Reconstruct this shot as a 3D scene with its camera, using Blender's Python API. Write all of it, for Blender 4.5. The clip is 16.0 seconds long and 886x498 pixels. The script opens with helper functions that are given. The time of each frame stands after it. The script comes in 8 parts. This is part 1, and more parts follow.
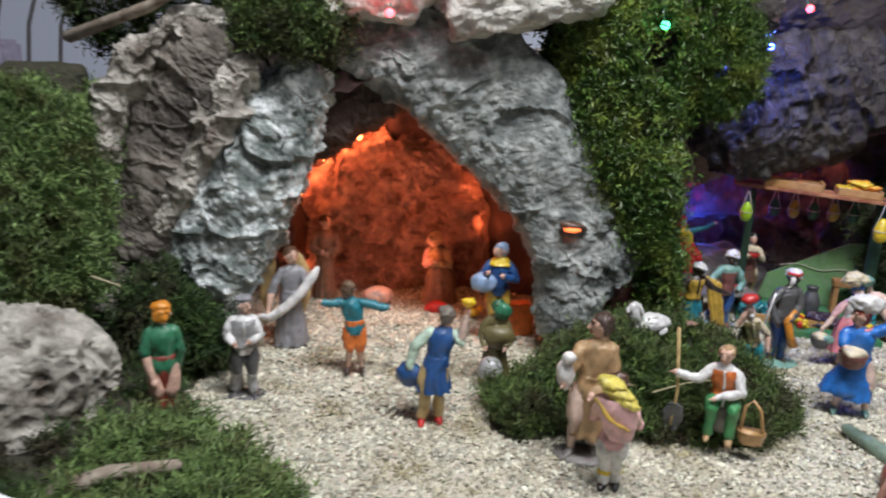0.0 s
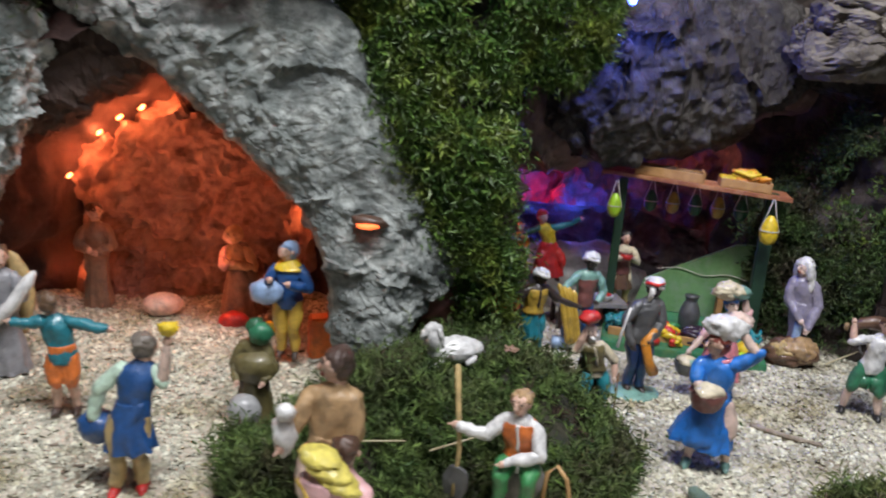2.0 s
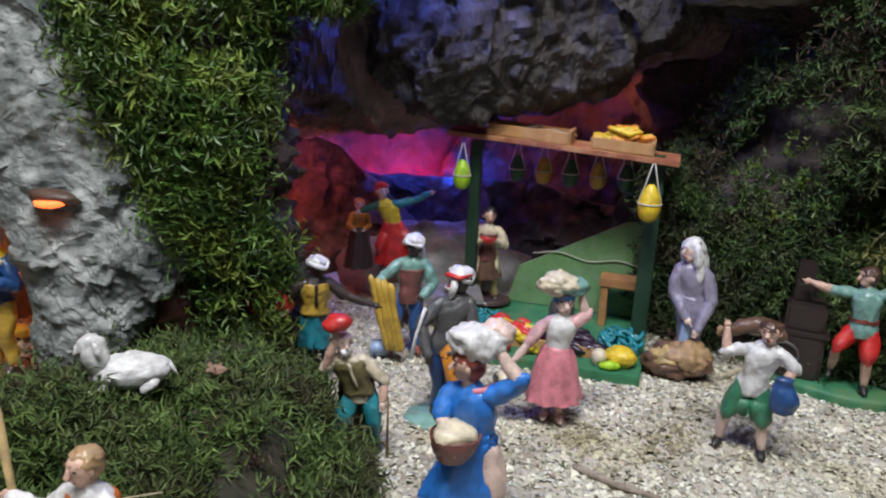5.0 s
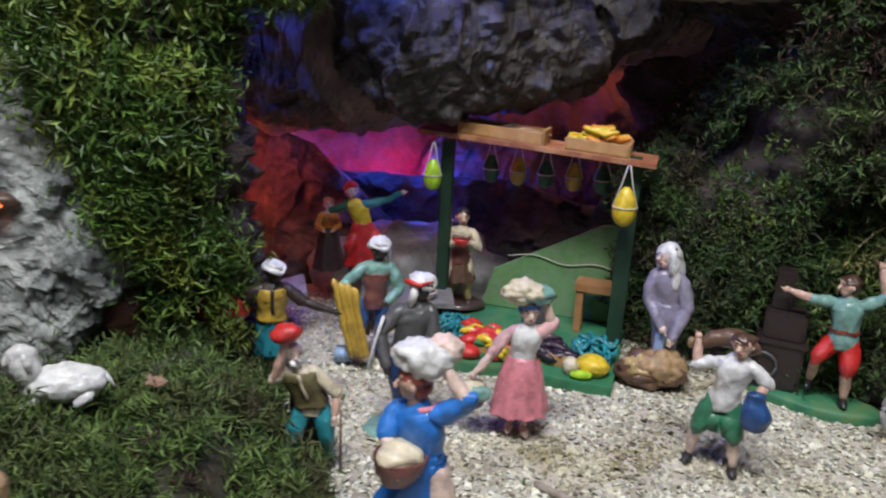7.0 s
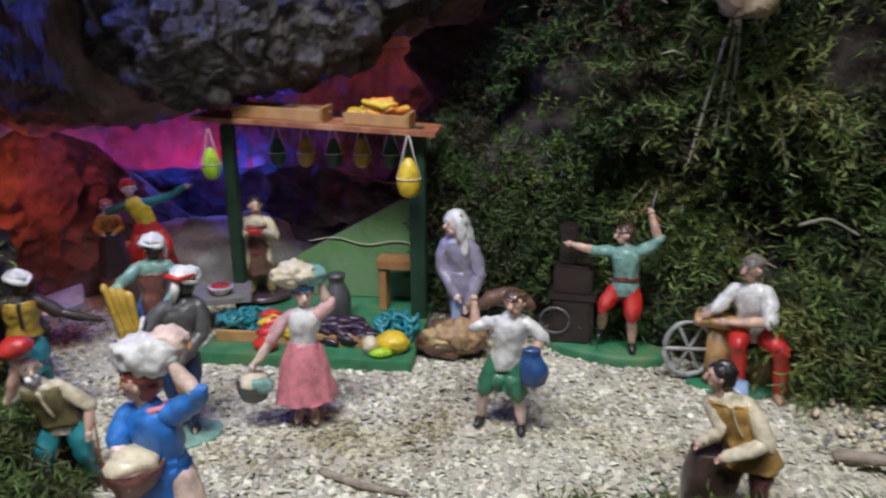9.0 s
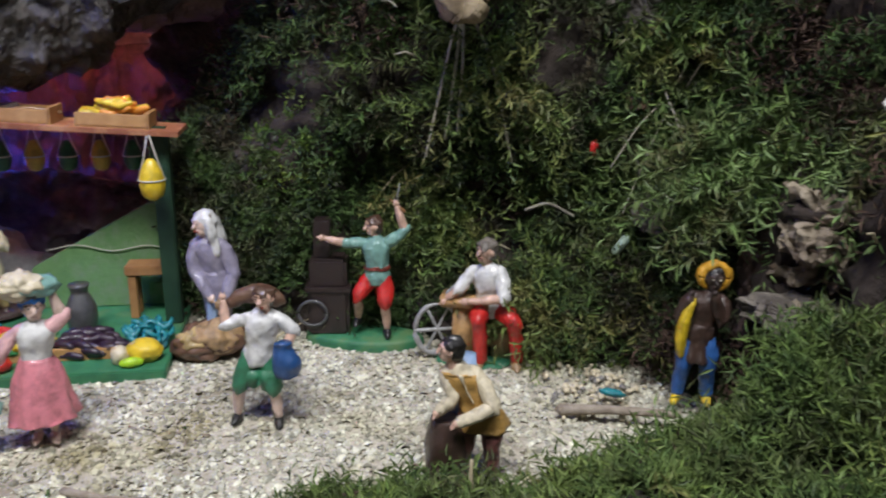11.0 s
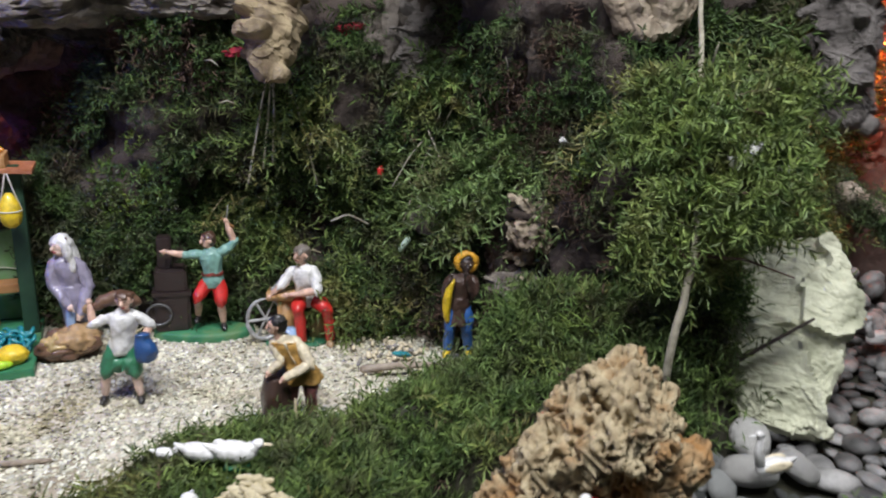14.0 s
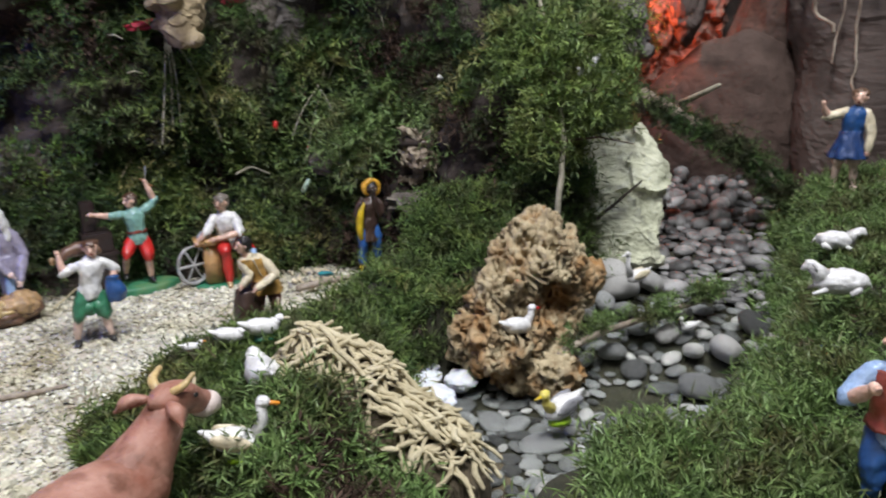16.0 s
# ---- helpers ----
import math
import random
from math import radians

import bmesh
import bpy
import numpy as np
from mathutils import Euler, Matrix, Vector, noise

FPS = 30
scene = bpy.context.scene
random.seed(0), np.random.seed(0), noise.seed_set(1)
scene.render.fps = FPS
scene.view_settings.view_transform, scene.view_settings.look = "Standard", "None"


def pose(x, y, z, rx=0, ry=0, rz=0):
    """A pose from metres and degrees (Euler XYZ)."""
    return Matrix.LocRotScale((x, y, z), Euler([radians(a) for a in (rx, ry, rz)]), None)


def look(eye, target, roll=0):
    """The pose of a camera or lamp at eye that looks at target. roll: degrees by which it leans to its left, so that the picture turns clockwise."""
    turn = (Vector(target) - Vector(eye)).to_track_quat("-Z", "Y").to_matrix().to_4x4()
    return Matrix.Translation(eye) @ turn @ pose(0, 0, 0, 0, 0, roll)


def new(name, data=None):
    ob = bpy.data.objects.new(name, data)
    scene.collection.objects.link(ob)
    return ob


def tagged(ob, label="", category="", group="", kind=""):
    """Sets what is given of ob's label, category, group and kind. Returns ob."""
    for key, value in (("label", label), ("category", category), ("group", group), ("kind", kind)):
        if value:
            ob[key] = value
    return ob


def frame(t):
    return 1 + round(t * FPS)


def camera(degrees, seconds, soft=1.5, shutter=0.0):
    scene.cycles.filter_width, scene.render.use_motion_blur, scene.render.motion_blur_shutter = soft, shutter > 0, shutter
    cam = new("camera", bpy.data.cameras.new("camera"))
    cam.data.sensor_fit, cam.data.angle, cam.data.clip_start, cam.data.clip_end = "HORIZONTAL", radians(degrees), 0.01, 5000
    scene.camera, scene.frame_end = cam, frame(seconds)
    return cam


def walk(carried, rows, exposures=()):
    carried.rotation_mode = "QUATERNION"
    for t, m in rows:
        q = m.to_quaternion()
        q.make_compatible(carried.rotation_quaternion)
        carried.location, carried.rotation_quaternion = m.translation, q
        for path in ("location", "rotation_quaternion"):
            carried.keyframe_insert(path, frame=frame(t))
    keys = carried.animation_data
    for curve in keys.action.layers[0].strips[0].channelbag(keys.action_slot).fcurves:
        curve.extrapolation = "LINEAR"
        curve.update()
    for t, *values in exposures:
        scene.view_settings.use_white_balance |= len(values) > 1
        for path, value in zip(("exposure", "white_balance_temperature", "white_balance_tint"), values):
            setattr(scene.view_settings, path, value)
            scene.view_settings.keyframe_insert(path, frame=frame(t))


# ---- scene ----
cam = camera(60.9, 16.0, 2.0, 0.5)
PATH = [
    (0, (-0.06, -0.049, 0.401), (0.06, 1.883, -0.102), 2.6),
    (0.5, (-0.024, 0.007, 0.394), (0.184, 1.93, -0.112), 3.9),
    (1, (0.025, 0.075, 0.379), (0.273, 1.993, -0.131), 4.0),
    (1.5, (0.083, 0.129, 0.373), (0.337, 2.046, -0.139), 4.0),
    (2, (0.152, 0.158, 0.365), (0.394, 2.074, -0.154), 4.0),
    (2.5, (0.221, 0.192, 0.35), (0.446, 2.107, -0.179), 3.7),
    (3, (0.289, 0.23, 0.348), (0.5, 2.145, -0.191), 3.3),
    (3.5, (0.339, 0.26, 0.345), (0.538, 2.173, -0.202), 2.6),
    (4, (0.377, 0.282, 0.334), (0.554, 2.198, -0.212), 2.8),
    (4.5, (0.408, 0.308, 0.33), (0.548, 2.222, -0.233), 2.6),
    (4.7, (0.424, 0.317, 0.326), (0.553, 2.231, -0.24), 2.4),
    (6.8, (0.446, 0.354, 0.334), (0.599, 2.259, -0.256), 3.0),
    (7, (0.464, 0.355, 0.33), (0.595, 2.262, -0.257), 2.9),
    (7.5, (0.494, 0.362, 0.328), (0.613, 2.273, -0.253), 2.2),
    (8, (0.51, 0.369, 0.325), (0.667, 2.276, -0.258), 1.5),
    (8.5, (0.528, 0.367, 0.321), (0.785, 2.259, -0.274), 0.4),
    (9, (0.551, 0.36, 0.314), (0.999, 2.215, -0.285), -0.3),
    (9.5, (0.551, 0.355, 0.312), (1.131, 2.168, -0.301), 0.7),
    (10, (0.561, 0.345, 0.316), (1.277, 2.106, -0.305), 0.4),
    (10.2, (0.565, 0.341, 0.316), (1.335, 2.08, -0.302), 0.6),
    (12.3, (0.574, 0.283, 0.331), (1.758, 1.786, -0.252), 2.1),
    (12.5, (0.571, 0.268, 0.335), (1.773, 1.758, -0.246), 2.2),
    (13, (0.547, 0.232, 0.354), (1.796, 1.686, -0.218), 2.1),
    (13.5, (0.515, 0.189, 0.367), (1.803, 1.605, -0.211), 2.5),
    (14, (0.47, 0.157, 0.372), (1.809, 1.53, -0.195), 2.1),
    (14.5, (0.368, 0.126, 0.359), (1.767, 1.441, -0.199), -0.8),
    (15, (0.262, 0.096, 0.369), (1.788, 1.268, -0.177), -2.1),
    (15.5, (0.221, 0.124, 0.345), (1.829, 1.178, -0.204), -2.7),
    (16, (0.218, 0.159, 0.327), (1.911, 1.061, -0.238), -1.2),
]
walk(cam, [(t, look(eye, target, roll)) for t, eye, target, roll in PATH],
     [(0.0, 0.08), (2.0, 0.04), (4.5, 0.04), (7.5, 0.0), (9.5, -0.04), (12.5, 0.28), (13.5, 0.36), (15.0, 0.33), (16.0, 0.33)])

# ---- light ----
world = bpy.data.worlds.new("room_air")
scene.world = world
world.use_nodes = True
world.node_tree.nodes["Background"].inputs[0].default_value = (0.6, 0.63, 0.7, 1)
world.node_tree.nodes["Background"].inputs[1].default_value = 0.35


def area_lamp(at, target, sx, sy, power, colour):
    d = bpy.data.lights.new("ceiling_lamp", "AREA")
    d.shape, d.size, d.size_y, d.energy, d.color = "RECTANGLE", sx, sy, power, colour
    ob = new("ceiling_lamp", d)
    ob.matrix_world = look(at, target)
    return ob


def point_lamp(at, power, colour, radius=0.004):
    d = bpy.data.lights.new("led", "POINT")
    d.energy, d.color, d.shadow_soft_size = power, colour, radius
    ob = new("led_light", d)
    ob.location = at
    return ob


# strip lamps of the room, over and before the crib
area_lamp((0.22, 0.25, 1.75), (0.28, 0.8, 0.0), 0.9, 0.2, 35.0, (0.95, 0.955, 0.99))
area_lamp((0.72, -0.3, 1.9), (0.8, 0.6, 0.0), 0.9, 0.2, 13.0, (0.93, 0.95, 1.0))

# ---- noise ----


def hash3(i, seed):
    i = i.astype(np.int64)
    n = i[..., 0] * 374761393 + i[..., 1] * 668265263 + i[..., 2] * 1274126177 + seed * 974634541
    n = (n ^ (n >> 13)) * 1274126177
    n = n & 0x7FFFFFFF
    n = ((n ^ (n >> 15)) * 2246822519) & 0x7FFFFFFF
    return (n ^ (n >> 11)) / float(0x7FFFFFFF)


def vnoise(p, seed=0):
    p = np.asarray(p, float)
    f = np.floor(p)
    u = p - f
    u = u * u * u * (u * (u * 6 - 15) + 10)
    out = np.zeros(p.shape[:-1])
    for dx in (0, 1):
        for dy in (0, 1):
            for dz in (0, 1):
                w = ((u[..., 0] if dx else 1 - u[..., 0]) * (u[..., 1] if dy else 1 - u[..., 1])
                     * (u[..., 2] if dz else 1 - u[..., 2]))
                out += w * hash3(f + np.array((dx, dy, dz)), seed)
    return out * 2 - 1


def fbm(p, octaves=4, seed=0, gain=0.5):
    out, a, tot = 0, 1.0, 0.0
    for k in range(octaves):
        out = out + a * vnoise(np.asarray(p) * 2.03 ** k + 11.7 * k, seed + k)
        tot += a
        a *= gain
    return out / tot


def ridged(p, octaves=4, seed=0):
    out, a, tot = 0, 1.0, 0.0
    for k in range(octaves):
        out = out + a * (1 - 2 * np.abs(vnoise(np.asarray(p) * 2.1 ** k + 5.3 * k, seed + k)))
        tot += a
        a *= 0.55
    return out / tot


def worley(p, seed=0):
    """Distance to the nearest and to the second nearest feature point."""
    f = np.floor(p)
    d1 = np.full(p.shape[:-1], 9.0)
    d2 = np.full(p.shape[:-1], 9.0)
    for dx in (-1, 0, 1):
        for dy in (-1, 0, 1):
            for dz in (-1, 0, 1):
                c = f + np.array((dx, dy, dz))
                q = c + np.stack([hash3(c, seed + s) for s in (1, 2, 3)], -1)
                d = np.sqrt(((q - p) ** 2).sum(-1))
                d2 = np.minimum(d2, np.maximum(d1, d))
                d1 = np.minimum(d1, d)
    return d1, d2


def facets(p, seed=0):
    """Chiselled relief: every cell of the stone is a plane of its own tilt; and thin cracks between them."""
    f = np.floor(p)
    d1 = np.full(p.shape[:-1], 9.0)
    d2 = np.full(p.shape[:-1], 9.0)
    h = np.zeros(p.shape[:-1])
    for dx in (-1, 0, 1):
        for dy in (-1, 0, 1):
            for dz in (-1, 0, 1):
                c = f + np.array((dx, dy, dz))
                q = c + np.stack([hash3(c, seed + s) for s in (1, 2, 3)], -1)
                d = np.sqrt(((q - p) ** 2).sum(-1))
                tilt = np.stack([hash3(c, seed + s) * 2 - 1 for s in (4, 5, 6)], -1)
                v = 0.9 * (tilt * (p - q)).sum(-1) + 0.7 * (hash3(c, seed + 7) - 0.5)
                near = d < d1
                d2 = np.where(near, d1, np.minimum(d2, d))
                h = np.where(near, v, h)
                d1 = np.where(near, d, d1)
    return h - 0.5 * smooth(0.10, 0.0, d2 - d1)


def smooth(a, b, x):
    t = np.clip((x - a) / (b - a), 0, 1)
    return t * t * (3 - 2 * t)


# ---- materials ----
def material(name, c1, c2, scale=40.0, rough=0.7, bump=0.0, bscale=None, c3=None, stain=8.0, island=0.0, objrand=0.0,
             metal=0.0, coat=0.0, lo=0.35, hi=0.65, trans=0.0, spec=0.5):
    """Two colours mixed by a fine noise, a third in larger stains, bump from a finer one."""
    m = bpy.data.materials.new(name)
    m.use_nodes = True
    t = m.node_tree
    N, L = t.nodes, t.links
    b = N["Principled BSDF"]
    b.inputs["Roughness"].default_value = rough
    b.inputs["Metallic"].default_value = metal
    b.inputs["Coat Weight"].default_value = coat
    b.inputs["Coat Roughness"].default_value = 0.15
    b.inputs["Specular IOR Level"].default_value = spec
    if trans:
        b.inputs["Subsurface Weight"].default_value = trans
        b.inputs["Subsurface Radius"].default_value = (0.003, 0.004, 0.001)
    co = N.new("ShaderNodeTexCoord")

    def noise_tex(s, detail=5.0, r=0.6):
        n = N.new("ShaderNodeTexNoise")
        n.inputs["Scale"].default_value, n.inputs["Detail"].default_value, n.inputs["Roughness"].default_value = s, detail, r
        L.new(co.outputs["Object"], n.inputs["Vector"])
        return n.outputs["Fac"]

    def ramp(fac, a, z):
        r = N.new("ShaderNodeMapRange")
        r.inputs[1].default_value, r.inputs[2].default_value = a, z
        L.new(fac, r.inputs[0])
        return r.outputs[0]

    def mix(fac, a, z, kind="MIX"):
        x = N.new("ShaderNodeMix")
        x.data_type, x.blend_type = "RGBA", kind
        if fac is None:
            x.inputs[0].default_value = 1.0
        else:
            L.new(fac, x.inputs[0])
        for s, v in ((6, a), (7, z)):
            if isinstance(v, tuple):
                x.inputs[s].default_value = (*v, 1)
            else:
                L.new(v, x.inputs[s])
        return x.outputs[2]

    col = mix(ramp(noise_tex(scale), lo, hi), c1, c2)
    if c3:
        col = mix(ramp(noise_tex(stain, 4), 0.48, 0.66), col, c3)
    for amount, sock in ((island, "Random Per Island"), (objrand, "Random")):
        if amount:
            src = N.new("ShaderNodeNewGeometry" if sock == "Random Per Island" else "ShaderNodeObjectInfo")
            r = N.new("ShaderNodeMapRange")
            r.inputs[3].default_value, r.inputs[4].default_value = 1 - amount, 1 + amount * 0.7
            L.new(src.outputs[sock], r.inputs[0])
            hs = N.new("ShaderNodeHueSaturation")
            L.new(r.outputs[0], hs.inputs["Value"])
            L.new(col, hs.inputs["Color"])
            col = hs.outputs["Color"]
    L.new(col, b.inputs["Base Color"])
    rr = N.new("ShaderNodeMapRange")
    rr.inputs[3].default_value, rr.inputs[4].default_value = max(0.05, rough - 0.12), min(1, rough + 0.12)
    L.new(noise_tex(scale * 0.7, 3), rr.inputs[0])
    L.new(rr.outputs[0], b.inputs["Roughness"])
    if bump:
        bp = N.new("ShaderNodeBump")
        bp.inputs["Strength"].default_value, bp.inputs["Distance"].default_value = 1.0, bump
        L.new(noise_tex(bscale or scale * 3, 6, 0.7), bp.inputs["Height"])
        L.new(bp.outputs[0], b.inputs["Normal"])
    return m


def glow(name, colour, strength):
    m = bpy.data.materials.new(name)
    m.use_nodes = True
    b = m.node_tree.nodes["Principled BSDF"]
    b.inputs["Base Color"].default_value = (*colour, 1)
    b.inputs["Emission Color"].default_value = (*colour, 1)
    b.inputs["Emission Strength"].default_value = strength
    return m


M_GRIT = material("pale_grit", (0.7, 0.65, 0.54), (0.48, 0.42, 0.33), 300, 0.9, 0.0012, 600, (0.3, 0.25, 0.18), 9)
M_FLAKE = material("pale_flake", (0.72, 0.71, 0.59), (0.49, 0.465, 0.35), 120, 0.85, island=0.55, c3=(0.34, 0.3, 0.18), stain=11)
M_SOIL = material("dark_soil", (0.028, 0.03, 0.016), (0.055, 0.05, 0.03), 90, 0.95, 0.004, 160)
M_ROCK_G = material("grey_green_rock", (0.2, 0.23, 0.215), (0.68, 0.72, 0.7), 42, 0.7, 0.003, 150, (0.06, 0.08, 0.07), 13, lo=0.44, hi=0.58)
M_ROCK_S = material("grey_slab", (0.172, 0.193, 0.18), (0.45, 0.477, 0.45), 48, 0.6, 0.004, 170, (0.1, 0.115, 0.11), 17, lo=0.4, hi=0.62)
M_ROCK_W = material("white_rock", (0.78, 0.76, 0.7), (0.5, 0.46, 0.4), 22, 0.9, 0.006, 110, (0.3, 0.25, 0.2), 16)
M_ROCK_B = material("brown_grey_rock", (0.1, 0.083, 0.068), (0.29, 0.255, 0.215), 24, 0.7, 0.004, 120, (0.045, 0.036, 0.03), 12, lo=0.42, hi=0.62)
M_ROCK_L = material("pale_grey_rock", (0.25, 0.228, 0.195), (0.62, 0.59, 0.52), 34, 0.85, 0.005, 120, (0.15, 0.122, 0.095), 14, lo=0.36, hi=0.6)
M_ROCK_T = material("tan_rock", (0.3, 0.24, 0.17), (0.58, 0.5, 0.38), 40, 0.85, 0.003, 160, (0.13, 0.09, 0.06), 20)
M_ROCK_P = material("pale_green_stone", (0.53, 0.54, 0.39), (0.7, 0.7, 0.53), 30, 0.85, 0.002, 200, (0.36, 0.37, 0.26), 12)
M_CORK = material("dark_cork", (0.03, 0.022, 0.018), (0.075, 0.055, 0.045), 40, 0.95, 0.006, 120, (0.07, 0.056, 0.046), 14)
M_FLANK = material("brown_flank", (0.04, 0.027, 0.022), (0.075, 0.052, 0.043), 20, 0.8, 0.002, 90, (0.095, 0.07, 0.06), 7)
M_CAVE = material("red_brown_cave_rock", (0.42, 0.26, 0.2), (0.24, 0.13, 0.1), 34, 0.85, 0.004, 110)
M_CAVE_SHADE = material("shaded_maroon_rock", (0.1, 0.055, 0.045), (0.05, 0.028, 0.024), 30, 0.9, 0.004, 110)
M_WOODGREY = material("grey_driftwood", (0.09, 0.08, 0.073), (0.22, 0.2, 0.185), 60, 0.85, 0.003, 200, (0.07, 0.06, 0.055), 30)
# dark brown, darkened further to paint shade onto the market cave's overhanging rocks
M_ROCK_SHADE = material("shaded_dark_brown_rock", (0.024, 0.02, 0.018), (0.1, 0.09, 0.083), 38, 0.33, 0.005, 110, (0.03, 0.024, 0.021), 11, lo=0.42, hi=0.66)
M_PAPER = material("rock_paper", (0.14, 0.12, 0.12), (0.55, 0.48, 0.45), 13, 0.8, 0.003, 60, (0.12, 0.09, 0.09), 8, lo=0.3, hi=0.7)
M_PAPER_H = material("brown_rock_paper", (0.3, 0.2, 0.17), (0.14, 0.085, 0.08), 9, 0.8, 0.003, 60, (0.07, 0.06, 0.045), 12)
M_PAPER_D = material("dark_rock_paper", (0.05, 0.042, 0.042), (0.2, 0.165, 0.16), 26, 0.75, 0.006, 70, (0.12, 0.07, 0.06), 14)
M_MOSS = material("moss_green", (0.045, 0.092, 0.022), (0.165, 0.24, 0.062), 50, 0.7, island=0.55, c3=(0.075, 0.07, 0.03), stain=16)
M_MOSS_D = material("dark_moss_green", (0.02, 0.05, 0.013), (0.088, 0.15, 0.036), 50, 0.7, island=0.6, c3=(0.075, 0.062, 0.034), stain=14)
M_BROWN = material("brown_rock", (0.06, 0.037, 0.028), (0.12, 0.078, 0.062), 18, 0.85, 0.003, 90, (0.05, 0.03, 0.024), 9)
M_FERN = material("fern_green", (0.1, 0.175, 0.05), (0.25, 0.355, 0.125), 60, 0.55, island=0.5, c3=(0.11, 0.11, 0.04), stain=20)
M_FERN_D = material("mid_fern_green", (0.07, 0.125, 0.03), (0.215, 0.285, 0.075), 40, 0.6, island=0.5, c3=(0.2, 0.17, 0.06), stain=9)
M_LEAF = material("glossy_leaf_green", (0.03, 0.08, 0.012), (0.115, 0.2, 0.035), 70, 0.5, island=0.6, c3=(0.19, 0.24, 0.04), stain=22)
M_DEAD = material("dried_moss", (0.05, 0.03, 0.022), (0.13, 0.08, 0.055), 80, 0.9, island=0.5)
M_STRAW = material("straw_strand", (0.4, 0.33, 0.2), (0.55, 0.48, 0.32), 60, 0.8, island=0.3)
M_WOODT = material("tan_weathered_wood", (0.34, 0.27, 0.16), (0.2, 0.15, 0.09), 50, 0.85, 0.003, 160, (0.12, 0.085, 0.05), 24)
M_ROOT = material("grey_root", (0.25, 0.23, 0.17), (0.4, 0.37, 0.28), 80, 0.8, 0.001, 300)
M_BARK = material("bark", (0.2, 0.15, 0.11), (0.4, 0.34, 0.27), 70, 0.9, 0.002, 200)
M_SPONGE = material("porous_tan_stone", (0.54, 0.455, 0.29), (0.29, 0.215, 0.12), 60, 0.9, 0.002, 320, (0.38, 0.2, 0.07), 16)
M_SPONGE_L = material("pale_tan_sponge", (0.62, 0.55, 0.37), (0.46, 0.39, 0.24), 60, 0.9, 0.002, 260)
M_PEBBLE = material("river_stone", (0.14, 0.15, 0.155), (0.3, 0.305, 0.3), 75, 0.3, 0.0012, 300, (0.3, 0.295, 0.26), 34, objrand=0.8)
M_PEBBLE_W = material("pale_river_stone", (0.42, 0.41, 0.39), (0.6, 0.59, 0.56), 70, 0.4, 0.001, 300, (0.3, 0.29, 0.27), 34, objrand=0.3)
M_PEBBLE_F = material("far_river_stone", (0.1, 0.1, 0.1), (0.2, 0.195, 0.185), 75, 0.35, 0.0012, 300, (0.32, 0.31, 0.3), 22, island=0.75)
M_WALL = material("room_paint", (0.62, 0.66, 0.76), (0.58, 0.62, 0.72), 3, 0.7)
M_BOARD = material("white_board", (0.85, 0.86, 0.9), (0.8, 0.81, 0.86), 6, 0.6)

# ---- mesh helpers ----
def fast_mesh(name, V, F, mats, index=None, smooth_shade=True):
    V, F = np.asarray(V, np.float32), np.asarray(F, np.int32)
    me = bpy.data.meshes.new(name)
    n, k = F.shape
    me.vertices.add(len(V))
    me.vertices.foreach_set("co", V.ravel())
    me.loops.add(n * k)
    me.loops.foreach_set("vertex_index", F.ravel())
    me.polygons.add(n)
    me.polygons.foreach_set("loop_start", np.arange(0, n * k, k, dtype=np.int32))
    me.polygons.foreach_set("use_smooth", np.full(n, smooth_shade))
    for m in mats:
        me.materials.append(m)
    if index is not None:
        me.polygons.foreach_set("material_index", np.asarray(index, np.int32))
    me.update(calc_edges=True)
    return me


def mesh_thing(name, V, F, mats, label="", category="", group="", kind="", parent=None, index=None, smooth_shade=True):
    ob = new(name, fast_mesh(name, V, F, mats if isinstance(mats, list) else [mats], index, smooth_shade))
    ob.parent = parent
    return tagged(ob, label, category, group, kind)


ICO = {}


def ico(sub):
    if sub not in ICO:
        bm = bmesh.new()
        bmesh.ops.create_icosphere(bm, subdivisions=sub, radius=1)
        bm.verts.ensure_lookup_table()
        ICO[sub] = (np.array([v.co[:] for v in bm.verts]), np.array([[v.index for v in f.verts] for f in bm.faces]))
        bm.free()
    return ICO[sub]


def turn(V, rx, ry, rz):
    return V @ np.array(Euler([radians(a) for a in (rx, ry, rz)]).to_matrix()).T


def normals(V, F):
    n = np.zeros_like(V)
    a, b, c = V[F[:, 0]], V[F[:, 1]], V[F[:, 2]]
    fn = np.cross(b - a, c - a)
    for k in range(F.shape[1]):
        np.add.at(n, F[:, k], fn)
    return n / (np.linalg.norm(n, axis=1, keepdims=True) + 1e-12)


def relief(P, freq, seed):
    """Broken stone: tilted planes at three sizes, rough and smooth patches, pocks and fine grain."""
    w = 0.25 * np.stack([fbm(P * freq * 1.4 + 7 * k, 3, seed + k) for k in range(3)], 1)
    patch = smooth(-0.16, 0.24, fbm(P * freq * 0.55 + 3, 2, seed + 90))
    e1, _ = worley(P * freq * 3.6 + 1.5 * w, seed + 50)
    pock = smooth(0.42, 0.14, e1) * smooth(-0.1, 0.2, fbm(P * freq * 0.8 + 17, 2, seed + 95))
    return (0.6 * facets(P * freq * 0.6 + w, seed + 33) + (0.3 + 0.7 * patch) * (0.3 * facets(P * freq * 1.6 + 1.2 * w, seed) + 0.2 * facets(P * freq * 4.2 + 2 * w, seed + 20))
            - 0.4 * pock + 0.42 * fbm(P * freq * 2.4 + 5, 5, seed + 5, 0.62) + 0.16 * fbm(P * freq * 13, 3, seed + 7))


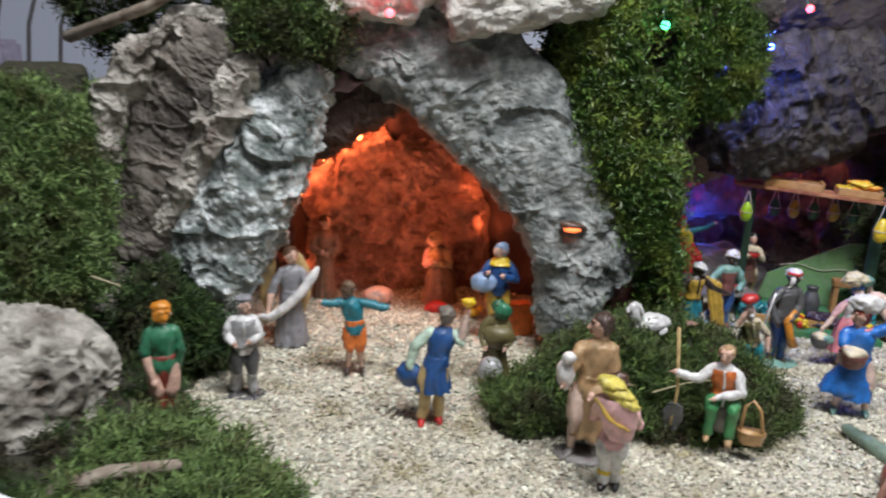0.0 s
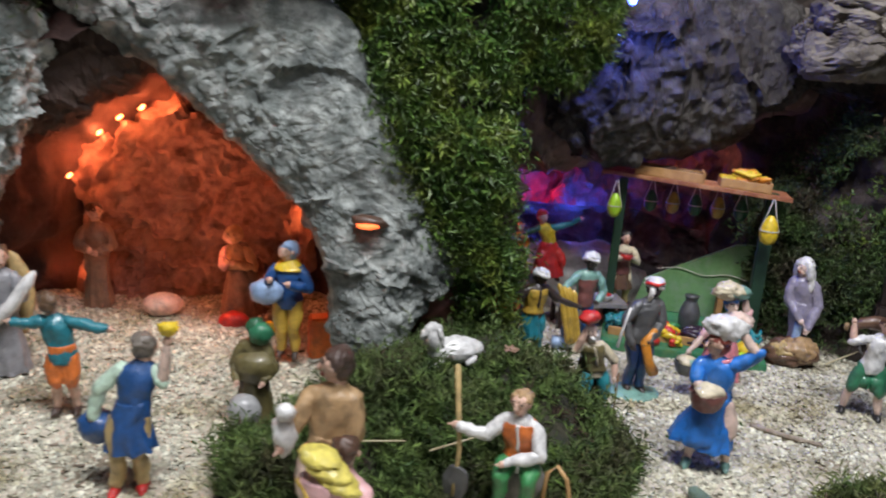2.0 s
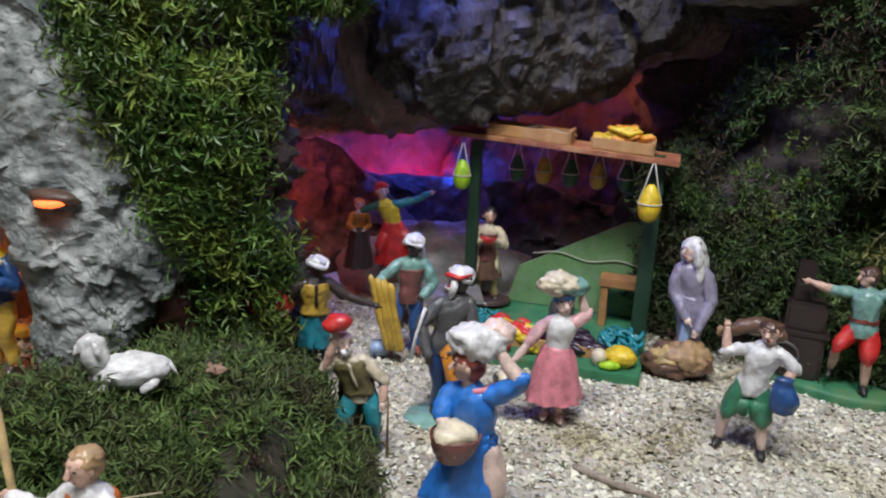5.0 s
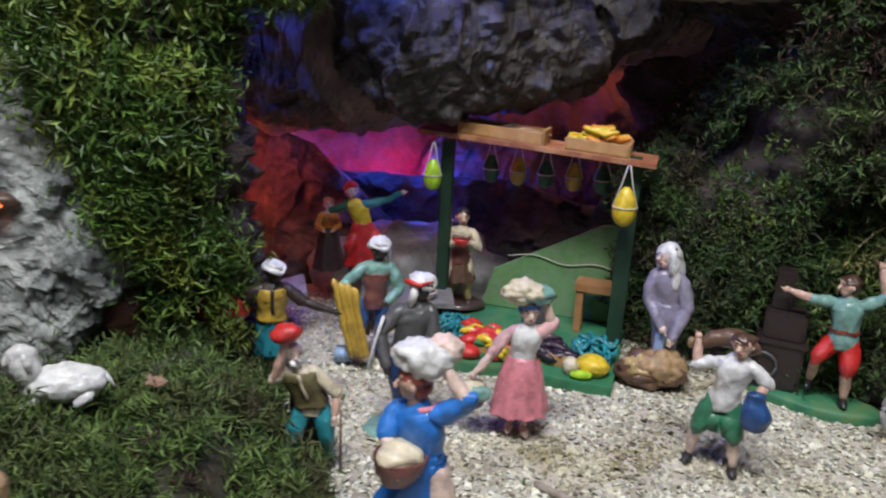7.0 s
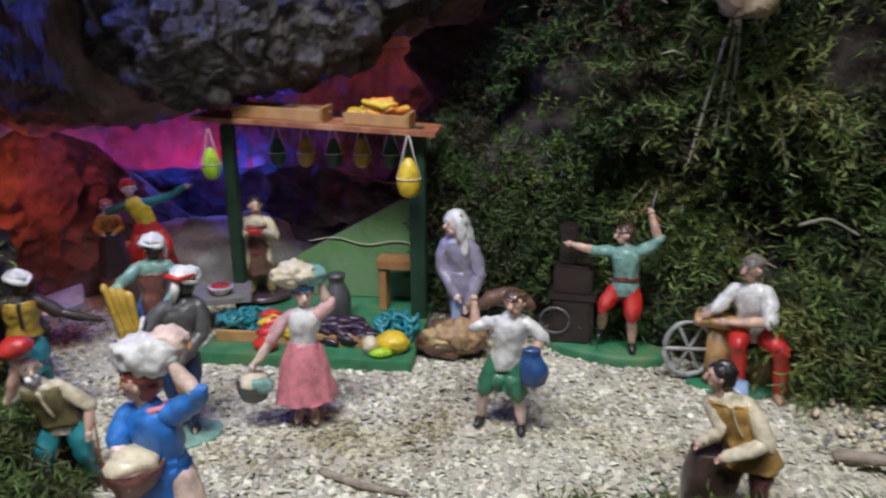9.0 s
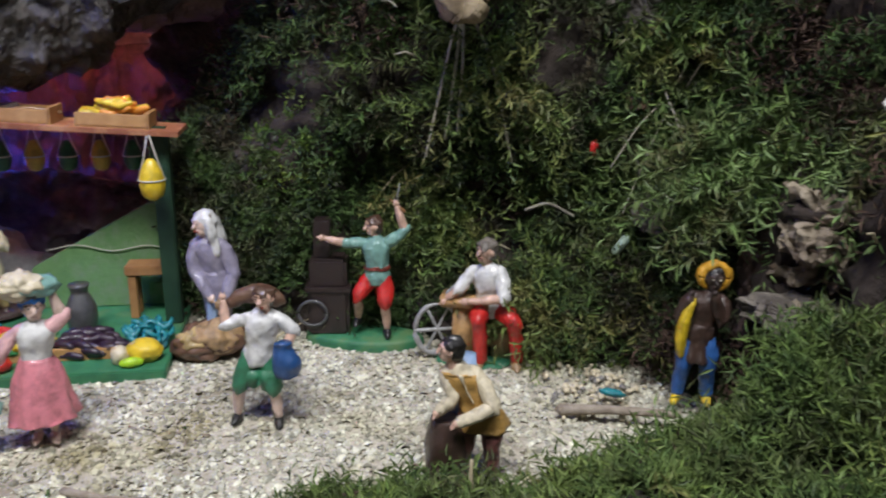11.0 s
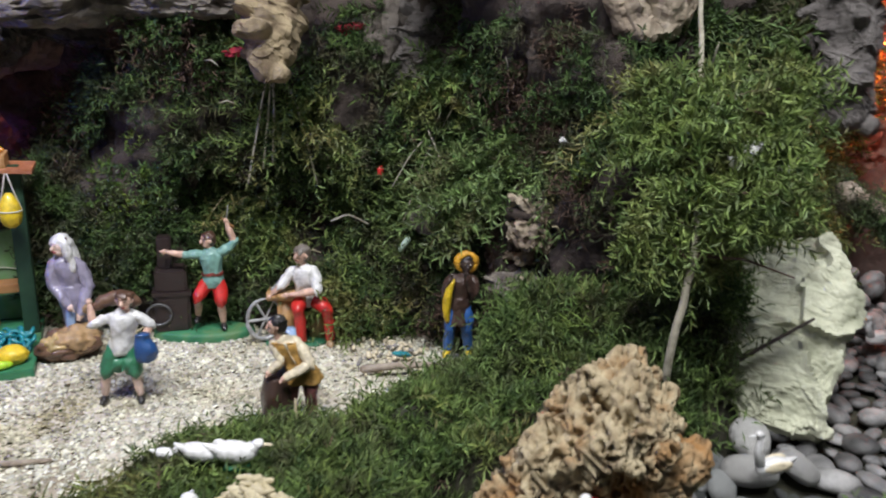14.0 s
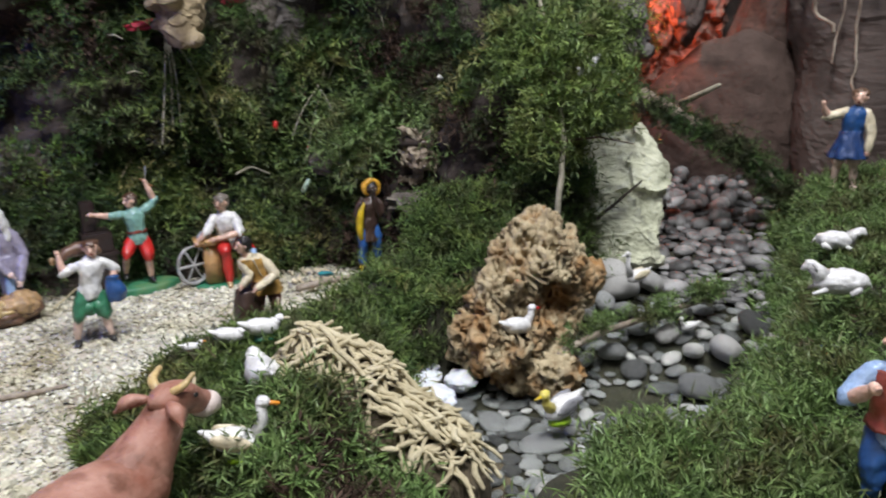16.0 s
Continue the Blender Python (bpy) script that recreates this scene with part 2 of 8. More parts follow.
def rock_shape(at, size, rot, seed, amp=0.25, grain=0.12, sub=5, blocky=0.5, freq=9.0, pits=0.0):
    """A broken stone: a ball squared off, cut by facets, with ridges and pits at their real size."""
    V, F = ico(sub)
    V = V.copy()
    box = V / np.abs(V).max(axis=1, keepdims=True)
    V = V * (1 - blocky) + box * blocky * 0.82
    V = V * (1 + amp * fbm(V * 1.3 + seed * 3.1, 3, seed)[:, None])
    V = V * np.array(size)
    V = turn(V, *rot)
    n = normals(V, F)
    P = V + np.array((seed * 1.7, seed * 0.9, 0))
    h = grain * relief(P, freq, seed)
    if pits:
        e1, _ = worley(P * freq * 3.2, seed + 9)
        h = h - pits * smooth(0.4, 0.2, e1)
    V = V + n * (h * 0.1)[:, None]
    return V + np.array(at), F


def rock(name, label, at, size, rot, mat, seed, **kw):
    V, F = rock_shape(at, size, rot, seed, **kw)
    mesh_thing(name, V - np.array(at), F, mat, label, "rock", smooth_shade=False).location = at
    return V, F


def grid_faces(nu, nv):
    i = np.arange((nu - 1) * (nv - 1))
    a = (i // (nv - 1)) * nv + i % (nv - 1)
    return np.stack([a, a + nv, a + nv + 1, a + 1], 1)


def tube(points, radii, seg=7):
    """Verts and quads of a tube with closed, rounded ends."""
    P = np.asarray(points, float)
    R = np.asarray(radii, float)
    t = np.gradient(P, axis=0)
    t /= np.linalg.norm(t, axis=1, keepdims=True) + 1e-9
    P = np.vstack([P[0] - t[0] * R[0] * 0.7, P, P[-1] + t[-1] * R[-1] * 0.7])
    R = np.concatenate([[R[0] * 0.35], R, [R[-1] * 0.35]])
    t = np.vstack([t[0], t, t[-1]])
    ref = np.array((0.0, 0.0, 1.0)) if abs(t[:, 2]).mean() < 0.8 else np.array((1.0, 0.0, 0.0))
    u = np.cross(t, ref)
    u /= np.linalg.norm(u, axis=1, keepdims=True) + 1e-9
    w = np.cross(t, u)
    a = np.linspace(0, 2 * np.pi, seg, endpoint=False)
    V = (P[:, None] + R[:, None, None] * (np.cos(a)[None, :, None] * u[:, None] + np.sin(a)[None, :, None] * w[:, None])).reshape(-1, 3)
    n = len(P)
    F = [[i * seg + k, i * seg + (k + 1) % seg, (i + 1) * seg + (k + 1) % seg, (i + 1) * seg + k] for i in range(n - 1) for k in range(seg)]
    c0, c1 = len(V), len(V) + 1
    V = np.vstack([V, P[0], P[-1]])
    F += [[c0, (k + 1) % seg, k, c0] for k in range(seg)]
    F += [[c1, (n - 1) * seg + k, (n - 1) * seg + (k + 1) % seg, c1] for k in range(seg)]
    return V, F


def spline(P, m):
    """A smooth run through the rows of P, m steps from row to row."""
    P = np.asarray(P, float)
    Q = np.concatenate([2 * P[:1] - P[1:2], P, 2 * P[-1:] - P[-2:-1]])
    t = (np.arange(m) / m)[None, :, None]
    a, b, c, d = Q[:-3, None], Q[1:-2, None], Q[2:-1, None], Q[3:, None]
    R = 0.5 * (2 * b + (c - a) * t + (2 * a - 5 * b + 4 * c - d) * t ** 2 + (3 * b - a - 3 * c + d) * t ** 3)
    return np.concatenate([R.reshape(-1, P.shape[1]), P[-1:]])


class Clay:
    """Collects shapes of several colours into one mesh."""

    def __init__(self):
        self.V, self.T, self.I, self.mats, self.n, self.round = [], [], [], [], 0, False

    def add(self, V, F, mat):
        if mat not in self.mats:
            self.mats.append(mat)
        k = self.mats.index(mat)
        tri = []
        for f in F:
            f = list(f)
            if len(f) == 4 and f[3] == f[0]:
                f = f[:3]
            tri += [(f[0], f[j], f[j + 1]) for j in range(1, len(f) - 1)]
        self.T.append(np.array(tri, int) + self.n)
        self.I.append(np.full(len(tri), k))
        self.V.append(np.asarray(V, float))
        self.n += len(V)

    def tube(self, points, radii, mat, seg=10):
        self.round = True
        if np.isscalar(radii):
            radii = [radii] * len(points)
        self.add(*tube(points, radii, seg), mat)

    def limb(self, points, radii, mat, seg=14):
        """A rounded, smoothly bent limb or sleeve."""
        self.round = True
        P = np.asarray([[*p, r] for p, r in zip(points, radii)], float)
        P = spline(P, 6)
        e0, e1 = P[0] - P[1], P[-1] - P[-2]
        e0, e1 = e0[:3] / np.linalg.norm(e0[:3]), e1[:3] / np.linalg.norm(e1[:3])
        a, b = P[0].copy(), P[-1].copy()
        a[:3] += e0 * a[3] * 0.6
        a[3] *= 0.6
        b[:3] += e1 * b[3] * 0.6
        b[3] *= 0.6
        P = np.concatenate([[a], P, [b]])
        self.add(*tube([tuple(p[:3]) for p in P], list(np.maximum(P[:, 3], 0.002)), seg), mat)

    def ball(self, c, r, mat, rot=(0, 0, 0), sub=3, rough=0.0, seed=0):
        self.round = True
        V, F = ico(sub)
        V = V * (1 + rough * fbm(V * 2.2 + seed, 3, seed)[:, None]) if rough else V
        V = turn(V * (np.array(r) if not np.isscalar(r) else r), *rot) + np.array(c)
        self.add(V, F, mat)

    def loft(self, rings, mat, seg=18, fold=0.0, folds=7):
        """Ellipses (x, y, z, rx, ry), from below to above; fold: depth of the cloth's folds at the hem."""
        self.round = True
        if len(rings) > 2:
            rings = [(x, y, z, max(rx, 1e-4), max(ry, 1e-4)) for x, y, z, rx, ry in spline(rings, 4)]
        a = np.linspace(0, 2 * np.pi, seg, endpoint=False)
        V = []
        for i, (x, y, z, rx, ry) in enumerate(rings):
            f = 1 + fold * (1 - i / (len(rings) - 1)) * np.sin(a * folds + 0.15 * i)
            V.append(np.stack([x + rx * np.cos(a) * f, y + ry * np.sin(a) * f, np.full(seg, z)], 1))
        V = np.concatenate(V)
        n = len(rings)
        F = [[i * seg + k, i * seg + (k + 1) % seg, (i + 1) * seg + (k + 1) % seg, (i + 1) * seg + k] for i in range(n - 1) for k in range(seg)]
        F.append(list(range(seg))[::-1])
        F.append([(n - 1) * seg + k for k in range(seg)])
        self.add(V, F, mat)

    def box(self, lo, hi, mat, rot=(0, 0, 0)):
        lo, hi = np.array(lo, float), np.array(hi, float)
        c, s = (lo + hi) / 2, (hi - lo) / 2
        bm = bmesh.new()
        bmesh.ops.create_cube(bm, size=2)
        bmesh.ops.scale(bm, vec=s, verts=bm.verts)
        bmesh.ops.bevel(bm, geom=bm.edges[:], offset=0.2 * min(s), segments=2, affect="EDGES")
        bm.verts.ensure_lookup_table()
        V = turn(np.array([v.co[:] for v in bm.verts]), *rot) + c
        F = [[v.index for v in f.verts] for f in bm.faces]
        bm.free()
        self.add(V, F, mat)

    def mesh(self, name, scale=1.0, wobble=0.0, seed=0, crease=0.0, plain=()):
        """crease: depth of the cloth's creases, which the materials in plain have not."""
        V = np.concatenate(self.V)
        if crease:
            T, I = np.concatenate(self.T), np.concatenate(self.I)
            k = np.ones(len(V))
            for i, m in enumerate(self.mats):
                if m in plain:
                    k[T[I == i].ravel()] = 0.2
            X = V * np.array((10, 10, 4.6)) + 0.5 * np.stack([fbm(V * 7 + 3 * j, 2, seed + j) for j in range(3)], 1)
            h = 0.6 - np.abs(fbm(X, 2, seed + 11)) * 3.0 + 0.45 * (0.6 - np.abs(fbm(X * np.array((1.6, 1.6, 3.4)) + 9, 2, seed + 12)) * 3.0)
            V = V + normals(V, T) * (crease * k * np.clip(h, -1.4, 0.9))[:, None]
        if wobble:
            for ax in range(3):
                V[:, ax] += wobble * fbm(V * 9 + ax * 7, 2, seed + ax) + 0.9 * wobble * fbm(V * np.array((26, 26, 13)) + ax * 5, 2, seed + ax + 30)
        return fast_mesh(name, V * scale, np.concatenate(self.T), self.mats, np.concatenate(self.I), self.round)


def part(name, clay, parent, label="", at=(0, 0, 0), scale=1.0, wobble=0.0):
    """Links a shape as one mesh under a thing or under a part."""
    ob = new(name, clay.mesh(name, scale, wobble))
    ob.parent, ob.location = parent, at
    return tagged(ob, label)


def empty(name, at, label, category, group="", rot=0, kind=""):
    ob = new(name)
    ob.matrix_world = pose(*at, 0, 0, rot)
    return tagged(ob, label, category, group, kind)


def scatter(V, F, n, keep=None, seed=1):
    """n points on a mesh, by area, with their normals."""
    r = np.random.default_rng(seed)
    if F.shape[1] == 4:
        F = np.concatenate([F[:, :3], F[:, [0, 2, 3]]])
    a, b, c = V[F[:, 0]], V[F[:, 1]], V[F[:, 2]]
    cr = np.cross(b - a, c - a)
    ar = np.linalg.norm(cr, axis=1)
    if keep is not None:
        ar = ar * keep((a + b + c) / 3, cr / (ar[:, None] + 1e-12))
    k = r.choice(len(F), n, p=ar / ar.sum())
    u, v = r.random(n), r.random(n)
    w = u + v > 1
    u[w], v[w] = 1 - u[w], 1 - v[w]
    P = a[k] + (b - a)[k] * u[:, None] + (c - a)[k] * v[:, None]
    return P, cr[k] / (ar[k, None] * 0 + np.linalg.norm(cr[k], axis=1, keepdims=True) + 1e-12)


def foliage(P, N, leaves, stem, leaf, width, droop=0.0, spread=0.8, seed=1, open_angle=0.9, gaps=-0.22, clump=20.0):
    """Sprigs at the points P: a bent stem each, with folded leaves along it, swept together in tufts with gaps between. Verts and triangles."""
    r = np.random.default_rng(seed)
    k = fbm(P * clump, 3, seed + 50) > gaps + 0.12 * r.normal(size=len(P))
    P, N = P[k], N[k]
    P = P + N * (0.014 * fbm(P * clump * 0.7 + 31, 2, seed + 80))[:, None]
    S = len(P)
    sweep = np.stack([fbm(P * clump * 0.8 + 19 * j, 2, seed + 60 + j) for j in range(3)], 1)
    D = N + spread * r.normal(size=(S, 3)) * 0.45 + 1.5 * sweep + np.array((0, 0, -droop))
    D /= np.linalg.norm(D, axis=1, keepdims=True)
    L = stem * r.uniform(0.5, 1.3, (S, 1, 1)) * (1 + 0.7 * fbm(P * clump * 0.7 + 3, 2, seed + 70))[:, None, None]
    s = (np.arange(leaves) + 0.5) / leaves
    bend = np.array((0, 0, -0.35)) + 0.35 * r.normal(size=(S, 3))
    A = P[:, None] + D[:, None] * L * s[None, :, None] + bend[:, None] * L * (s ** 2)[None, :, None] * 0.6
    X = np.cross(D, r.normal(size=(S, 3)))
    X /= np.linalg.norm(X, axis=1, keepdims=True) + 1e-9
    Y = np.cross(D, X)
    phi = (np.arange(leaves) * 2.4)[None] + r.uniform(0, 6.28, (S, 1)) + r.normal(size=(S, leaves)) * 0.4
    side = np.cos(phi)[..., None] * X[:, None] + np.sin(phi)[..., None] * Y[:, None]
    ang = open_angle * r.uniform(0.6, 1.3, (S, leaves, 1))
    T = np.cos(ang) * D[:, None] + np.sin(ang) * side
    W = np.cross(T, D[:, None] + 0.3 * r.normal(size=(S, leaves, 3)))
    W /= np.linalg.norm(W, axis=2, keepdims=True) + 1e-9
    U = np.cross(W, T)
    ll = leaf * r.uniform(0.65, 1.25, (S, leaves, 1))
    ww = width * r.uniform(0.7, 1.2, (S, leaves, 1))
    mid = A + T * ll * 0.45
    V = np.stack([A, mid + W * ww * 0.5 + U * ww * 0.2, A + T * ll - U * ll * 0.15, mid - W * ww * 0.5 + U * ww * 0.2], 2).reshape(-1, 3)
    k = np.arange(S * leaves)[:, None] * 4
    F = np.concatenate([k + np.array((0, 1, 2)), k + np.array((0, 2, 3))])
    return V, F


# ---- the crib's ground: gravel yard, moss mounds, banks and the brook's channel ----
def river_axis(x):
    """Middle line, half width and bed level of the brook at x."""
    y = np.interp(x, (0.5, 0.7, 0.8, 0.9, 1.0, 1.2, 1.35, 1.5), (0.4, 0.385, 0.385, 0.315, 0.295, 0.305, 0.32, 0.33))
    w = np.interp(x, (0.5, 0.7, 0.8, 0.9, 1.0, 1.2, 1.5), (0.05, 0.065, 0.15, 0.12, 0.09, 0.07, 0.08))
    z = np.interp(x, (0.5, 0.8, 0.9, 0.97, 1.05, 1.3, 1.5), (-0.02, -0.02, -0.008, 0.02, 0.035, 0.05, 0.07))
    return y, w, z


def inside(x, y, poly):
    """Distance to a closed outline, positive inside it."""
    x, y = np.asarray(x, float), np.asarray(y, float)
    d = np.full(x.shape, 9.0)
    odd = np.zeros(x.shape, bool)
    for (ax, ay), (bx, by) in zip(poly, poly[1:] + poly[:1]):
        t = np.clip(((x - ax) * (bx - ax) + (y - ay) * (by - ay)) / ((bx - ax) ** 2 + (by - ay) ** 2), 0, 1)
        d = np.minimum(d, np.hypot(x - ax - t * (bx - ax), y - ay - t * (by - ay)))
        odd ^= ((ay > y) != (by > y)) & (x < (bx - ax) * (y - ay) / (by - ay + 1e-12) + ax)
    return np.where(odd, d, -d)


MOUND = [(0.05, 0.71), (0.075, 0.675), (0.2, 0.68), (0.34, 0.675), (0.4, 0.7), (0.422, 0.78), (0.41, 0.85), (0.38, 0.93), (0.335, 1.02), (0.27, 1.06), (0.2, 0.96), (0.13, 0.87), (0.075, 0.8)]
FRONT_MOSS = [(-0.7, 0.3), (-0.2, 0.36), (-0.13, 0.5), (-0.17, 0.61), (-0.26, 0.69), (-0.3, 0.78), (-0.28, 0.88), (-0.36, 1.0), (-0.7, 1.05)]
BANK = [(0.5, 0.3), (0.54, 0.66), (0.57, 0.69), (0.62, 0.7), (0.67, 0.735), (0.72, 0.745), (0.78, 0.715), (0.83, 0.675), (0.87, 0.68), (0.93, 0.695), (1.0, 0.675), (1.06, 0.685), (1.08, 0.82), (1.3, 0.9), (1.7, 0.9), (1.7, -0.4), (0.5, -0.4)]


def ground_z(x, y):
    x, y = np.asarray(x, float), np.asarray(y, float)
    p = np.stack([x * 9, y * 9, x * 0], -1)
    z = 0.003 * fbm(p, 3, 3)
    z = z + 0.066 * smooth(-0.01, 0.085, inside(x, y, MOUND)) * (0.9 + 0.3 * fbm(p * 2.5, 2, 5))
    z = z + 0.04 * smooth(0.0, 0.12, inside(x, y, FRONT_MOSS))
    into = inside(x, y, BANK)
    top = np.interp(x, (0.5, 0.65, 0.8, 0.95, 1.05, 1.3), (0.012, 0.03, 0.058, 0.085, 0.12, 0.14))
    top = top * (1 - 0.85 * smooth(0.86, 0.95, x) * smooth(0.58, 0.66, y))
    ry, rw, rz = river_axis(x)
    north = smooth(0.0, 1.0, (y - (ry + rw) + 0.008) / np.interp(x, (0.86, 0.98), (0.034, 0.09)))
    south = smooth(0.0, 0.09, (ry - rw) - y)
    z = z + smooth(0.0, 0.1, into) * top * north * (0.85 + 0.4 * fbm(p * 2.5, 2, 6))
    chan = (1 - smooth(0.8, 1.0, np.abs(y - ry) / rw)) * smooth(0.52, 0.6, x)
    z = z * (1 - chan) + (rz - 0.012) * chan
    z = z + south * smooth(0.5, 0.62, x) * np.interp(x, (0.5, 0.75, 0.95, 1.3), (0.02, 0.03, 0.085, 0.115))
    return z


nu, nv = 420, 330
gx = np.linspace(-0.9, 1.75, nu)
gy = np.linspace(-0.25, 1.6, nv)
GX, GY = np.meshgrid(gx, gy, indexing="ij")
GZ = ground_z(GX, GY) + 0.0012 * fbm(np.stack([GX * 90, GY * 90, GX * 0], -1), 2, 8)
GV = np.stack([GX, GY, GZ], -1).reshape(-1, 3)
GF = grid_faces(nu, nv)


def is_moss(x, y):
    """True where moss covers the ground."""
    w = 0.014 * fbm(np.stack([x * 16, y * 16, x * 0], -1), 3, 21)
    ry, rw, rz = river_axis(x)
    a = inside(x, y, MOUND) > w
    a |= inside(x, y, FRONT_MOSS) > w
    a |= (inside(x, y, BANK) > w) & ((np.abs(y - ry) > rw * 0.97 + w * 0.4) | (x < 0.56))
    return a


FX, FY = GV[GF].mean(1)[:, 0], GV[GF].mean(1)[:, 1]
mossy = is_moss(FX, FY)
fry, frw, frz = river_axis(FX)
inbed = (np.abs(FY - fry) < frw) & (FX > 0.55)
mesh_thing("ground", GV, GF, [M_GRIT, M_SOIL], "pale gritty ground with dark mossy earth round it", "ground", kind="structure",
           index=np.where(mossy | inbed, 1, 0))

# ---- the room round the crib ----
def wall_box(name, lo, hi, mat, label):
    c = Clay()
    c.box(lo, hi, mat)
    return tagged(new(name, c.mesh(name)), label, "wall", kind="structure")


wall_box("wall_north", (-3, 2.3, -0.9), (3.6, 2.4, 2.5), M_WALL, "pale blue-white painted wall behind the crib")
wall_box("wall_south", (-3, -2.6, -0.9), (3.6, -2.5, 2.5), M_WALL, "pale blue-white painted room wall")
wall_box("wall_west", (-3.1, -2.5, -0.9), (-3.0, 2.3, 2.5), M_WALL, "pale blue-white painted room wall")
wall_box("wall_east", (3.6, -2.5, -0.9), (3.7, 2.3, 2.5), M_WALL, "pale blue-white painted room wall")
wall_box("ceiling", (-3, -2.5, 2.5), (3.6, 2.3, 2.6), M_WALL, "plain pale ceiling")
wall_box("floor", (-3, -2.5, -1.0), (3.6, 2.3, -0.9), M_ROCK_B, "grey room floor")
c = Clay()
c.box((-0.95, -0.3, -0.9), (1.8, 1.62, -0.06), M_BOARD)
tagged(new("platform", c.mesh("platform")), "white boarded platform that carries the crib", "platform", kind="structure")

# ---- rocks ----
def rock_loft(name, label, path, half, thick, mat, seed, grain=0.12, freq=9.0, nu=110, nv=90, axis=(0, 1, 0), pits=0.0, kind="", category="rock"):
    """A thick, uneven slab along a path; half its breadth across the path, thick along the axis."""
    P = np.asarray(path, float)
    s = np.linspace(0, 1, len(P))
    q = np.linspace(0, 1, nu)
    C = np.stack([np.interp(q, s, P[:, k]) for k in range(3)], 1)
    for _ in range(6):
        C[1:-1] = (C[:-2] + 2 * C[1:-1] + C[2:]) / 4
    H = np.interp(q, s, half)
    endcap = np.sqrt(np.clip(1 - (2 * np.clip(np.maximum(0.06 - q, q - 0.94) / 0.12, 0, 0.5)) ** 2, 0.0, 1))
    T = np.gradient(C, axis=0)
    ax = np.array(axis, float)
    W = np.cross(T, ax)
    W /= np.linalg.norm(W, axis=1, keepdims=True)
    a = np.linspace(0, 2 * np.pi, nv, endpoint=False)
    ca, sa = np.sign(np.cos(a)) * np.abs(np.cos(a)) ** 0.7, np.sign(np.sin(a)) * np.abs(np.sin(a)) ** 0.7
    th = np.interp(q, s, thick) if not np.isscalar(thick) else np.full(nu, thick)
    V = (C[:, None] + W[:, None] * (H * endcap)[:, None, None] * ca[None, :, None]
         + ax[None, None] * (th * endcap)[:, None, None] * sa[None, :, None]).reshape(-1, 3)
    i, k = np.meshgrid(np.arange(nu - 1), np.arange(nv), indexing="ij")
    k2 = (k + 1) % nv
    F = np.stack([i * nv + k, i * nv + k2, (i + 1) * nv + k2, (i + 1) * nv + k], -1).reshape(-1, 4)
    n = normals(V, F)
    X = V + np.array((seed * 1.3, seed * 0.7, seed * 0.3))
    V = V + n * 0.014 * fbm(X * freq * 0.6, 2, seed)[:, None]
    h = grain * relief(X, freq, seed)
    if pits:
        e1, _ = worley(X * freq * 3.0, seed + 9)
        h = h - pits * smooth(0.42, 0.2, e1)
    V = V + n * (h * 0.1)[:, None]
    at = C[nu // 2]
    mesh_thing(name, V - at, F, mat, label, category, kind=kind, smooth_shade=False).location = at
    return V, F


rock_loft("rock", "dark brown stone slab leaning beside the grotto",
          [(-0.405, 0.925, 0.12), (-0.362, 0.925, 0.25), (-0.318, 0.925, 0.37), (-0.29, 0.935, 0.42)], [0.042, 0.052, 0.05, 0.03], 0.045, M_ROCK_B, 2, 0.17, 10, 200, 160)
rock_loft("rock", "whitish weathered limestone edge of the leaning slab",
          [(-0.428, 0.885, 0.235), (-0.402, 0.885, 0.31), (-0.37, 0.9, 0.385), (-0.32, 0.92, 0.427), (-0.26, 0.94, 0.425)], [0.01, 0.015, 0.017, 0.018, 0.012], 0.04, M_ROCK_L, 3, 0.14, 14, 170, 110)
rock_loft("rock", "pale beige ridge along the leaning slab",
          [(-0.365, 0.91, 0.16), (-0.315, 0.9, 0.25), (-0.278, 0.9, 0.33), (-0.258, 0.91, 0.39)], [0.012, 0.015, 0.026, 0.024], 0.03, M_ROCK_L, 17, 0.15, 12, 170, 110)
rock_loft("rock", "grey-green pitted stone painted with white patches at the grotto's mouth",
          [(-0.34, 0.925, 0.0), (-0.295, 0.925, 0.14), (-0.243, 0.935, 0.25), (-0.2, 0.955, 0.33), (-0.175, 0.97, 0.38)], [0.055, 0.064, 0.06, 0.045, 0.02], 0.045, M_ROCK_G, 4, 0.18, 11, 230, 180, pits=0.04)
rock_loft("rock", "grey stone slab slanting down over the grotto's mouth",
          [(-0.2, 0.985, 0.475), (-0.105, 0.985, 0.44), (-0.005, 0.98, 0.39), (0.085, 0.975, 0.32), (0.155, 0.96, 0.23), (0.188, 0.94, 0.14), (0.168, 0.935, 0.02)],
          [0.05, 0.075, 0.082, 0.085, 0.07, 0.062, 0.034], [0.03, 0.032, 0.035, 0.035, 0.04, 0.04, 0.035], M_ROCK_S, 5, 0.125, 11, 300, 210)
rock("rock", "grey lumpy stone beside the hanging greenery", (0.238, 0.93, 0.14), (0.038, 0.03, 0.045), (0, 20, 0), M_ROCK_S, 6, sub=5, grain=0.13, freq=14)
rock("rock", "white limestone block over the grotto", (-0.1, 0.97, 0.48), (0.09, 0.07, 0.055), (0, 8, 5), M_ROCK_W, 7, grain=0.13, pits=0.05, sub=6)
rock("rock", "white limestone block with brown stains over the grotto", (0.09, 0.96, 0.485), (0.12, 0.07, 0.06), (0, -12, -5), M_ROCK_W, 8, grain=0.13, pits=0.05, sub=6)
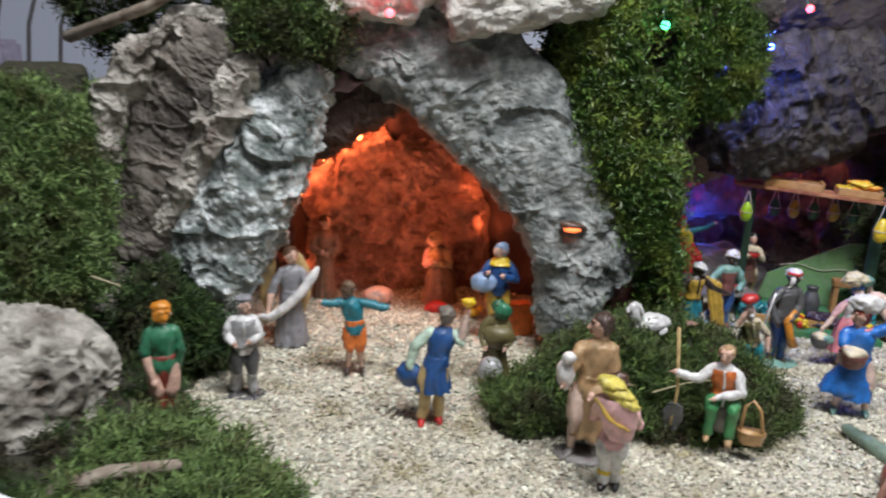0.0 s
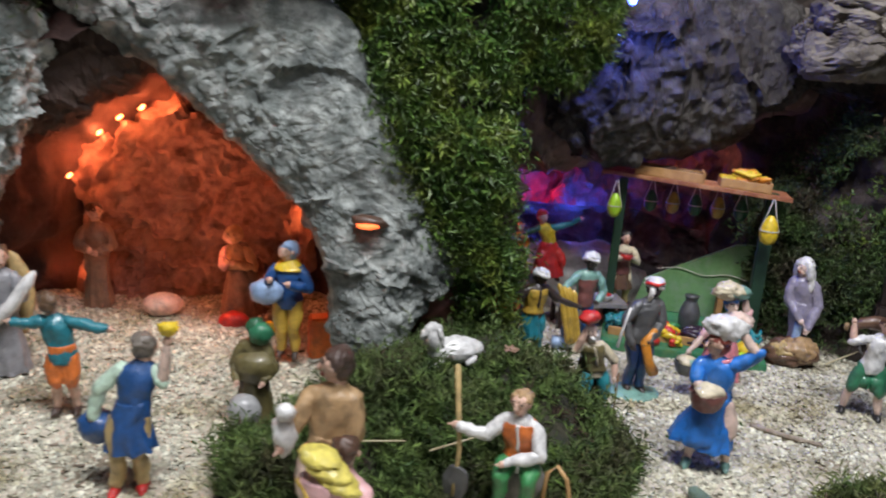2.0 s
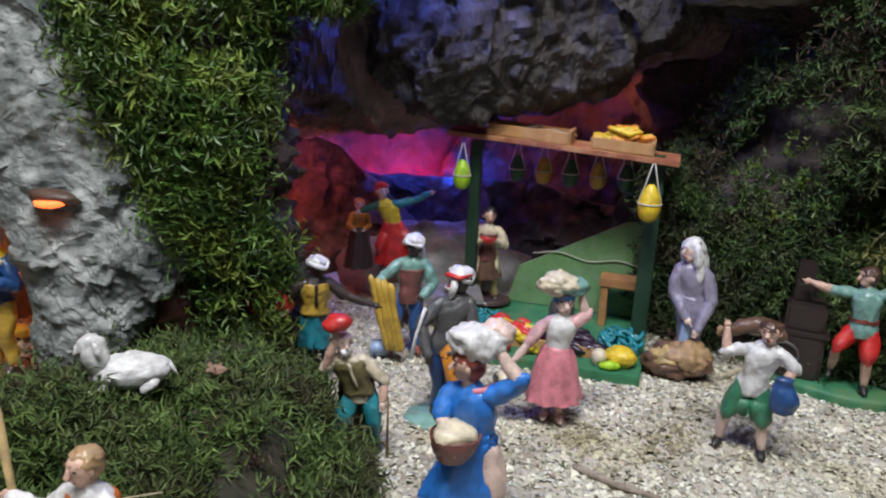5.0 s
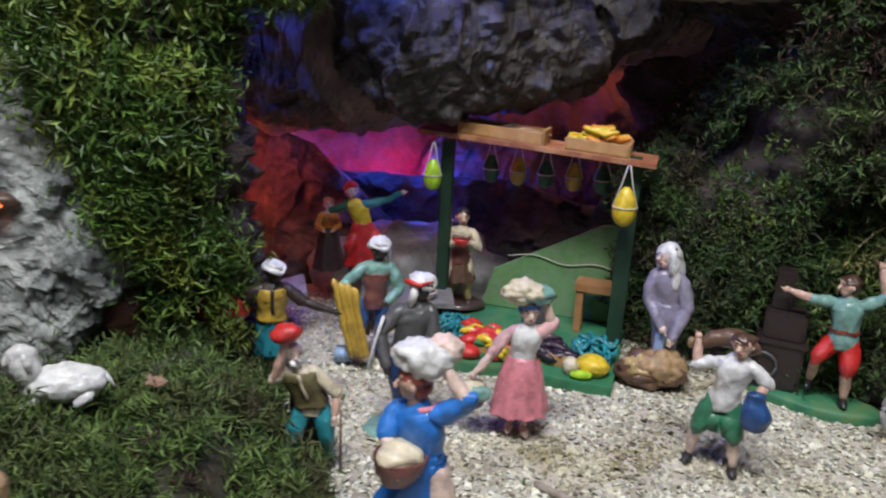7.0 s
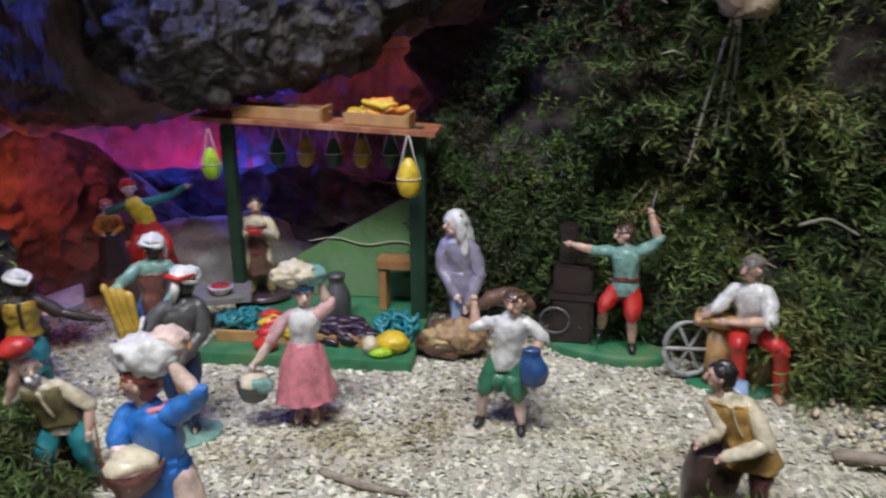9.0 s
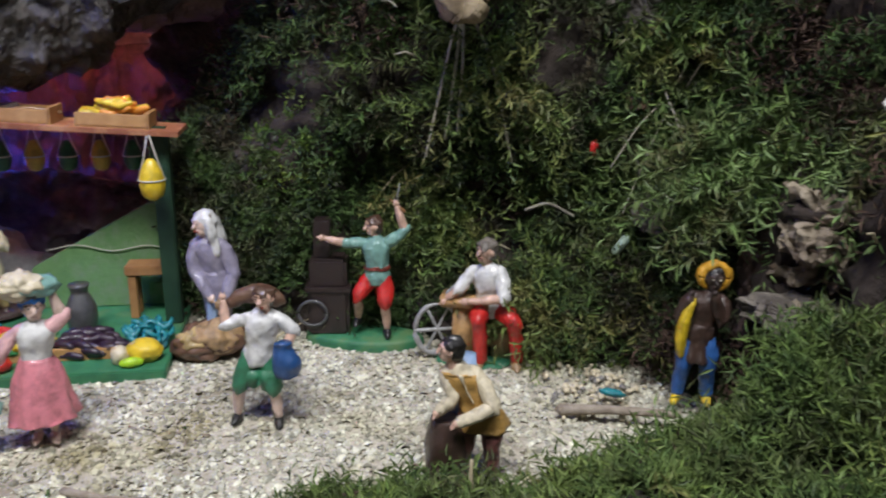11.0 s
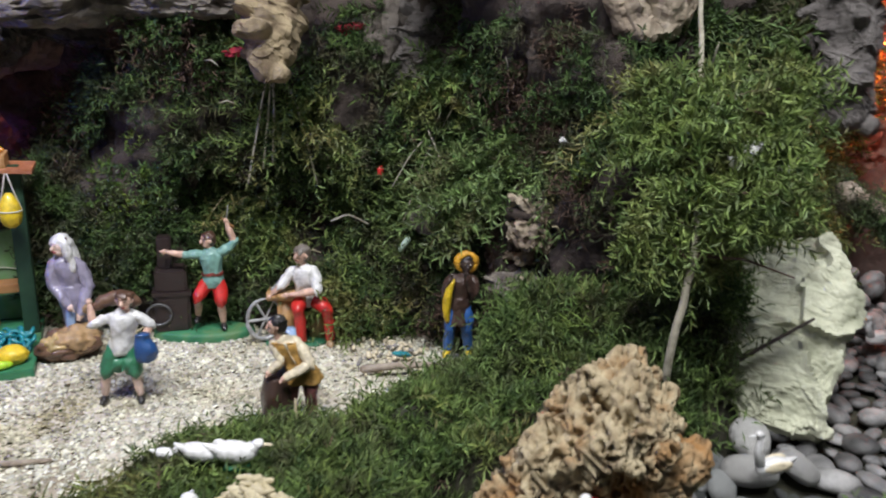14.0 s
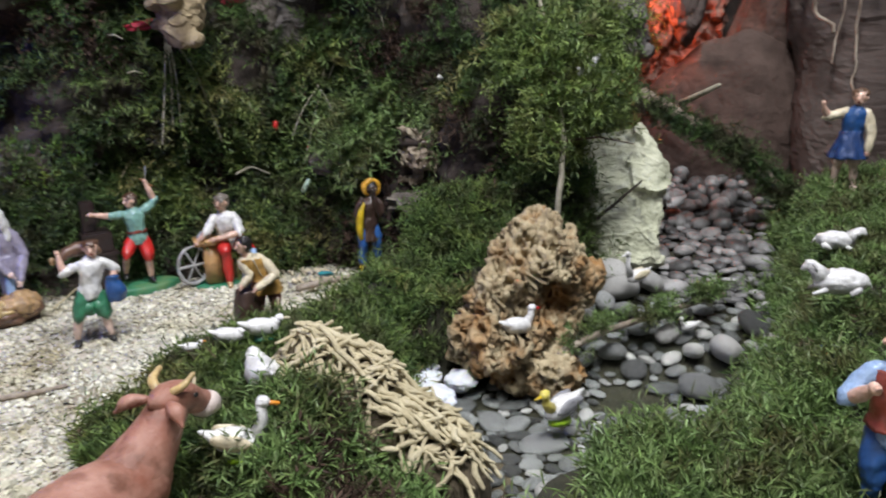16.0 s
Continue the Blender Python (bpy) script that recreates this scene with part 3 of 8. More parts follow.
rock("rock", "grey-brown rough boulder resting in the moss", (-0.445, 0.655, 0.042), (0.108, 0.1, 0.11), (0, 0, 20), M_ROCK_L, 9, grain=0.13, pits=0.08, freq=14, blocky=0.35, sub=6)
rock("rock", "brown-grey stone lump beside the blue lamp", (0.415, 1.03, 0.475), (0.045, 0.04, 0.055), (0, 15, 0), M_ROCK_SHADE, 10, grain=0.12, sub=6)
rock_loft("rock", "grey overhanging rock of the market cave", [(0.4, 1.15, 0.35), (0.48, 1.14, 0.33), (0.57, 1.155, 0.345), (0.66, 1.17, 0.375), (0.76, 1.175, 0.39)],
          [0.06, 0.105, 0.105, 0.085, 0.05], 0.055, M_ROCK_SHADE, 11, 0.2, 9, 200, 170, pits=0.05)
rock("rock", "brown weathered rock ledge over the market cave", (0.83, 1.14, 0.37), (0.13, 0.06, 0.045), (0, 6, -12), M_ROCK_SHADE, 12, grain=0.13, freq=14, sub=6)
rock_loft("rock", "dark brown cork roof of the market cave",
          [(0.28, 1.22, 0.29), (0.42, 1.21, 0.31), (0.6, 1.22, 0.375), (0.8, 1.24, 0.4), (1.0, 1.2, 0.44)], [0.09, 0.1, 0.09, 0.1, 0.12], 0.07, M_PAPER_H, 13, 0.14, 10, 160, 110)
rock_loft("rock", "dark cork bark wall along the crib's back",
          [(-0.33, 1.12, 0.3), (-0.15, 1.1, 0.52), (0.2, 1.1, 0.55), (0.6, 1.2, 0.56), (1.1, 1.15, 0.56)], [0.1, 0.1, 0.1, 0.14, 0.16], 0.06, M_CORK, 14, 0.16, 9, 180, 90)
rock_loft("rock", "dark earth and cork behind the hanging greenery",
          [(0.24, 1.03, 0.5), (0.25, 1.03, 0.38), (0.25, 1.02, 0.28), (0.285, 0.99, 0.17), (0.3, 1.0, 0.02)], [0.12, 0.115, 0.075, 0.045, 0.05], 0.04, M_CORK, 15, 0.3, 10)

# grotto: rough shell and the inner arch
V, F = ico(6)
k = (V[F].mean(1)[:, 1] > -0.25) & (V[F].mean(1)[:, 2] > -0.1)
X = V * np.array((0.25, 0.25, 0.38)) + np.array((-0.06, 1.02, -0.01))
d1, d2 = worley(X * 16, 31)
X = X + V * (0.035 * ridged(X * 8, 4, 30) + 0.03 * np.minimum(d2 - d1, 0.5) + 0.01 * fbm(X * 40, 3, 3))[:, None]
# shell coloured darker than the back rock, painting in the unlit ceiling's shade
mesh_thing("cave_wall", X, F[k], M_CAVE_SHADE, "crumpled red-brown rock wall inside the grotto", "rock", kind="structure")
rock_loft("rock", "dark brown rock roof hanging in the grotto's mouth",
          [(-0.24, 1.03, 0.31), (-0.19, 1.02, 0.315), (-0.135, 1.02, 0.345), (-0.07, 1.02, 0.365)], [0.05, 0.062, 0.05, 0.035], 0.04, M_BROWN, 18, 0.14, 10, 150, 110)
V, F = rock("rock", "craggy orange-lit mass of rock at the grotto's back", (-0.075, 1.245, 0.1), (0.19, 0.06, 0.2), (0, 0, 0), M_CAVE, 33, grain=0.46, freq=8, sub=6, blocky=0.25, amp=0.12)
RIM = []
for a in (200, 184, 170, 157, 145, 133, 121, 109, 97, 30, 8):
    x, z = -0.075 + 0.16 * math.cos(radians(a)), 0.1 + 0.17 * math.sin(radians(a))
    near = np.hypot(V[:, 0] - x, V[:, 2] - z) < 0.012
    RIM.append((x, float(V[near, 1].min()) - 0.01, z))
for at, p in list(zip(RIM, (0.02, 0.03, 0.035, 0.04, 0.045, 0.055, 0.055, 0.055, 0.04, 0.024, 0.024))) + [((-0.05, 1.08, 0.1), 0.14), ((-0.13, 1.12, 0.19), 0.08), ((-0.03, 1.12, 0.2), 0.07), ((0.13, 1.05, 0.1), 0.04)]:
    point_lamp(at, p * 1.5, (1.0, 0.23, 0.085), 0.004)
M_LED_O = glow("orange_bulb", (1.0, 0.3, 0.1), 7.0)
for at in (RIM[3], RIM[5], RIM[6], RIM[7]):
    c = Clay()
    c.ball((0, 0, 0), (0.005, 0.003, 0.0027), M_LED_O, rot=(0, -40, 0), rough=0.5, seed=int(at[2] * 900))
    e = new("light_bulb", c.mesh("light_bulb"))
    e.location = (at[0], at[1] + 0.009, at[2])
    tagged(e, "small glowing orange bulb hidden in the grotto's rock", "light bulb", "grotto bulbs")

# ---- market cave: backdrop of crumpled rock paper ----
def hill_sheet(name, label, xs, tops, y, mat, seed, amp=0.03, bottom=-0.02, nu=200, nv=80, lean=0.06):
    q = np.linspace(xs[0], xs[-1], nu)
    top = np.interp(q, xs, tops) + 0.004 * fbm(np.stack([q * 14, q * 0, q * 0], -1), 3, seed)
    s = np.linspace(0, 1, nv)
    X = np.repeat(q[:, None], nv, 1)
    Z = bottom + (top[:, None] - bottom) * s[None]
    Y = y + lean * s[None] ** 2 + 0 * X
    P = np.stack([X, Y, Z], -1)
    P[..., 1] += amp * ridged(P * 9 + seed, 5, seed) + 0.008 * facets(P * 26 + 0.4 * fbm(P * 30, 2, seed)[..., None], seed) + 0.006 * fbm(P * 40, 3, seed)
    back = P[:, -1:].copy()
    back[..., 1] += 0.008
    low = back.copy()
    low[..., 2] = bottom
    P = np.concatenate([P, back, low], 1)
    return mesh_thing(name, P.reshape(-1, 3), grid_faces(nu, nv + 2), mat, label, "backdrop", kind="structure")


hill_sheet("backdrop", "plain paper sky behind the market cave", (0.1, 1.1), (0.42, 0.42), 1.46, M_PAPER, 41, 0.015)
hill_sheet("backdrop_ridge", "crumpled paper mountain ridge in the market cave", (0.15, 0.24, 0.34, 0.42, 0.52, 0.62, 0.75), (0.155, 0.15, 0.138, 0.128, 0.126, 0.124, 0.09), 1.31, M_PAPER_D, 42, 0.02, lean=0.03)
hill_sheet("backdrop_hill", "crumpled paper hill in the market cave", (0.5, 0.55, 0.62, 0.7, 0.78, 0.87, 0.93), (0.13, 0.2, 0.25, 0.262, 0.268, 0.272, 0.05), 1.4, M_PAPER_H, 43, 0.02, lean=0.03)
hill_sheet("backdrop_slope", "red-lit crumpled paper slope in the market cave", (0.16, 0.25, 0.28, 0.32, 0.36, 0.39, 0.46, 0.56), (0.165, 0.172, 0.188, 0.186, 0.168, 0.138, 0.07, 0.01), 1.245, M_PAPER_H, 44, 0.03)
for at, power, colour in (((0.22, 1.4, 0.12), 0.06, (0.75, 0.12, 0.6)), ((0.31, 1.41, 0.11), 0.07, (0.8, 0.07, 0.4)), ((0.4, 1.41, 0.11), 0.07, (1.0, 0.02, 0.14)), ((0.47, 1.41, 0.12), 0.16, (1.0, 0.01, 0.03)),
                          ((0.54, 1.385, 0.12), 0.1, (0.05, 0.1, 1.0)), ((0.44, 1.335, 0.148), 0.1, (0.02, 0.1, 1.0)), ((0.51, 1.335, 0.146), 0.15, (0.02, 0.1, 1.0)), ((0.57, 1.335, 0.144), 0.05, (0.02, 0.1, 1.0)), ((0.37, 1.34, 0.158), 0.03, (0.3, 0.06, 1.0)), ((0.52, 1.28, 0.12), 0.02, (0.1, 0.15, 1.0)), ((0.32, 1.26, 0.16), 0.03, (0.7, 0.1, 0.45)),
                          ((0.6, 1.36, 0.235), 0.03, (0.8, 0.1, 0.35)), ((0.7, 1.35, 0.29), 0.12, (1.0, 0.16, 0.07)), ((0.83, 1.36, 0.29), 0.1, (1.0, 0.3, 0.25)), ((0.262, 1.225, 0.152), 0.2, (1.0, 0.17, 0.07))):
    point_lamp(at, power, colour, 0.005)

# ---- right-hand slope: dark cork and earth ----
def cliff(name, label, plan, z1, lean, mat, seed, amp=0.05, nu=240, nv=90, z0=-0.03):
    P = np.asarray(plan, float)
    d = np.concatenate([[0], np.cumsum(np.hypot(*np.diff(P, axis=0).T))])
    q = np.linspace(0, d[-1], nu)
    C = np.stack([np.interp(q, d, P[:, k]) for k in range(2)], 1)
    for _ in range(10):
        C[1:-1] = (C[:-2] + 2 * C[1:-1] + C[2:]) / 4
    T = np.gradient(C, axis=0)
    T /= np.linalg.norm(T, axis=1, keepdims=True)
    N = np.stack([T[:, 1], -T[:, 0]], 1)
    z = np.linspace(z0, z1, nv)
    off = lean * (1 - z / z1)
    X = np.concatenate([np.repeat(C[:, None], nv, 1) + N[:, None] * off[None, :, None], np.repeat(z[None, :, None], nu, 0)], 2)
    n3 = np.concatenate([np.repeat(N[:, None], nv, 1), np.full((nu, nv, 1), 0.25)], 2)
    n3 /= np.linalg.norm(n3, axis=2, keepdims=True)
    h = amp * (0.7 * fbm(X * 7 + seed, 3, seed) + 0.5 * ridged(X * 14 + seed, 4, seed + 2))
    X = X + n3 * h[..., None]
    V, F = X.reshape(-1, 3), grid_faces(nu, nv)
    if normals(V, F)[len(V) // 2] @ n3.reshape(-1, 3)[len(V) // 2] < 0:
        F = F[:, ::-1].copy()
    mesh_thing(name, V, F, mat, label, "rock", kind="structure")
    return V, F


SLOPE = [(0.78, 1.28), (0.82, 1.16), (0.86, 1.07), (0.94, 1.07), (1.03, 0.96), (1.12, 0.88), (1.15, 0.78), (1.14, 0.68), (1.15, 0.58), (1.25, 0.54), (1.5, 0.56)]
SV, SF = cliff("slope_wall", "dark earth and cork slope behind the yard", SLOPE, 0.5, 0.06, M_CORK, 51, 0.075)
rock("rock", "yellow-tan knobbly stone set in the slope", (1.083, 0.655, 0.17), (0.026, 0.034, 0.034), (0, 15, 10), M_ROCK_T, 52, grain=0.3, freq=16)
rock("rock", "tan layered stone set in the slope", (1.118, 0.665, 0.138), (0.036, 0.036, 0.036), (0, 25, 10), M_ROCK_T, 57, grain=0.3, freq=18)
rock("rock", "pale tan flat stone jutting from the slope", (1.112, 0.645, 0.1), (0.046, 0.036, 0.014), (0, -8, 10), M_ROCK_T, 58, grain=0.22, freq=18)
rock("rock", "dark red-brown rock behind the layered stones", (1.13, 0.7, 0.12), (0.06, 0.03, 0.085), (0, 0, 10), M_BROWN, 59, grain=0.2, freq=12)
rock("rock", "grey flat stone set in the slope", (1.078, 0.652, 0.1), (0.035, 0.055, 0.014), (0, 8, 0), M_ROCK_B, 53, grain=0.13, freq=14)
rock("rock", "small grey stone set in the slope", (1.075, 0.8, 0.145), (0.02, 0.024, 0.018), (0, 0, 30), M_ROCK_B, 54, grain=0.13, freq=14)
rock("rock", "brown-grey jutting stone high on the slope", (1.09, 0.9, 0.36), (0.05, 0.04, 0.07), (0, 20, 20), M_ROCK_B, 55, grain=0.13, freq=12)
rock("rock", "tan stone block at the slope's top", (1.155, 0.575, 0.41), (0.045, 0.045, 0.05), (0, 0, 20), M_ROCK_T, 56, grain=0.13)
rock("rock", "brown stone at the slope's top", (1.1, 0.78, 0.46), (0.09, 0.07, 0.05), (0, 0, 20), M_ROCK_B, 57, grain=0.13)
rock("rock", "brown ledge of rock over the slope", (0.86, 1.045, 0.42), (0.19, 0.07, 0.055), (0, -5, -20), M_ROCK_B, 58, grain=0.2, freq=12, sub=6)
rock_loft("rock", "pale green-grey upright stone beside the brook",
          [(1.1, 0.368, 0.035), (1.13, 0.388, 0.09), (1.16, 0.408, 0.145), (1.19, 0.424, 0.2)], [0.034, 0.05, 0.055, 0.034], 0.02, M_ROCK_P, 59, 0.17, 9, axis=(0.86, 0.1, -0.5))

# far grotto with red glow, brown rock flank
rock_loft("rock", "smooth brown rock flank of the far grotto", [(1.52, 0.18, 0.62), (1.5, 0.155, 0.42), (1.47, 0.12, 0.22), (1.45, 0.08, 0.02)], [0.1, 0.1, 0.11, 0.12], 0.06, M_FLANK, 61, 0.06, 9, axis=(1, 0, 0))
rock("rock", "red-brown craggy rock at the far grotto's back", (1.56, 0.47, 0.34), (0.045, 0.13, 0.2), (0, 0, 12), M_CAVE, 62, grain=0.3, freq=13, sub=6, blocky=0.3)
rock("rock", "rounded brown mound of rock in the far grotto", (1.5, 0.33, 0.12), (0.075, 0.15, 0.185), (14, 0, 8), M_BROWN, 67, grain=0.035, freq=9, sub=6, blocky=0.15, amp=0.3)
rock("rock", "brown rock shoulder rising beside the far grotto", (1.54, 0.27, 0.3), (0.05, 0.075, 0.13), (14, 0, 10), M_BROWN, 68, grain=0.035, freq=9, sub=6, blocky=0.2, amp=0.3)
rock("rock", "smooth dark rock hanging from the far grotto's roof", (1.43, 0.388, 0.39), (0.03, 0.03, 0.09), (0, 0, 10), M_FLANK, 71, grain=0.08, freq=10, sub=5, blocky=0.15)
rock_loft("rock", "dark rock closing the far grotto", [(1.74, 0.9, 0.3), (1.74, 0.5, 0.3), (1.74, 0.1, 0.3), (1.74, -0.3, 0.3)], [0.4, 0.4, 0.4, 0.4], 0.05, M_CORK, 63, 0.2, 6, axis=(1, 0, 0))
rock_loft("rock", "knotted grey cork arch with holes", [(1.36, 0.5, 0.56), (1.35, 0.475, 0.46), (1.34, 0.455, 0.37), (1.33, 0.44, 0.28)], [0.03, 0.034, 0.03, 0.018], 0.02, M_WOODGREY, 64, 0.14, 11, 170, 100, axis=(1, 0, 0), pits=0.16)
rock_loft("rock", "dark cork bank beside the far figure", [(1.42, 0.0, 0.55), (1.38, -0.02, 0.35), (1.36, -0.04, 0.15), (1.32, -0.06, 0.0)], [0.1, 0.1, 0.09, 0.1], 0.06, M_CORK, 65, 0.3, 9, axis=(1, 0, 0))
rock_loft("rock", "dark cork over the far grotto", [(1.32, 0.68, 0.54), (1.47, 0.55, 0.6), (1.54, 0.35, 0.64), (1.52, 0.05, 0.6)], [0.05, 0.05, 0.05, 0.06], 0.05, M_CORK, 66, 0.3, 9, axis=(1, 0.3, 0))
point_lamp((1.45, 0.455, 0.375), 0.8, (1.0, 0.12, 0.025), 0.006)
point_lamp((1.385, 0.42, 0.17), 0.012, (1.0, 0.08, 0.06), 0.006)
point_lamp((1.4, 0.425, 0.335), 0.3, (1.0, 0.12, 0.03), 0.006)

# ---- greenery ----
def moss_thing(name, label, P, N, mat, seed, leaves=9, stem=0.014, leaf=0.006, width=0.0013, droop=0.0, spread=0.9, open_angle=0.9, gaps=-0.45, clump=20.0):
    V, F = foliage(P, N, leaves, stem, leaf, width, droop, spread, seed, open_angle, gaps, clump)
    return mesh_thing(name, V, F, mat, label, "moss", kind="stuff", smooth_shade=False)


def on_ground(n, x0, x1, y0, y1, seed):
    r = np.random.default_rng(seed)
    x, y = r.uniform(x0, x1, n), r.uniform(y0, y1, n)
    k = is_moss(x, y)
    x, y = x[k], y[k]
    e = 0.004
    z = ground_z(x, y)
    N = np.stack([-(ground_z(x + e, y) - z) / e, -(ground_z(x, y + e) - z) / e, np.ones_like(x)], 1)
    return np.stack([x, y, z], 1), N / np.linalg.norm(N, axis=1, keepdims=True)


P, N = on_ground(15000, 0.0, 0.48, 0.6, 1.1, 1)
moss_thing("moss", "dark green feathery moss mound in the yard", P, N, M_MOSS, 2, 11, 0.025, 0.0115, 0.0019, gaps=-0.3, clump=24.0)
P, N = on_ground(10500, -0.6, -0.05, 0.38, 1.0, 2)
near = (P[:, 1] < 0.7) & (P[:, 0] > -0.335)
moss_thing("moss", "dark low moss round the boulder", P[~near], N[~near], M_MOSS_D, 23, 11, 0.018, 0.01, 0.0018, gaps=-0.2, clump=24.0)
P, N = P[near], N[near]
moss_thing("moss", "bright green feathery moss mound at the yard's edge", P, N, M_FERN, 3, 12, 0.029, 0.0125, 0.0021, gaps=-0.35, clump=24.0)
P, N = on_ground(26000, 0.52, 1.14, 0.44, 0.95, 3)
moss_thing("moss", "dark green moss bank between yard and brook", P, N, M_MOSS, 4, 11, 0.022, 0.0115, 0.0018, gaps=-0.2, clump=25.0)
P, N = on_ground(9000, 0.52, 1.14, 0.44, 0.95, 13)
moss_thing("moss", "brighter moss tufts standing out of the bank", P, N, M_FERN_D, 14, 13, 0.028, 0.013, 0.0019, gaps=0.08, clump=22.0)
P, N = on_ground(5000, 0.0, 1.4, -0.1, 1.1, 15)
moss_thing("dried_moss", "brown dry stems showing among the moss", P, N, M_DEAD, 16, 12, 0.024, 0.011, 0.0014, gaps=0.1, clump=21.0)
P, N = on_ground(20000, 0.55, 1.4, -0.1, 0.28, 4)
moss_thing("moss", "bright green moss bank along the brook", P, N, M_FERN, 5, 12, 0.03, 0.012, 0.0017, 0.0, 0.9, 0.8, -0.3, 24.0)

# hanging greenery in the middle
def patch_rock(path, half, thick, seed, axis=(0, 1, 0)):
    P = np.asarray(path, float)
    q = np.linspace(0, 1, 60)
    s = np.linspace(0, 1, len(P))
    C = np.stack([np.interp(q, s, P[:, k]) for k in range(3)], 1)
    H = np.interp(q, s, half) * np.sqrt(np.clip(1 - (2 * np.clip(np.maximum(0.18 - q, q - 0.82) / 0.36, 0, 0.5)) ** 2, 0.02, 1))
    T = np.gradient(C, axis=0)
    W = np.cross(T, np.array(axis, float))
    W /= np.linalg.norm(W, axis=1, keepdims=True)
    a = np.linspace(0, 2 * np.pi, 40, endpoint=False)
    V = (C[:, None] + W[:, None] * H[:, None, None] * np.cos(a)[None, :, None] + np.array(axis, float) * thick * np.sin(a)[None, :, None]).reshape(-1, 3)
    V = V + 0.02 * np.stack([fbm(V * 10 + 9 * k, 3, seed + k) for k in range(3)], 1)
    i, k = np.meshgrid(np.arange(59), np.arange(40), indexing="ij")
    F = np.stack([i * 40 + k, i * 40 + (k + 1) % 40, (i + 1) * 40 + (k + 1) % 40, (i + 1) * 40 + k], -1).reshape(-1, 4)
    n = normals(V, F)
    cen = np.repeat(C, 40, 0)
    if ((V - cen) * n).sum() < 0:
        F = F[:, ::-1].copy()
    return V, F


def front(c, n):
    return (n[:, 1] < 0.35) * 1.0


V, F = patch_rock([(0.235, 1.0, 0.48), (0.235, 0.99, 0.38), (0.248, 0.98, 0.29), (0.278, 0.958, 0.18), (0.305, 0.965, 0.05)], [0.105, 0.098, 0.064, 0.036, 0.03], 0.045, 70)
P, N = scatter(V, F, 7600, front, 71)
moss_thing("hanging_greenery", "dense glossy green creeper hanging between the grottoes", P, N, M_LEAF, 72, 9, 0.027, 0.0112, 0.0031, 0.3, 0.9, 1.0, -0.16, 19.0)
for k, (path, half, thick, n, mat, lab) in enumerate((
        ([(-0.5, 0.87, 0.345), (-0.505, 0.85, 0.25), (-0.525, 0.83, 0.09)], [0.075, 0.092, 0.09], 0.07, 9500, M_FERN, "bright green bushy moss beside the leaning rocks"),
        ([(-0.48, 1.02, 0.44), (-0.4, 1.0, 0.49), (-0.26, 0.99, 0.52)], [0.05, 0.06, 0.05], 0.05, 2600, M_MOSS_D, "dark green moss on top of the rocks"),
        ([(-0.25, 0.93, 0.45), (-0.19, 0.93, 0.44), (-0.15, 0.95, 0.43)], [0.03, 0.03, 0.016], 0.03, 1300, M_MOSS, "green moss tuft over the grotto's mouth"),
        ([(-0.31, 0.86, 0.0), (-0.33, 0.87, 0.06), (-0.38, 0.88, 0.1)], [0.06, 0.05, 0.04], 0.05, 2600, M_MOSS_D, "dark moss at the foot of the leaning rocks"),
        ([(0.755, 1.12, 0.02), (0.752, 1.125, 0.1), (0.775, 1.14, 0.2)], [0.05, 0.042, 0.025], 0.035, 1900, M_MOSS_D, "dark feathery sprigs growing behind the stall's post"),
        ([(0.34, 1.02, 0.5), (0.37, 1.0, 0.42), (0.38, 0.99, 0.34)], [0.05, 0.045, 0.02], 0.04, 1300, M_LEAF, "wispy green sprigs hanging over the market cave"))):
    V, F = patch_rock(path, half, thick, 80 + k)
    P, N = scatter(V, F, n, front, 90 + k)
    moss_thing("moss_bush", lab, P, N, mat, 100 + k, 11, 0.024, 0.0115, 0.0021, 0.15)
rock_loft("earth_bank", "dark earth inside the mossy bush", [(-0.5, 0.895, 0.37), (-0.505, 0.88, 0.25), (-0.525, 0.86, 0.08)], [0.05, 0.07, 0.07], 0.045, M_SOIL, 19, 0.2, 10, category="earth")


BARE = (((1.1, 0.64, 0.14), 0.095), ((1.112, 0.86, 0.36), 0.055), ((1.075, 0.8, 0.145), 0.03), ((1.12, 0.6, 0.1), 0.035))


def slope_mask(seed, lo, low=0.0, west=0.0, high=0.385):
    def keep(c, n):
        clear = np.prod([np.linalg.norm(c - np.array(p), axis=1) > d for p, d in BARE], axis=0)
        return clear * (c[:, 2] > low) * (c[:, 0] > west) * (c[:, 0] > 0.74 + 0.42 * np.clip(c[:, 2] - 0.15, 0, 1)) * smooth(lo, lo + 0.25, fbm(c * 6 + seed, 3, seed)) * (c[:, 2] < high + 0.1 * fbm(c * 7, 2, 4)) * (c[:, 2] > 0.0)
    return keep


P, N = scatter(SV, SF, 19000, slope_mask(5, -1.2), 110)
moss_thing("slope_greenery", "dark feathery juniper sprigs covering the slope", P, N, M_MOSS_D, 111, 16, 0.03, 0.009, 0.0021, 0.1, 0.9, 0.85, -0.06, 17.0)
P, N = scatter(SV, SF, 6000, slope_mask(9, -0.02, 0.04, 0.86, 0.3), 112)
moss_thing("slope_greenery", "lighter green fern-like tufts on the slope", P, N, M_FERN_D, 113, 22, 0.05, 0.012, 0.0025, 0.2, 0.7, 0.8, 0.0, 16.0)
P, N = scatter(SV, SF, 3200, slope_mask(33, 0.0), 124)
moss_thing("slope_greenery", "brown withered sprigs between the slope's greenery", P, N, M_DEAD, 125, 11, 0.034, 0.012, 0.0018, 0.1, gaps=0.05, clump=15.0)
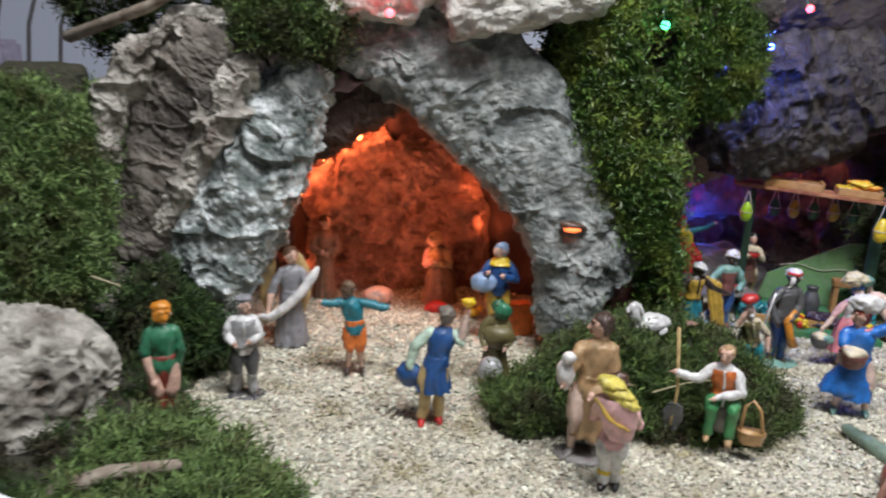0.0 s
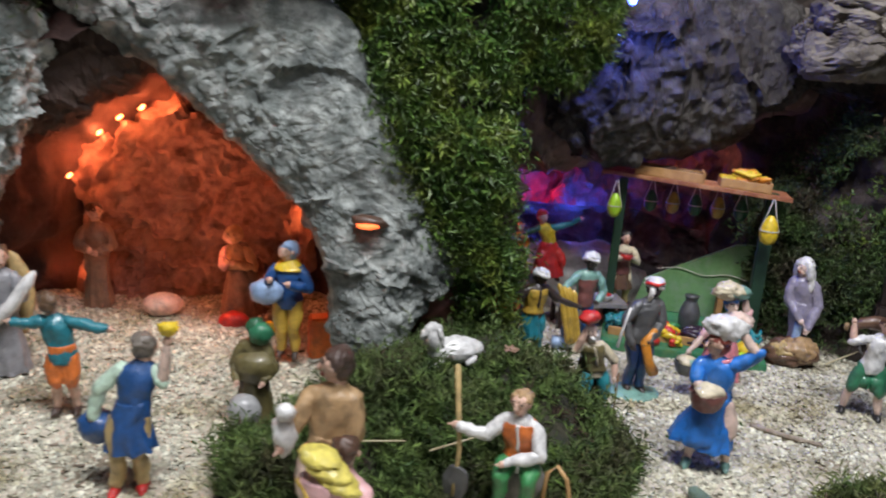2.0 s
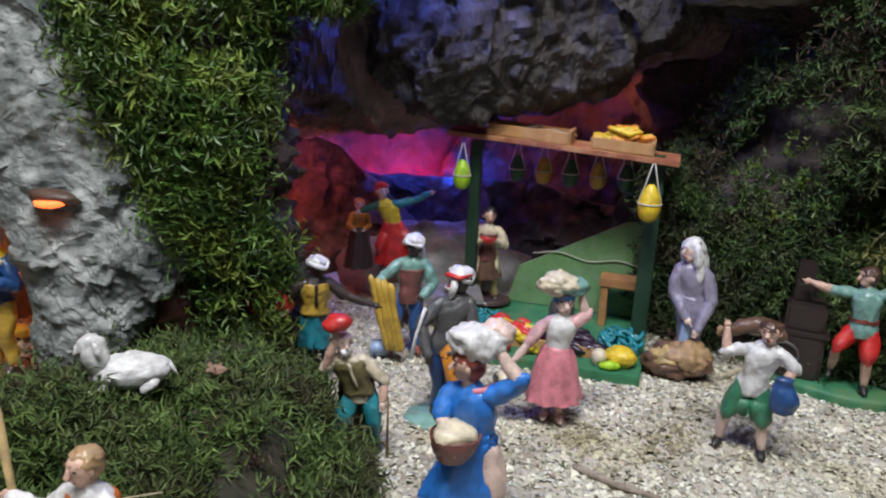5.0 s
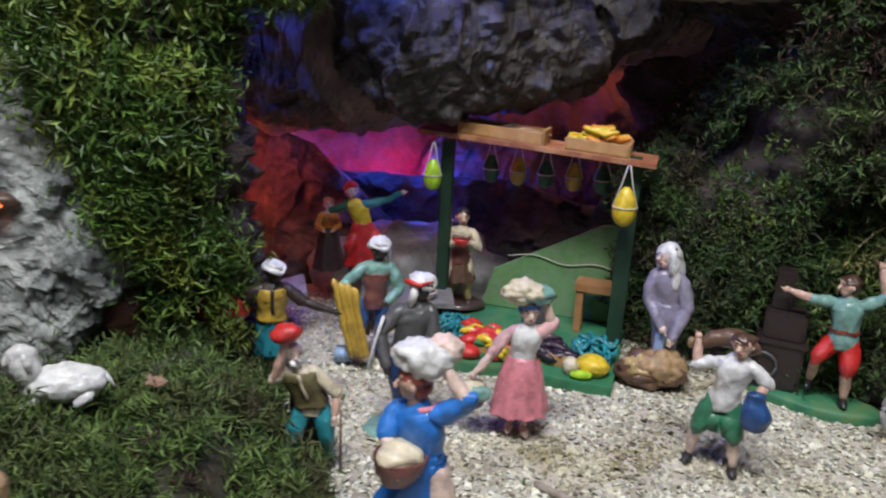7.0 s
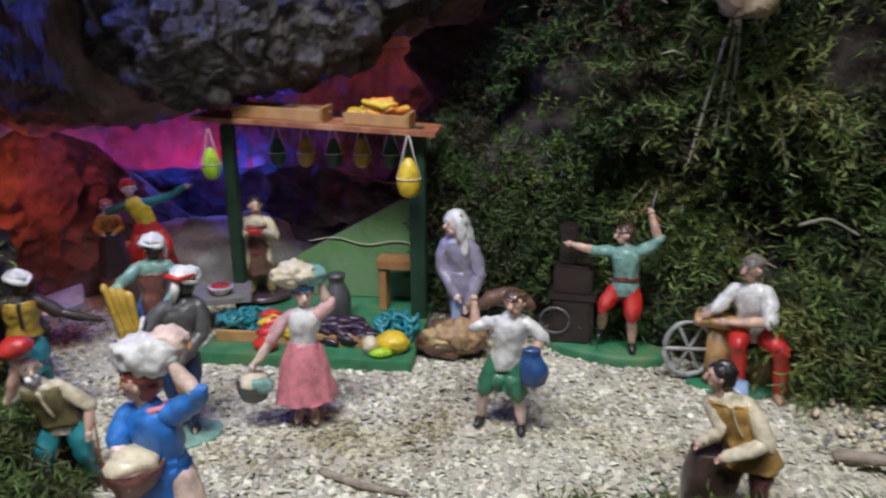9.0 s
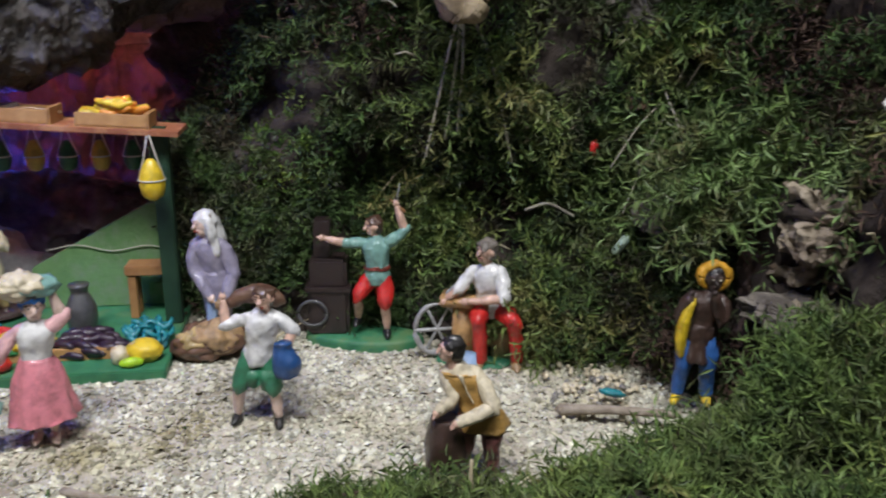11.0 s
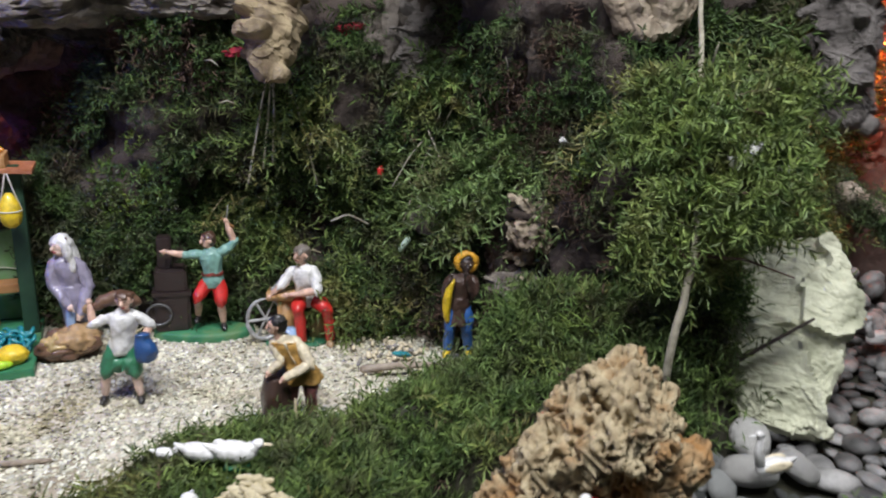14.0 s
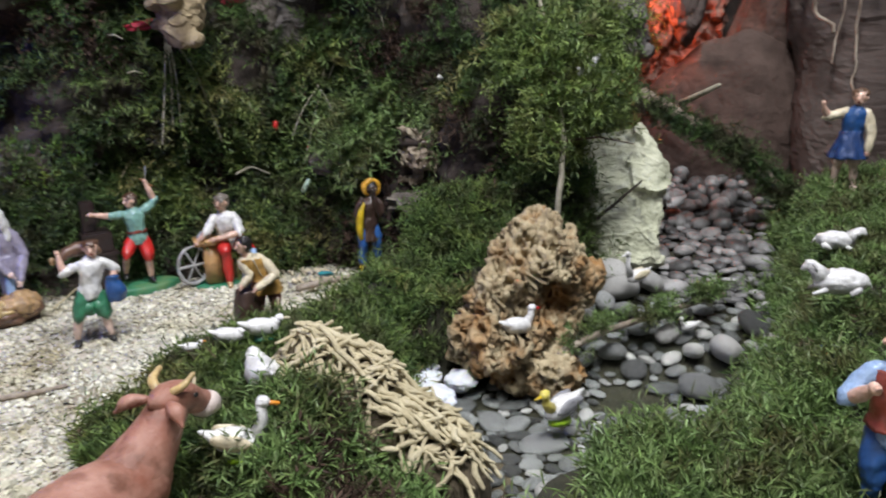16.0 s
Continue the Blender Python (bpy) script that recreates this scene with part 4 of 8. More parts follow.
P, N = scatter(SV, SF, 3000, slope_mask(14, 0.1), 114)
moss_thing("slope_greenery", "glossy small-leaved sprigs on the slope", P, N, M_LEAF, 115, 8, 0.02, 0.007, 0.003, 0.1)

P, N = scatter(SV, SF, 2000, slope_mask(21, -0.05, 0.08, 0.9, 0.32), 116)
moss_thing("slope_greenery", "yellow-green feathery fronds arching from the slope", P, N, M_FERN, 117, 36, 0.062, 0.014, 0.0027, 0.35, 0.8, 0.85, -0.1, 14.0)
P, N = scatter(SV, SF, 1900, slope_mask(27, -0.05, 0.08, 0.9), 118)
moss_thing("slope_greenery", "deep green bushy fronds arching from the slope", P, N, M_MOSS, 119, 36, 0.058, 0.014, 0.0027, 0.3, 0.8, 0.85, -0.1, 14.0)
rock_loft("driftwood", "grey weathered driftwood knot with dark hollows on the slope", [(1.14, 0.885, 0.42), (1.125, 0.865, 0.375), (1.112, 0.85, 0.335), (1.105, 0.84, 0.3)], [0.034, 0.042, 0.036, 0.016], 0.03, M_WOODGREY, 74, 0.16, 12, 130, 100, axis=(0.8, 0.6, 0), pits=0.14)
r = np.random.default_rng(64)
q = r.uniform(0, 1, 900)
P = np.stack([0.585 + 0.07 * r.random(900) - 0.03, 0.53 - 0.16 * q, 0.02 + 0.012 * r.random(900)], 1)
P[:, 2] += ground_z(P[:, 0], P[:, 1])
moss_thing("moss_bush", "bright green moss tufts growing before the stringy sponge", P, np.tile((-0.35, -0.2, 0.9), (900, 1)), M_FERN, 66, 14, 0.03, 0.012, 0.002, 0.1)

r = np.random.default_rng(67)
P = np.stack([r.uniform(0.99, 1.14, 2600), r.uniform(0.41, 0.6, 2600), np.zeros(2600)], 1)
P[:, 2] = ground_z(P[:, 0], P[:, 1]) + 0.03 * r.random(2600) * smooth(1.0, 1.1, P[:, 0])
moss_thing("moss_bush", "lush green feathery bush behind the pale stone", P, np.tile((-0.35, -0.2, 0.9), (2600, 1)), M_MOSS, 68, 13, 0.034, 0.012, 0.0019, 0.1)

P = np.stack([0.588 + 0.02 * r.normal(size=260), 0.44 + 0.02 * r.normal(size=260), np.zeros(260)], 1)
P[:, 2] = ground_z(P[:, 0], P[:, 1]) + 0.03
moss_thing("dried_moss", "dark brown dried moss tangle beside the green tufts", P, np.tile((-0.35, -0.2, 0.9), (260, 1)), M_DEAD, 69, 14, 0.028, 0.012, 0.0018, 0.1)

# ---- gravel ----
def flakes(n, seed):
    r = np.random.default_rng(seed)
    x, y = r.uniform(-0.36, 1.06, n), r.uniform(0.36, 1.22, n)
    ry, rw, _ = river_axis(x)
    k = ~is_moss(x, y) & ~((x > 0.56) & (y < 0.62))
    x, y = x[k], y[k]
    m = len(x)
    c = np.stack([x, y, ground_z(x, y) + 0.0008], 1)
    a = np.linspace(0, 2 * np.pi, 5, endpoint=False)
    s = 0.0012 + 0.0034 * r.random((m, 1)) ** 2.2
    el = r.uniform(0.5, 1.0, (m, 1))
    loc = np.stack([np.cos(a)[None] * s * r.uniform(0.7, 1.3, (m, 5)), np.sin(a)[None] * s * el * r.uniform(0.7, 1.3, (m, 5)), np.zeros((m, 5))], 2)
    loc = np.concatenate([loc, np.stack([np.zeros((m, 1)), np.zeros((m, 1)), s * r.uniform(0.3, 0.7, (m, 1))], 2)], 1)
    yaw, tx, ty = r.uniform(0, 6.28, m), r.normal(0, 0.45, m), r.normal(0, 0.45, m)
    cx, sx, cy, sy, cz, sz = np.cos(tx), np.sin(tx), np.cos(ty), np.sin(ty), np.cos(yaw), np.sin(yaw)
    X, Y, Z = loc[..., 0], loc[..., 1], loc[..., 2]
    Y, Z = Y * cx[:, None] - Z * sx[:, None], Y * sx[:, None] + Z * cx[:, None]
    X, Z = X * cy[:, None] + Z * sy[:, None], -X * sy[:, None] + Z * cy[:, None]
    X, Y = X * cz[:, None] - Y * sz[:, None], X * sz[:, None] + Y * cz[:, None]
    V = (np.stack([X, Y, Z], 2) + c[:, None]).reshape(-1, 3)
    b = np.arange(m)[:, None] * 6
    F = np.concatenate([b + np.array((j, (j + 1) % 5, 5)) for j in range(5)])
    return V, F


V, F = flakes(115000, 120)
mesh_thing("gravel", V, F, M_FLAKE, "cream crushed cork and stone flakes strewn over the yard", "gravel", kind="stuff", smooth_shade=False)

# ---- painted plaster figurines ----
PAINT = {}


def paint(key):
    table = dict(skin=(0.78, 0.5, 0.38), pale=(0.86, 0.64, 0.54), dark_skin=(0.045, 0.03, 0.025), brown=(0.1, 0.05, 0.03), black=(0.02, 0.018, 0.018),
                 white=(0.85, 0.84, 0.82), cream=(0.78, 0.68, 0.48), grey=(0.32, 0.32, 0.34), dgrey=(0.1, 0.1, 0.1), silver=(0.42, 0.42, 0.42),
                 orange=(0.85, 0.32, 0.03), orange2=(0.78, 0.2, 0.04), red=(0.68, 0.03, 0.025), dred=(0.3, 0.06, 0.04), maroon=(0.24, 0.09, 0.08),
                 pink=(0.8, 0.27, 0.32), pink2=(0.85, 0.5, 0.5), teal=(0.02, 0.22, 0.28), teal2=(0.02, 0.26, 0.3), blue=(0.03, 0.22, 0.72), navy=(0.02, 0.06, 0.2),
                 dblue=(0.02, 0.09, 0.28), lblue=(0.35, 0.5, 0.75), jeans=(0.04, 0.14, 0.42), green=(0.04, 0.22, 0.11), dgreen=(0.02, 0.12, 0.05),
                 mint=(0.6, 0.78, 0.62), sage=(0.22, 0.42, 0.36), green2=(0.06, 0.3, 0.1), yellow=(0.85, 0.6, 0.03), gold=(0.62, 0.4, 0.06), gold2=(0.8, 0.42, 0.04), lemon=(0.85, 0.72, 0.15),
                 tan=(0.5, 0.32, 0.16), tan2=(0.6, 0.35, 0.14), wood=(0.3, 0.15, 0.06), dbrown=(0.07, 0.04, 0.03), robe=(0.28, 0.18, 0.12), purple=(0.34, 0.31, 0.41),
                 straw=(0.62, 0.45, 0.2), sackc=(0.17, 0.09, 0.055), soot=(0.035, 0.022, 0.02), ochre=(0.62, 0.36, 0.1), olive=(0.18, 0.15, 0.06), hair=(0.16, 0.09, 0.05), greyhair=(0.2, 0.17, 0.14), cow=(0.46, 0.22, 0.16), lime=(0.45, 0.75, 0.03), muzzle=(0.78, 0.66, 0.6),
                 stone=(0.3, 0.28, 0.26), bottle=(0.2, 0.28, 0.21), aub=(0.03, 0.012, 0.03))
    if key not in PAINT:
        c = table[key]
        d = tuple(v * 0.8 for v in c)
        w = tuple(min(1, v * 0.58 + 0.008) for v in c)
        PAINT[key] = material("paint_" + key, c, d, 150, 0.34, 0.0009, 420, w, 85, coat=0.4)
    return PAINT[key]


def figure(name, label, at, yaw, H, top="white", legs=None, skirt=None, arms=(), skin="skin", hair="hair", hat=None, hatc=None, face=0.0,
           lean=(0.0, 0.0), low=0.0, extra=None, base=None, vest=None, apron=None, sleeve=None, belt=None, beard=None):
    """One plain plaster figure. Local x runs to its viewer's right, y away from the viewer, unit height 1.
    legs: (trousers, lower leg, shoes, (foot, foot)[, knees]); skirt: (colour, hem height, rx, ry); arms: lists of elbow and hand points.
    low: how far the body is let down for one who sits or kneels; face: degrees that the face is turned to the viewer's right."""
    c = Clay()
    lx, ly = lean
    dz = -low
    hipz = 0.5 + dz

    def up(z):
        return z + dz

    def mid(z):
        f = max(0.0, (z - 0.5) / 0.35)
        return lx * f, ly * f

    col = paint(top)
    rings = []
    for z, rx, ry in ((0.45, 0.1, 0.085), (0.52, 0.112, 0.09), (0.6, 0.096, 0.076), (0.68, 0.11, 0.082), (0.75, 0.122, 0.084), (0.795, 0.112, 0.072), (0.83, 0.07, 0.052), (0.855, 0.036, 0.036)):
        mx, my = mid(z)
        rings.append((mx, my, up(z), rx, ry))
    c.loft(rings, col, 28, 0.03, 5)
    if vest:
        c.loft([(x, y, z, rx + 0.014, ry + 0.014) for x, y, z, rx, ry in rings[1:6]], paint(vest), 28, 0.05, 5)
        c.loft([(x, y - 0.034, z, rx * 0.24, ry * 0.86) for x, y, z, rx, ry in rings[2:6]], col, 16, 0.04, 4)
    if apron:
        c.loft([(x, y - 0.03, z, rx * 0.9, ry * 0.9) for x, y, z, rx, ry in rings[0:5]], paint(apron), 22, 0.05, 5)
    hx, hy = mid(0.93)
    c.limb([(hx * 0.95, hy * 0.95, up(0.82)), (hx, hy, up(0.89))], [0.038, 0.036], paint(skin))
    fa = radians(face)
    fx, fy = math.sin(fa), -math.cos(fa)
    side = np.array((-fy, fx, 0.0))
    ahead = np.array((fx, fy, 0.0))
    rise = np.array((0, 0, 1.0))
    head = np.array((hx + fx * 0.014, hy + fy * 0.014, up(0.93)))
    c.ball(head + rise * 0.008, (0.062, 0.064, 0.066), paint(skin), rough=0.03, seed=2)
    c.ball(head - rise * 0.03 + ahead * 0.012, (0.046, 0.046, 0.05), paint(skin), rough=0.03)
    c.limb([head + ahead * 0.06 + rise * 0.012, head + ahead * 0.074 - rise * 0.014], [0.009, 0.014], paint(skin), 8)
    eye = "black" if skin != "dark_skin" else "cream"
    for k in (-1, 1):
        c.ball(head + ahead * 0.054 + side * 0.025 * k + rise * 0.014, (0.009, 0.009, 0.0065), paint(eye), sub=2)
        c.limb([head + ahead * 0.057 + side * 0.012 * k + rise * 0.03, head + ahead * 0.045 + side * 0.044 * k + rise * 0.028], [0.006, 0.004], paint("greyhair" if hair in ("white", "greyhair", None) else "brown"), 6)
        c.ball(head + side * 0.062 * k, (0.014, 0.014, 0.02), paint(skin), sub=2)
    c.limb([head + ahead * 0.054 + side * 0.016 - rise * 0.042, head + ahead * 0.06 - rise * 0.04, head + ahead * 0.054 - side * 0.016 - rise * 0.042], [0.005, 0.007, 0.005], paint("dred" if skin != "dark_skin" else "maroon"), 6)
    if beard:
        c.ball(head + ahead * 0.036 - rise * 0.055, (0.045, 0.042, 0.045), paint(beard), rough=0.3, seed=4)
    if hair and hat != "hood":
        c.ball(head - ahead * 0.02 + rise * 0.03, (0.071, 0.071, 0.062), paint(hair), rough=0.22, seed=3 + int(abs(at[0]) * 700) % 20, sub=4)
        c.ball(head - ahead * 0.034 - rise * 0.012, (0.06, 0.058, 0.058), paint(hair), rough=0.22, seed=8, sub=3)
    hc = paint(hatc) if hatc else None
    if hat == "turban":
        c.ball(head - ahead * 0.012 + rise * 0.044, (0.08, 0.08, 0.056), hc, rough=0.2, seed=5, sub=4)
        c.limb([head + np.array((0.074 * math.cos(a), 0.074 * math.sin(a), 0.028 + 0.016 * math.sin(a * 2))) for a in np.linspace(0, 6.28, 9)], [0.02] * 9, hc, 8)
        c.limb([head - ahead * 0.07 + rise * 0.03, head - ahead * 0.1 + side * 0.02 - rise * 0.03, head - ahead * 0.1 + side * 0.03 - rise * 0.09], [0.022, 0.024, 0.014], hc, 8)
    elif hat == "cap":
        c.ball(head - ahead * 0.012 + rise * 0.064, (0.075, 0.075, 0.042), hc, rough=0.14, seed=5, sub=4)
    elif hat == "halo":
        c.limb([head - ahead * 0.015 + side * 0.088 * math.cos(a) + rise * (0.01 + 0.088 * math.sin(a)) for a in np.linspace(-1.9, 4.3, 11)], [0.02, 0.028, 0.034, 0.036, 0.036, 0.034, 0.036, 0.036, 0.034, 0.028, 0.02], hc, 10)
    elif hat == "brim":
        c.loft([(head[0], head[1], head[2] + z, r, r) for z, r in ((0.03, 0.06), (0.034, 0.112), (0.044, 0.108), (0.05, 0.066), (0.085, 0.056), (0.1, 0.03))], hc, 18, 0.06, 5)
    elif hat == "hood":
        c.ball(head - ahead * 0.022 + rise * 0.012, (0.08, 0.08, 0.088), hc, rough=0.1, seed=5, sub=4)
        c.ball(head + ahead * 0.036 - rise * 0.004, (0.047, 0.047, 0.056), paint(skin))
    elif hat == "veil":
        c.ball(head - ahead * 0.02 + rise * 0.024, (0.078, 0.078, 0.078), hc, rough=0.08, seed=5, sub=4)
        for k in (-1, 1):
            c.limb([head + side * 0.058 * k + rise * 0.04, head + side * 0.078 * k - ahead * 0.02 - rise * 0.06, head + side * 0.09 * k - ahead * 0.04 - rise * 0.2], [0.03, 0.036, 0.02], hc)
        c.limb([head - ahead * 0.07 + rise * 0.02, head - ahead * 0.1 - rise * 0.14, head - ahead * 0.1 - rise * 0.34], [0.05, 0.07, 0.05], hc)
    if skirt:
        colour, hem, rx, ry = skirt
        w = up(0.6)
        c.loft([(0, 0, hem, rx, ry), (0, 0, hem + 0.03, rx * 0.98, ry * 0.98), (0, 0, hem + (w - hem) * 0.45, rx * 0.82, ry * 0.82),
                (mid(0.55)[0], mid(0.55)[1], hem + (w - hem) * 0.8, max(0.106, rx * 0.64), max(0.086, ry * 0.64)), (mid(0.6)[0], mid(0.6)[1], w, 0.098, 0.078)], paint(colour), 44, 0.09, 9)
    if belt:
        mx, my = mid(0.59)
        c.loft([(mx, my, up(0.575), 0.108, 0.09), (mx, my, up(0.59), 0.108, 0.088), (mx, my, up(0.605), 0.104, 0.086)], paint(belt), 28)
    if legs:
        tro, lower, shoe, feet = legs[:4]
        knees = legs[4] if len(legs) > 4 else [(f[0] * 0.8, f[1] * 0.5 - 0.035, 0.27) for f in feet]
        for s, f, kn in zip((-1, 1), feet, knees):
            hip = (0.05 * s, 0.0, hipz)
            fz = f[2] if len(f) > 2 else 0.0
            ank = (f[0], f[1] + 0.006, fz + 0.06)
            bare_leg = lower in ("skin", "pale", "dark_skin")
            c.limb([hip, ((hip[0] + kn[0]) / 2 + 0.012 * s, (hip[1] + kn[1]) / 2, (hip[2] + kn[2]) / 2), (kn[0], kn[1], kn[2] + (0.02 if bare_leg else 0.0))], [0.07, 0.07, 0.062 if bare_leg else 0.054], paint(tro), 16)
            c.limb([kn, ((kn[0] + ank[0]) / 2, (kn[1] + ank[1]) / 2 + 0.014, (kn[2] + ank[2]) / 2 + 0.01), ank], [0.04, 0.04, 0.026] if bare_leg else [0.05, 0.05, 0.042], paint(lower), 14)
            c.limb([(f[0], f[1] + 0.026, fz + 0.03), (f[0] + 0.006 * s, f[1] - 0.03, fz + 0.03), (f[0] + 0.014 * s, f[1] - 0.075, fz + 0.02)], [0.032, 0.034, 0.022], paint(shoe), 10)
    sx, sy = mid(0.79)
    for s, arm in zip((-1, 1), arms):
        if not arm:
            continue
        elbow, hand = np.array(arm[0], float), np.array(arm[1], float)
        sh = np.array((sx + 0.1 * s, sy, up(0.775)))
        up_c = arm[2] if len(arm) > 2 else (sleeve or top)
        lo_c = arm[3] if len(arm) > 3 else up_c
        bare_arm = lo_c in ("skin", "pale", "dark_skin")
        out = (elbow - sh) * 0.06
        c.limb([sh + np.array((-0.02 * s, 0, 0.012)), (sh * 0.6 + elbow * 0.4) + np.array((0, 0, 0.006)), elbow + out], [0.05, 0.05, 0.046], paint(up_c), 16)
        c.limb([elbow, (elbow + hand) / 2 + np.array((0, 0, -0.006)), hand], [0.034, 0.034, 0.022] if bare_arm else [0.043, 0.043, 0.036], paint(lo_c), 14)
        d = (hand - elbow) / (np.linalg.norm(hand - elbow) + 1e-6)
        c.ball(hand + d * 0.022, (0.026, 0.024, 0.028), paint(skin), rough=0.1)
        for j in range(3):
            c.limb([hand + d * 0.03 + side * 0.012 * (j - 1), hand + d * 0.056 + side * 0.016 * (j - 1) - rise * 0.004], [0.009, 0.006], paint(skin), 6)
    if extra:
        extra(c, up)
    if base:
        colour, rx, ry, ox, oy = base
        c.loft([(ox, oy, -0.02, rx, ry), (ox, oy, 0.012, rx, ry), (ox, oy, 0.03, rx * 0.9, ry * 0.88)], paint(colour), 22, 0.05, 3)
    plain = [paint(k) for k in ("skin", "pale", "dark_skin", "black", skin)]
    ob = new(name, c.mesh(name, H, 0.007, int(abs(at[0]) * 1000) % 90, 0.0075, plain))
    ob.matrix_world = pose(*at, 0, 0, yaw)
    return tagged(ob, label, "figurine", "crib figurines")


STD = ((-0.06, 0), (0.06, 0))


def sack(c, at, r, col, seed=1):
    c.ball(at, r, paint(col), rough=0.16, seed=seed)


def basket(c, at, r, h, col, fill=None):
    x, y, z = at
    c.loft([(x, y, z, r * 0.7, r * 0.7), (x, y, z + h * 0.5, r * 0.92, r * 0.92), (x, y, z + h, r, r), (x, y, z + h * 0.92, r * 0.88, r * 0.88)], paint(col), 16, 0.04, 8)
    if fill:
        c.ball((x, y, z + h), (r * 0.85, r * 0.85, h * 0.5), paint(fill), rough=0.3, seed=4)


# yard before the grotto
figure("figurine", "orange-haired figurine in green tunic and red-brown skirt", (-0.305, 0.709, 0.0), 18, 0.134, "green",
       (("skin", "skin", "dbrown", STD)), ("dred", 0.02, 0.1, 0.09), [((-0.13, -0.02, 0.62), (-0.08, -0.09, 0.42), "green", "skin"), ((0.13, 0.0, 0.62), (0.09, 0.03, 0.45), "green")],
       hair="orange", hat="cap", hatc="orange", face=170)
figure("figurine", "white-shirted old smith figurine in grey breeches on a dark base", (-0.234, 0.778, 0.0), 12, 0.121, "white",
       ("dgrey", "silver", "dgrey", ((-0.09, 0.02), (0.08, -0.06))), None, [((-0.16, -0.02, 0.66), (-0.1, -0.12, 0.6)), ((0.15, -0.04, 0.64), (0.06, -0.14, 0.62))],
       hair="white", hat="cap", hatc="grey", vest="silver", base=("dgrey", 0.2, 0.14, 0.02, 0), face=40,
       extra=lambda c, up: c.ball((-0.08, 0.06, 0.12), (0.07, 0.08, 0.11), paint("stone"), rough=0.2))


def angel_extra(c, up):
    c.tube([(-0.3, -0.12, up(0.36)), (-0.2, -0.15, up(0.36)), (-0.05, -0.16, up(0.46)), (0.1, -0.14, up(0.6)), (0.22, -0.12, up(0.78)), (0.26, -0.1, up(0.84))], [0.03, 0.05, 0.05, 0.05, 0.045, 0.025], paint("white"), 8)
    for s in (-1, 1):
        c.loft([(s * 0.16 - 0.06, 0.1, 0.3, 0.03, 0.03), (s * 0.19 - 0.06, 0.1, 0.55, 0.07, 0.03), (s * 0.15 - 0.06, 0.1, 0.85, 0.07, 0.03), (s * 0.1 - 0.06, 0.1, 0.95, 0.03, 0.02)], paint("straw"), 12, 0.1, 5)


figure("figurine", "grey-robed winged figurine holding up a white scroll", (-0.203, 0.936, 0.0), 8, 0.138, "grey", None, ("grey", 0.03, 0.17, 0.13),
       [((-0.18, -0.06, 0.6), (-0.22, -0.12, 0.42), "grey", "skin"), ((0.16, -0.06, 0.66), (0.2, -0.12, 0.76), "grey", "skin")], hair="hair", face=25, extra=angel_extra)
figure("figurine", "dark-haired boy figurine in teal jacket and orange shorts, arms spread", (-0.11, 0.842, 0.004), 3, 0.119, "teal",
       ("orange2", "skin", "dbrown", ((-0.07, 0.0), (0.07, 0.02))), ("orange2", 0.3, 0.11, 0.09), [((-0.22, -0.02, 0.78), (-0.33, -0.04, 0.8), "teal"), ((0.21, -0.02, 0.76), (0.33, -0.03, 0.74), "teal")], lean=(-0.06, 0), face=170)
figure("figurine", "brown-robed bearded figurine standing in the grotto", (-0.178, 1.15, 0.0), 5, 0.138, "robe", None, ("robe", 0.02, 0.13, 0.11),
       [((-0.15, -0.03, 0.62), (-0.05, -0.12, 0.6)), ((0.15, -0.03, 0.62), (0.04, -0.13, 0.58))], hair="brown", face=30)
figure("figurine", "kneeling figurine in brown robe and tan veil in the grotto", (0.008, 1.135, 0.0), -4, 0.138, "tan", None, ("robe", 0.0, 0.2, 0.16),
       [((-0.15, -0.06, 0.5), (-0.1, -0.15, 0.56), "pink2"), ((0.13, -0.04, 0.5), (-0.02, -0.15, 0.55), "tan")], hat="hood", hatc="tan", low=0.14, face=-60, lean=(-0.05, -0.02),
       extra=lambda c, up: c.loft([(0.08, 0.03, 0.0, 0.15, 0.12), (0.06, 0.03, 0.35, 0.11, 0.1), (0.0, 0.02, up(0.85), 0.06, 0.05)], paint("robe"), 18, 0.08, 6))
figure("figurine", "woman figurine in blue apron dress with green sleeves, one arm raised", (-0.016, 0.718, 0.0), -3, 0.135, "dblue",
       ("straw", "straw", "red", ((-0.08, -0.03), (0.05, 0.03))), ("dblue", 0.3, 0.15, 0.13), [((-0.17, 0.0, 0.66), (-0.2, -0.02, 0.5), "mint"), ((0.2, -0.03, 0.74), (0.24, -0.05, 0.98), "mint", "pale")],
       hair="greyhair", face=160, lean=(0.07, 0.03), extra=lambda c, up: (c.ball((-0.2, 0.03, 0.42), (0.12, 0.09, 0.1), paint("dblue"), rough=0.2), c.ball((0.25, -0.05, 1.08), (0.06, 0.04, 0.035), paint("yellow"), rough=0.4)))
figure("figurine", "piper figurine in blue coat with yellow collar and trousers", (0.085, 0.968, 0.012), -9, 0.134, "dblue",
       ("gold", "gold", "dbrown", STD), None, [((-0.17, -0.05, 0.66), (-0.12, -0.16, 0.72)), ((0.17, -0.04, 0.64), (0.05, -0.17, 0.7))], hat="hood", hatc="lblue", face=-40,
       extra=lambda c, up: (c.loft([(0, 0, 0.78, 0.14, 0.1), (0, 0, 0.84, 0.09, 0.07), (0, 0, 0.87, 0.05, 0.05)], paint("yellow"), 14), c.ball((-0.16, -0.1, 0.6), (0.14, 0.1, 0.11), paint("lblue"), rough=0.1)))
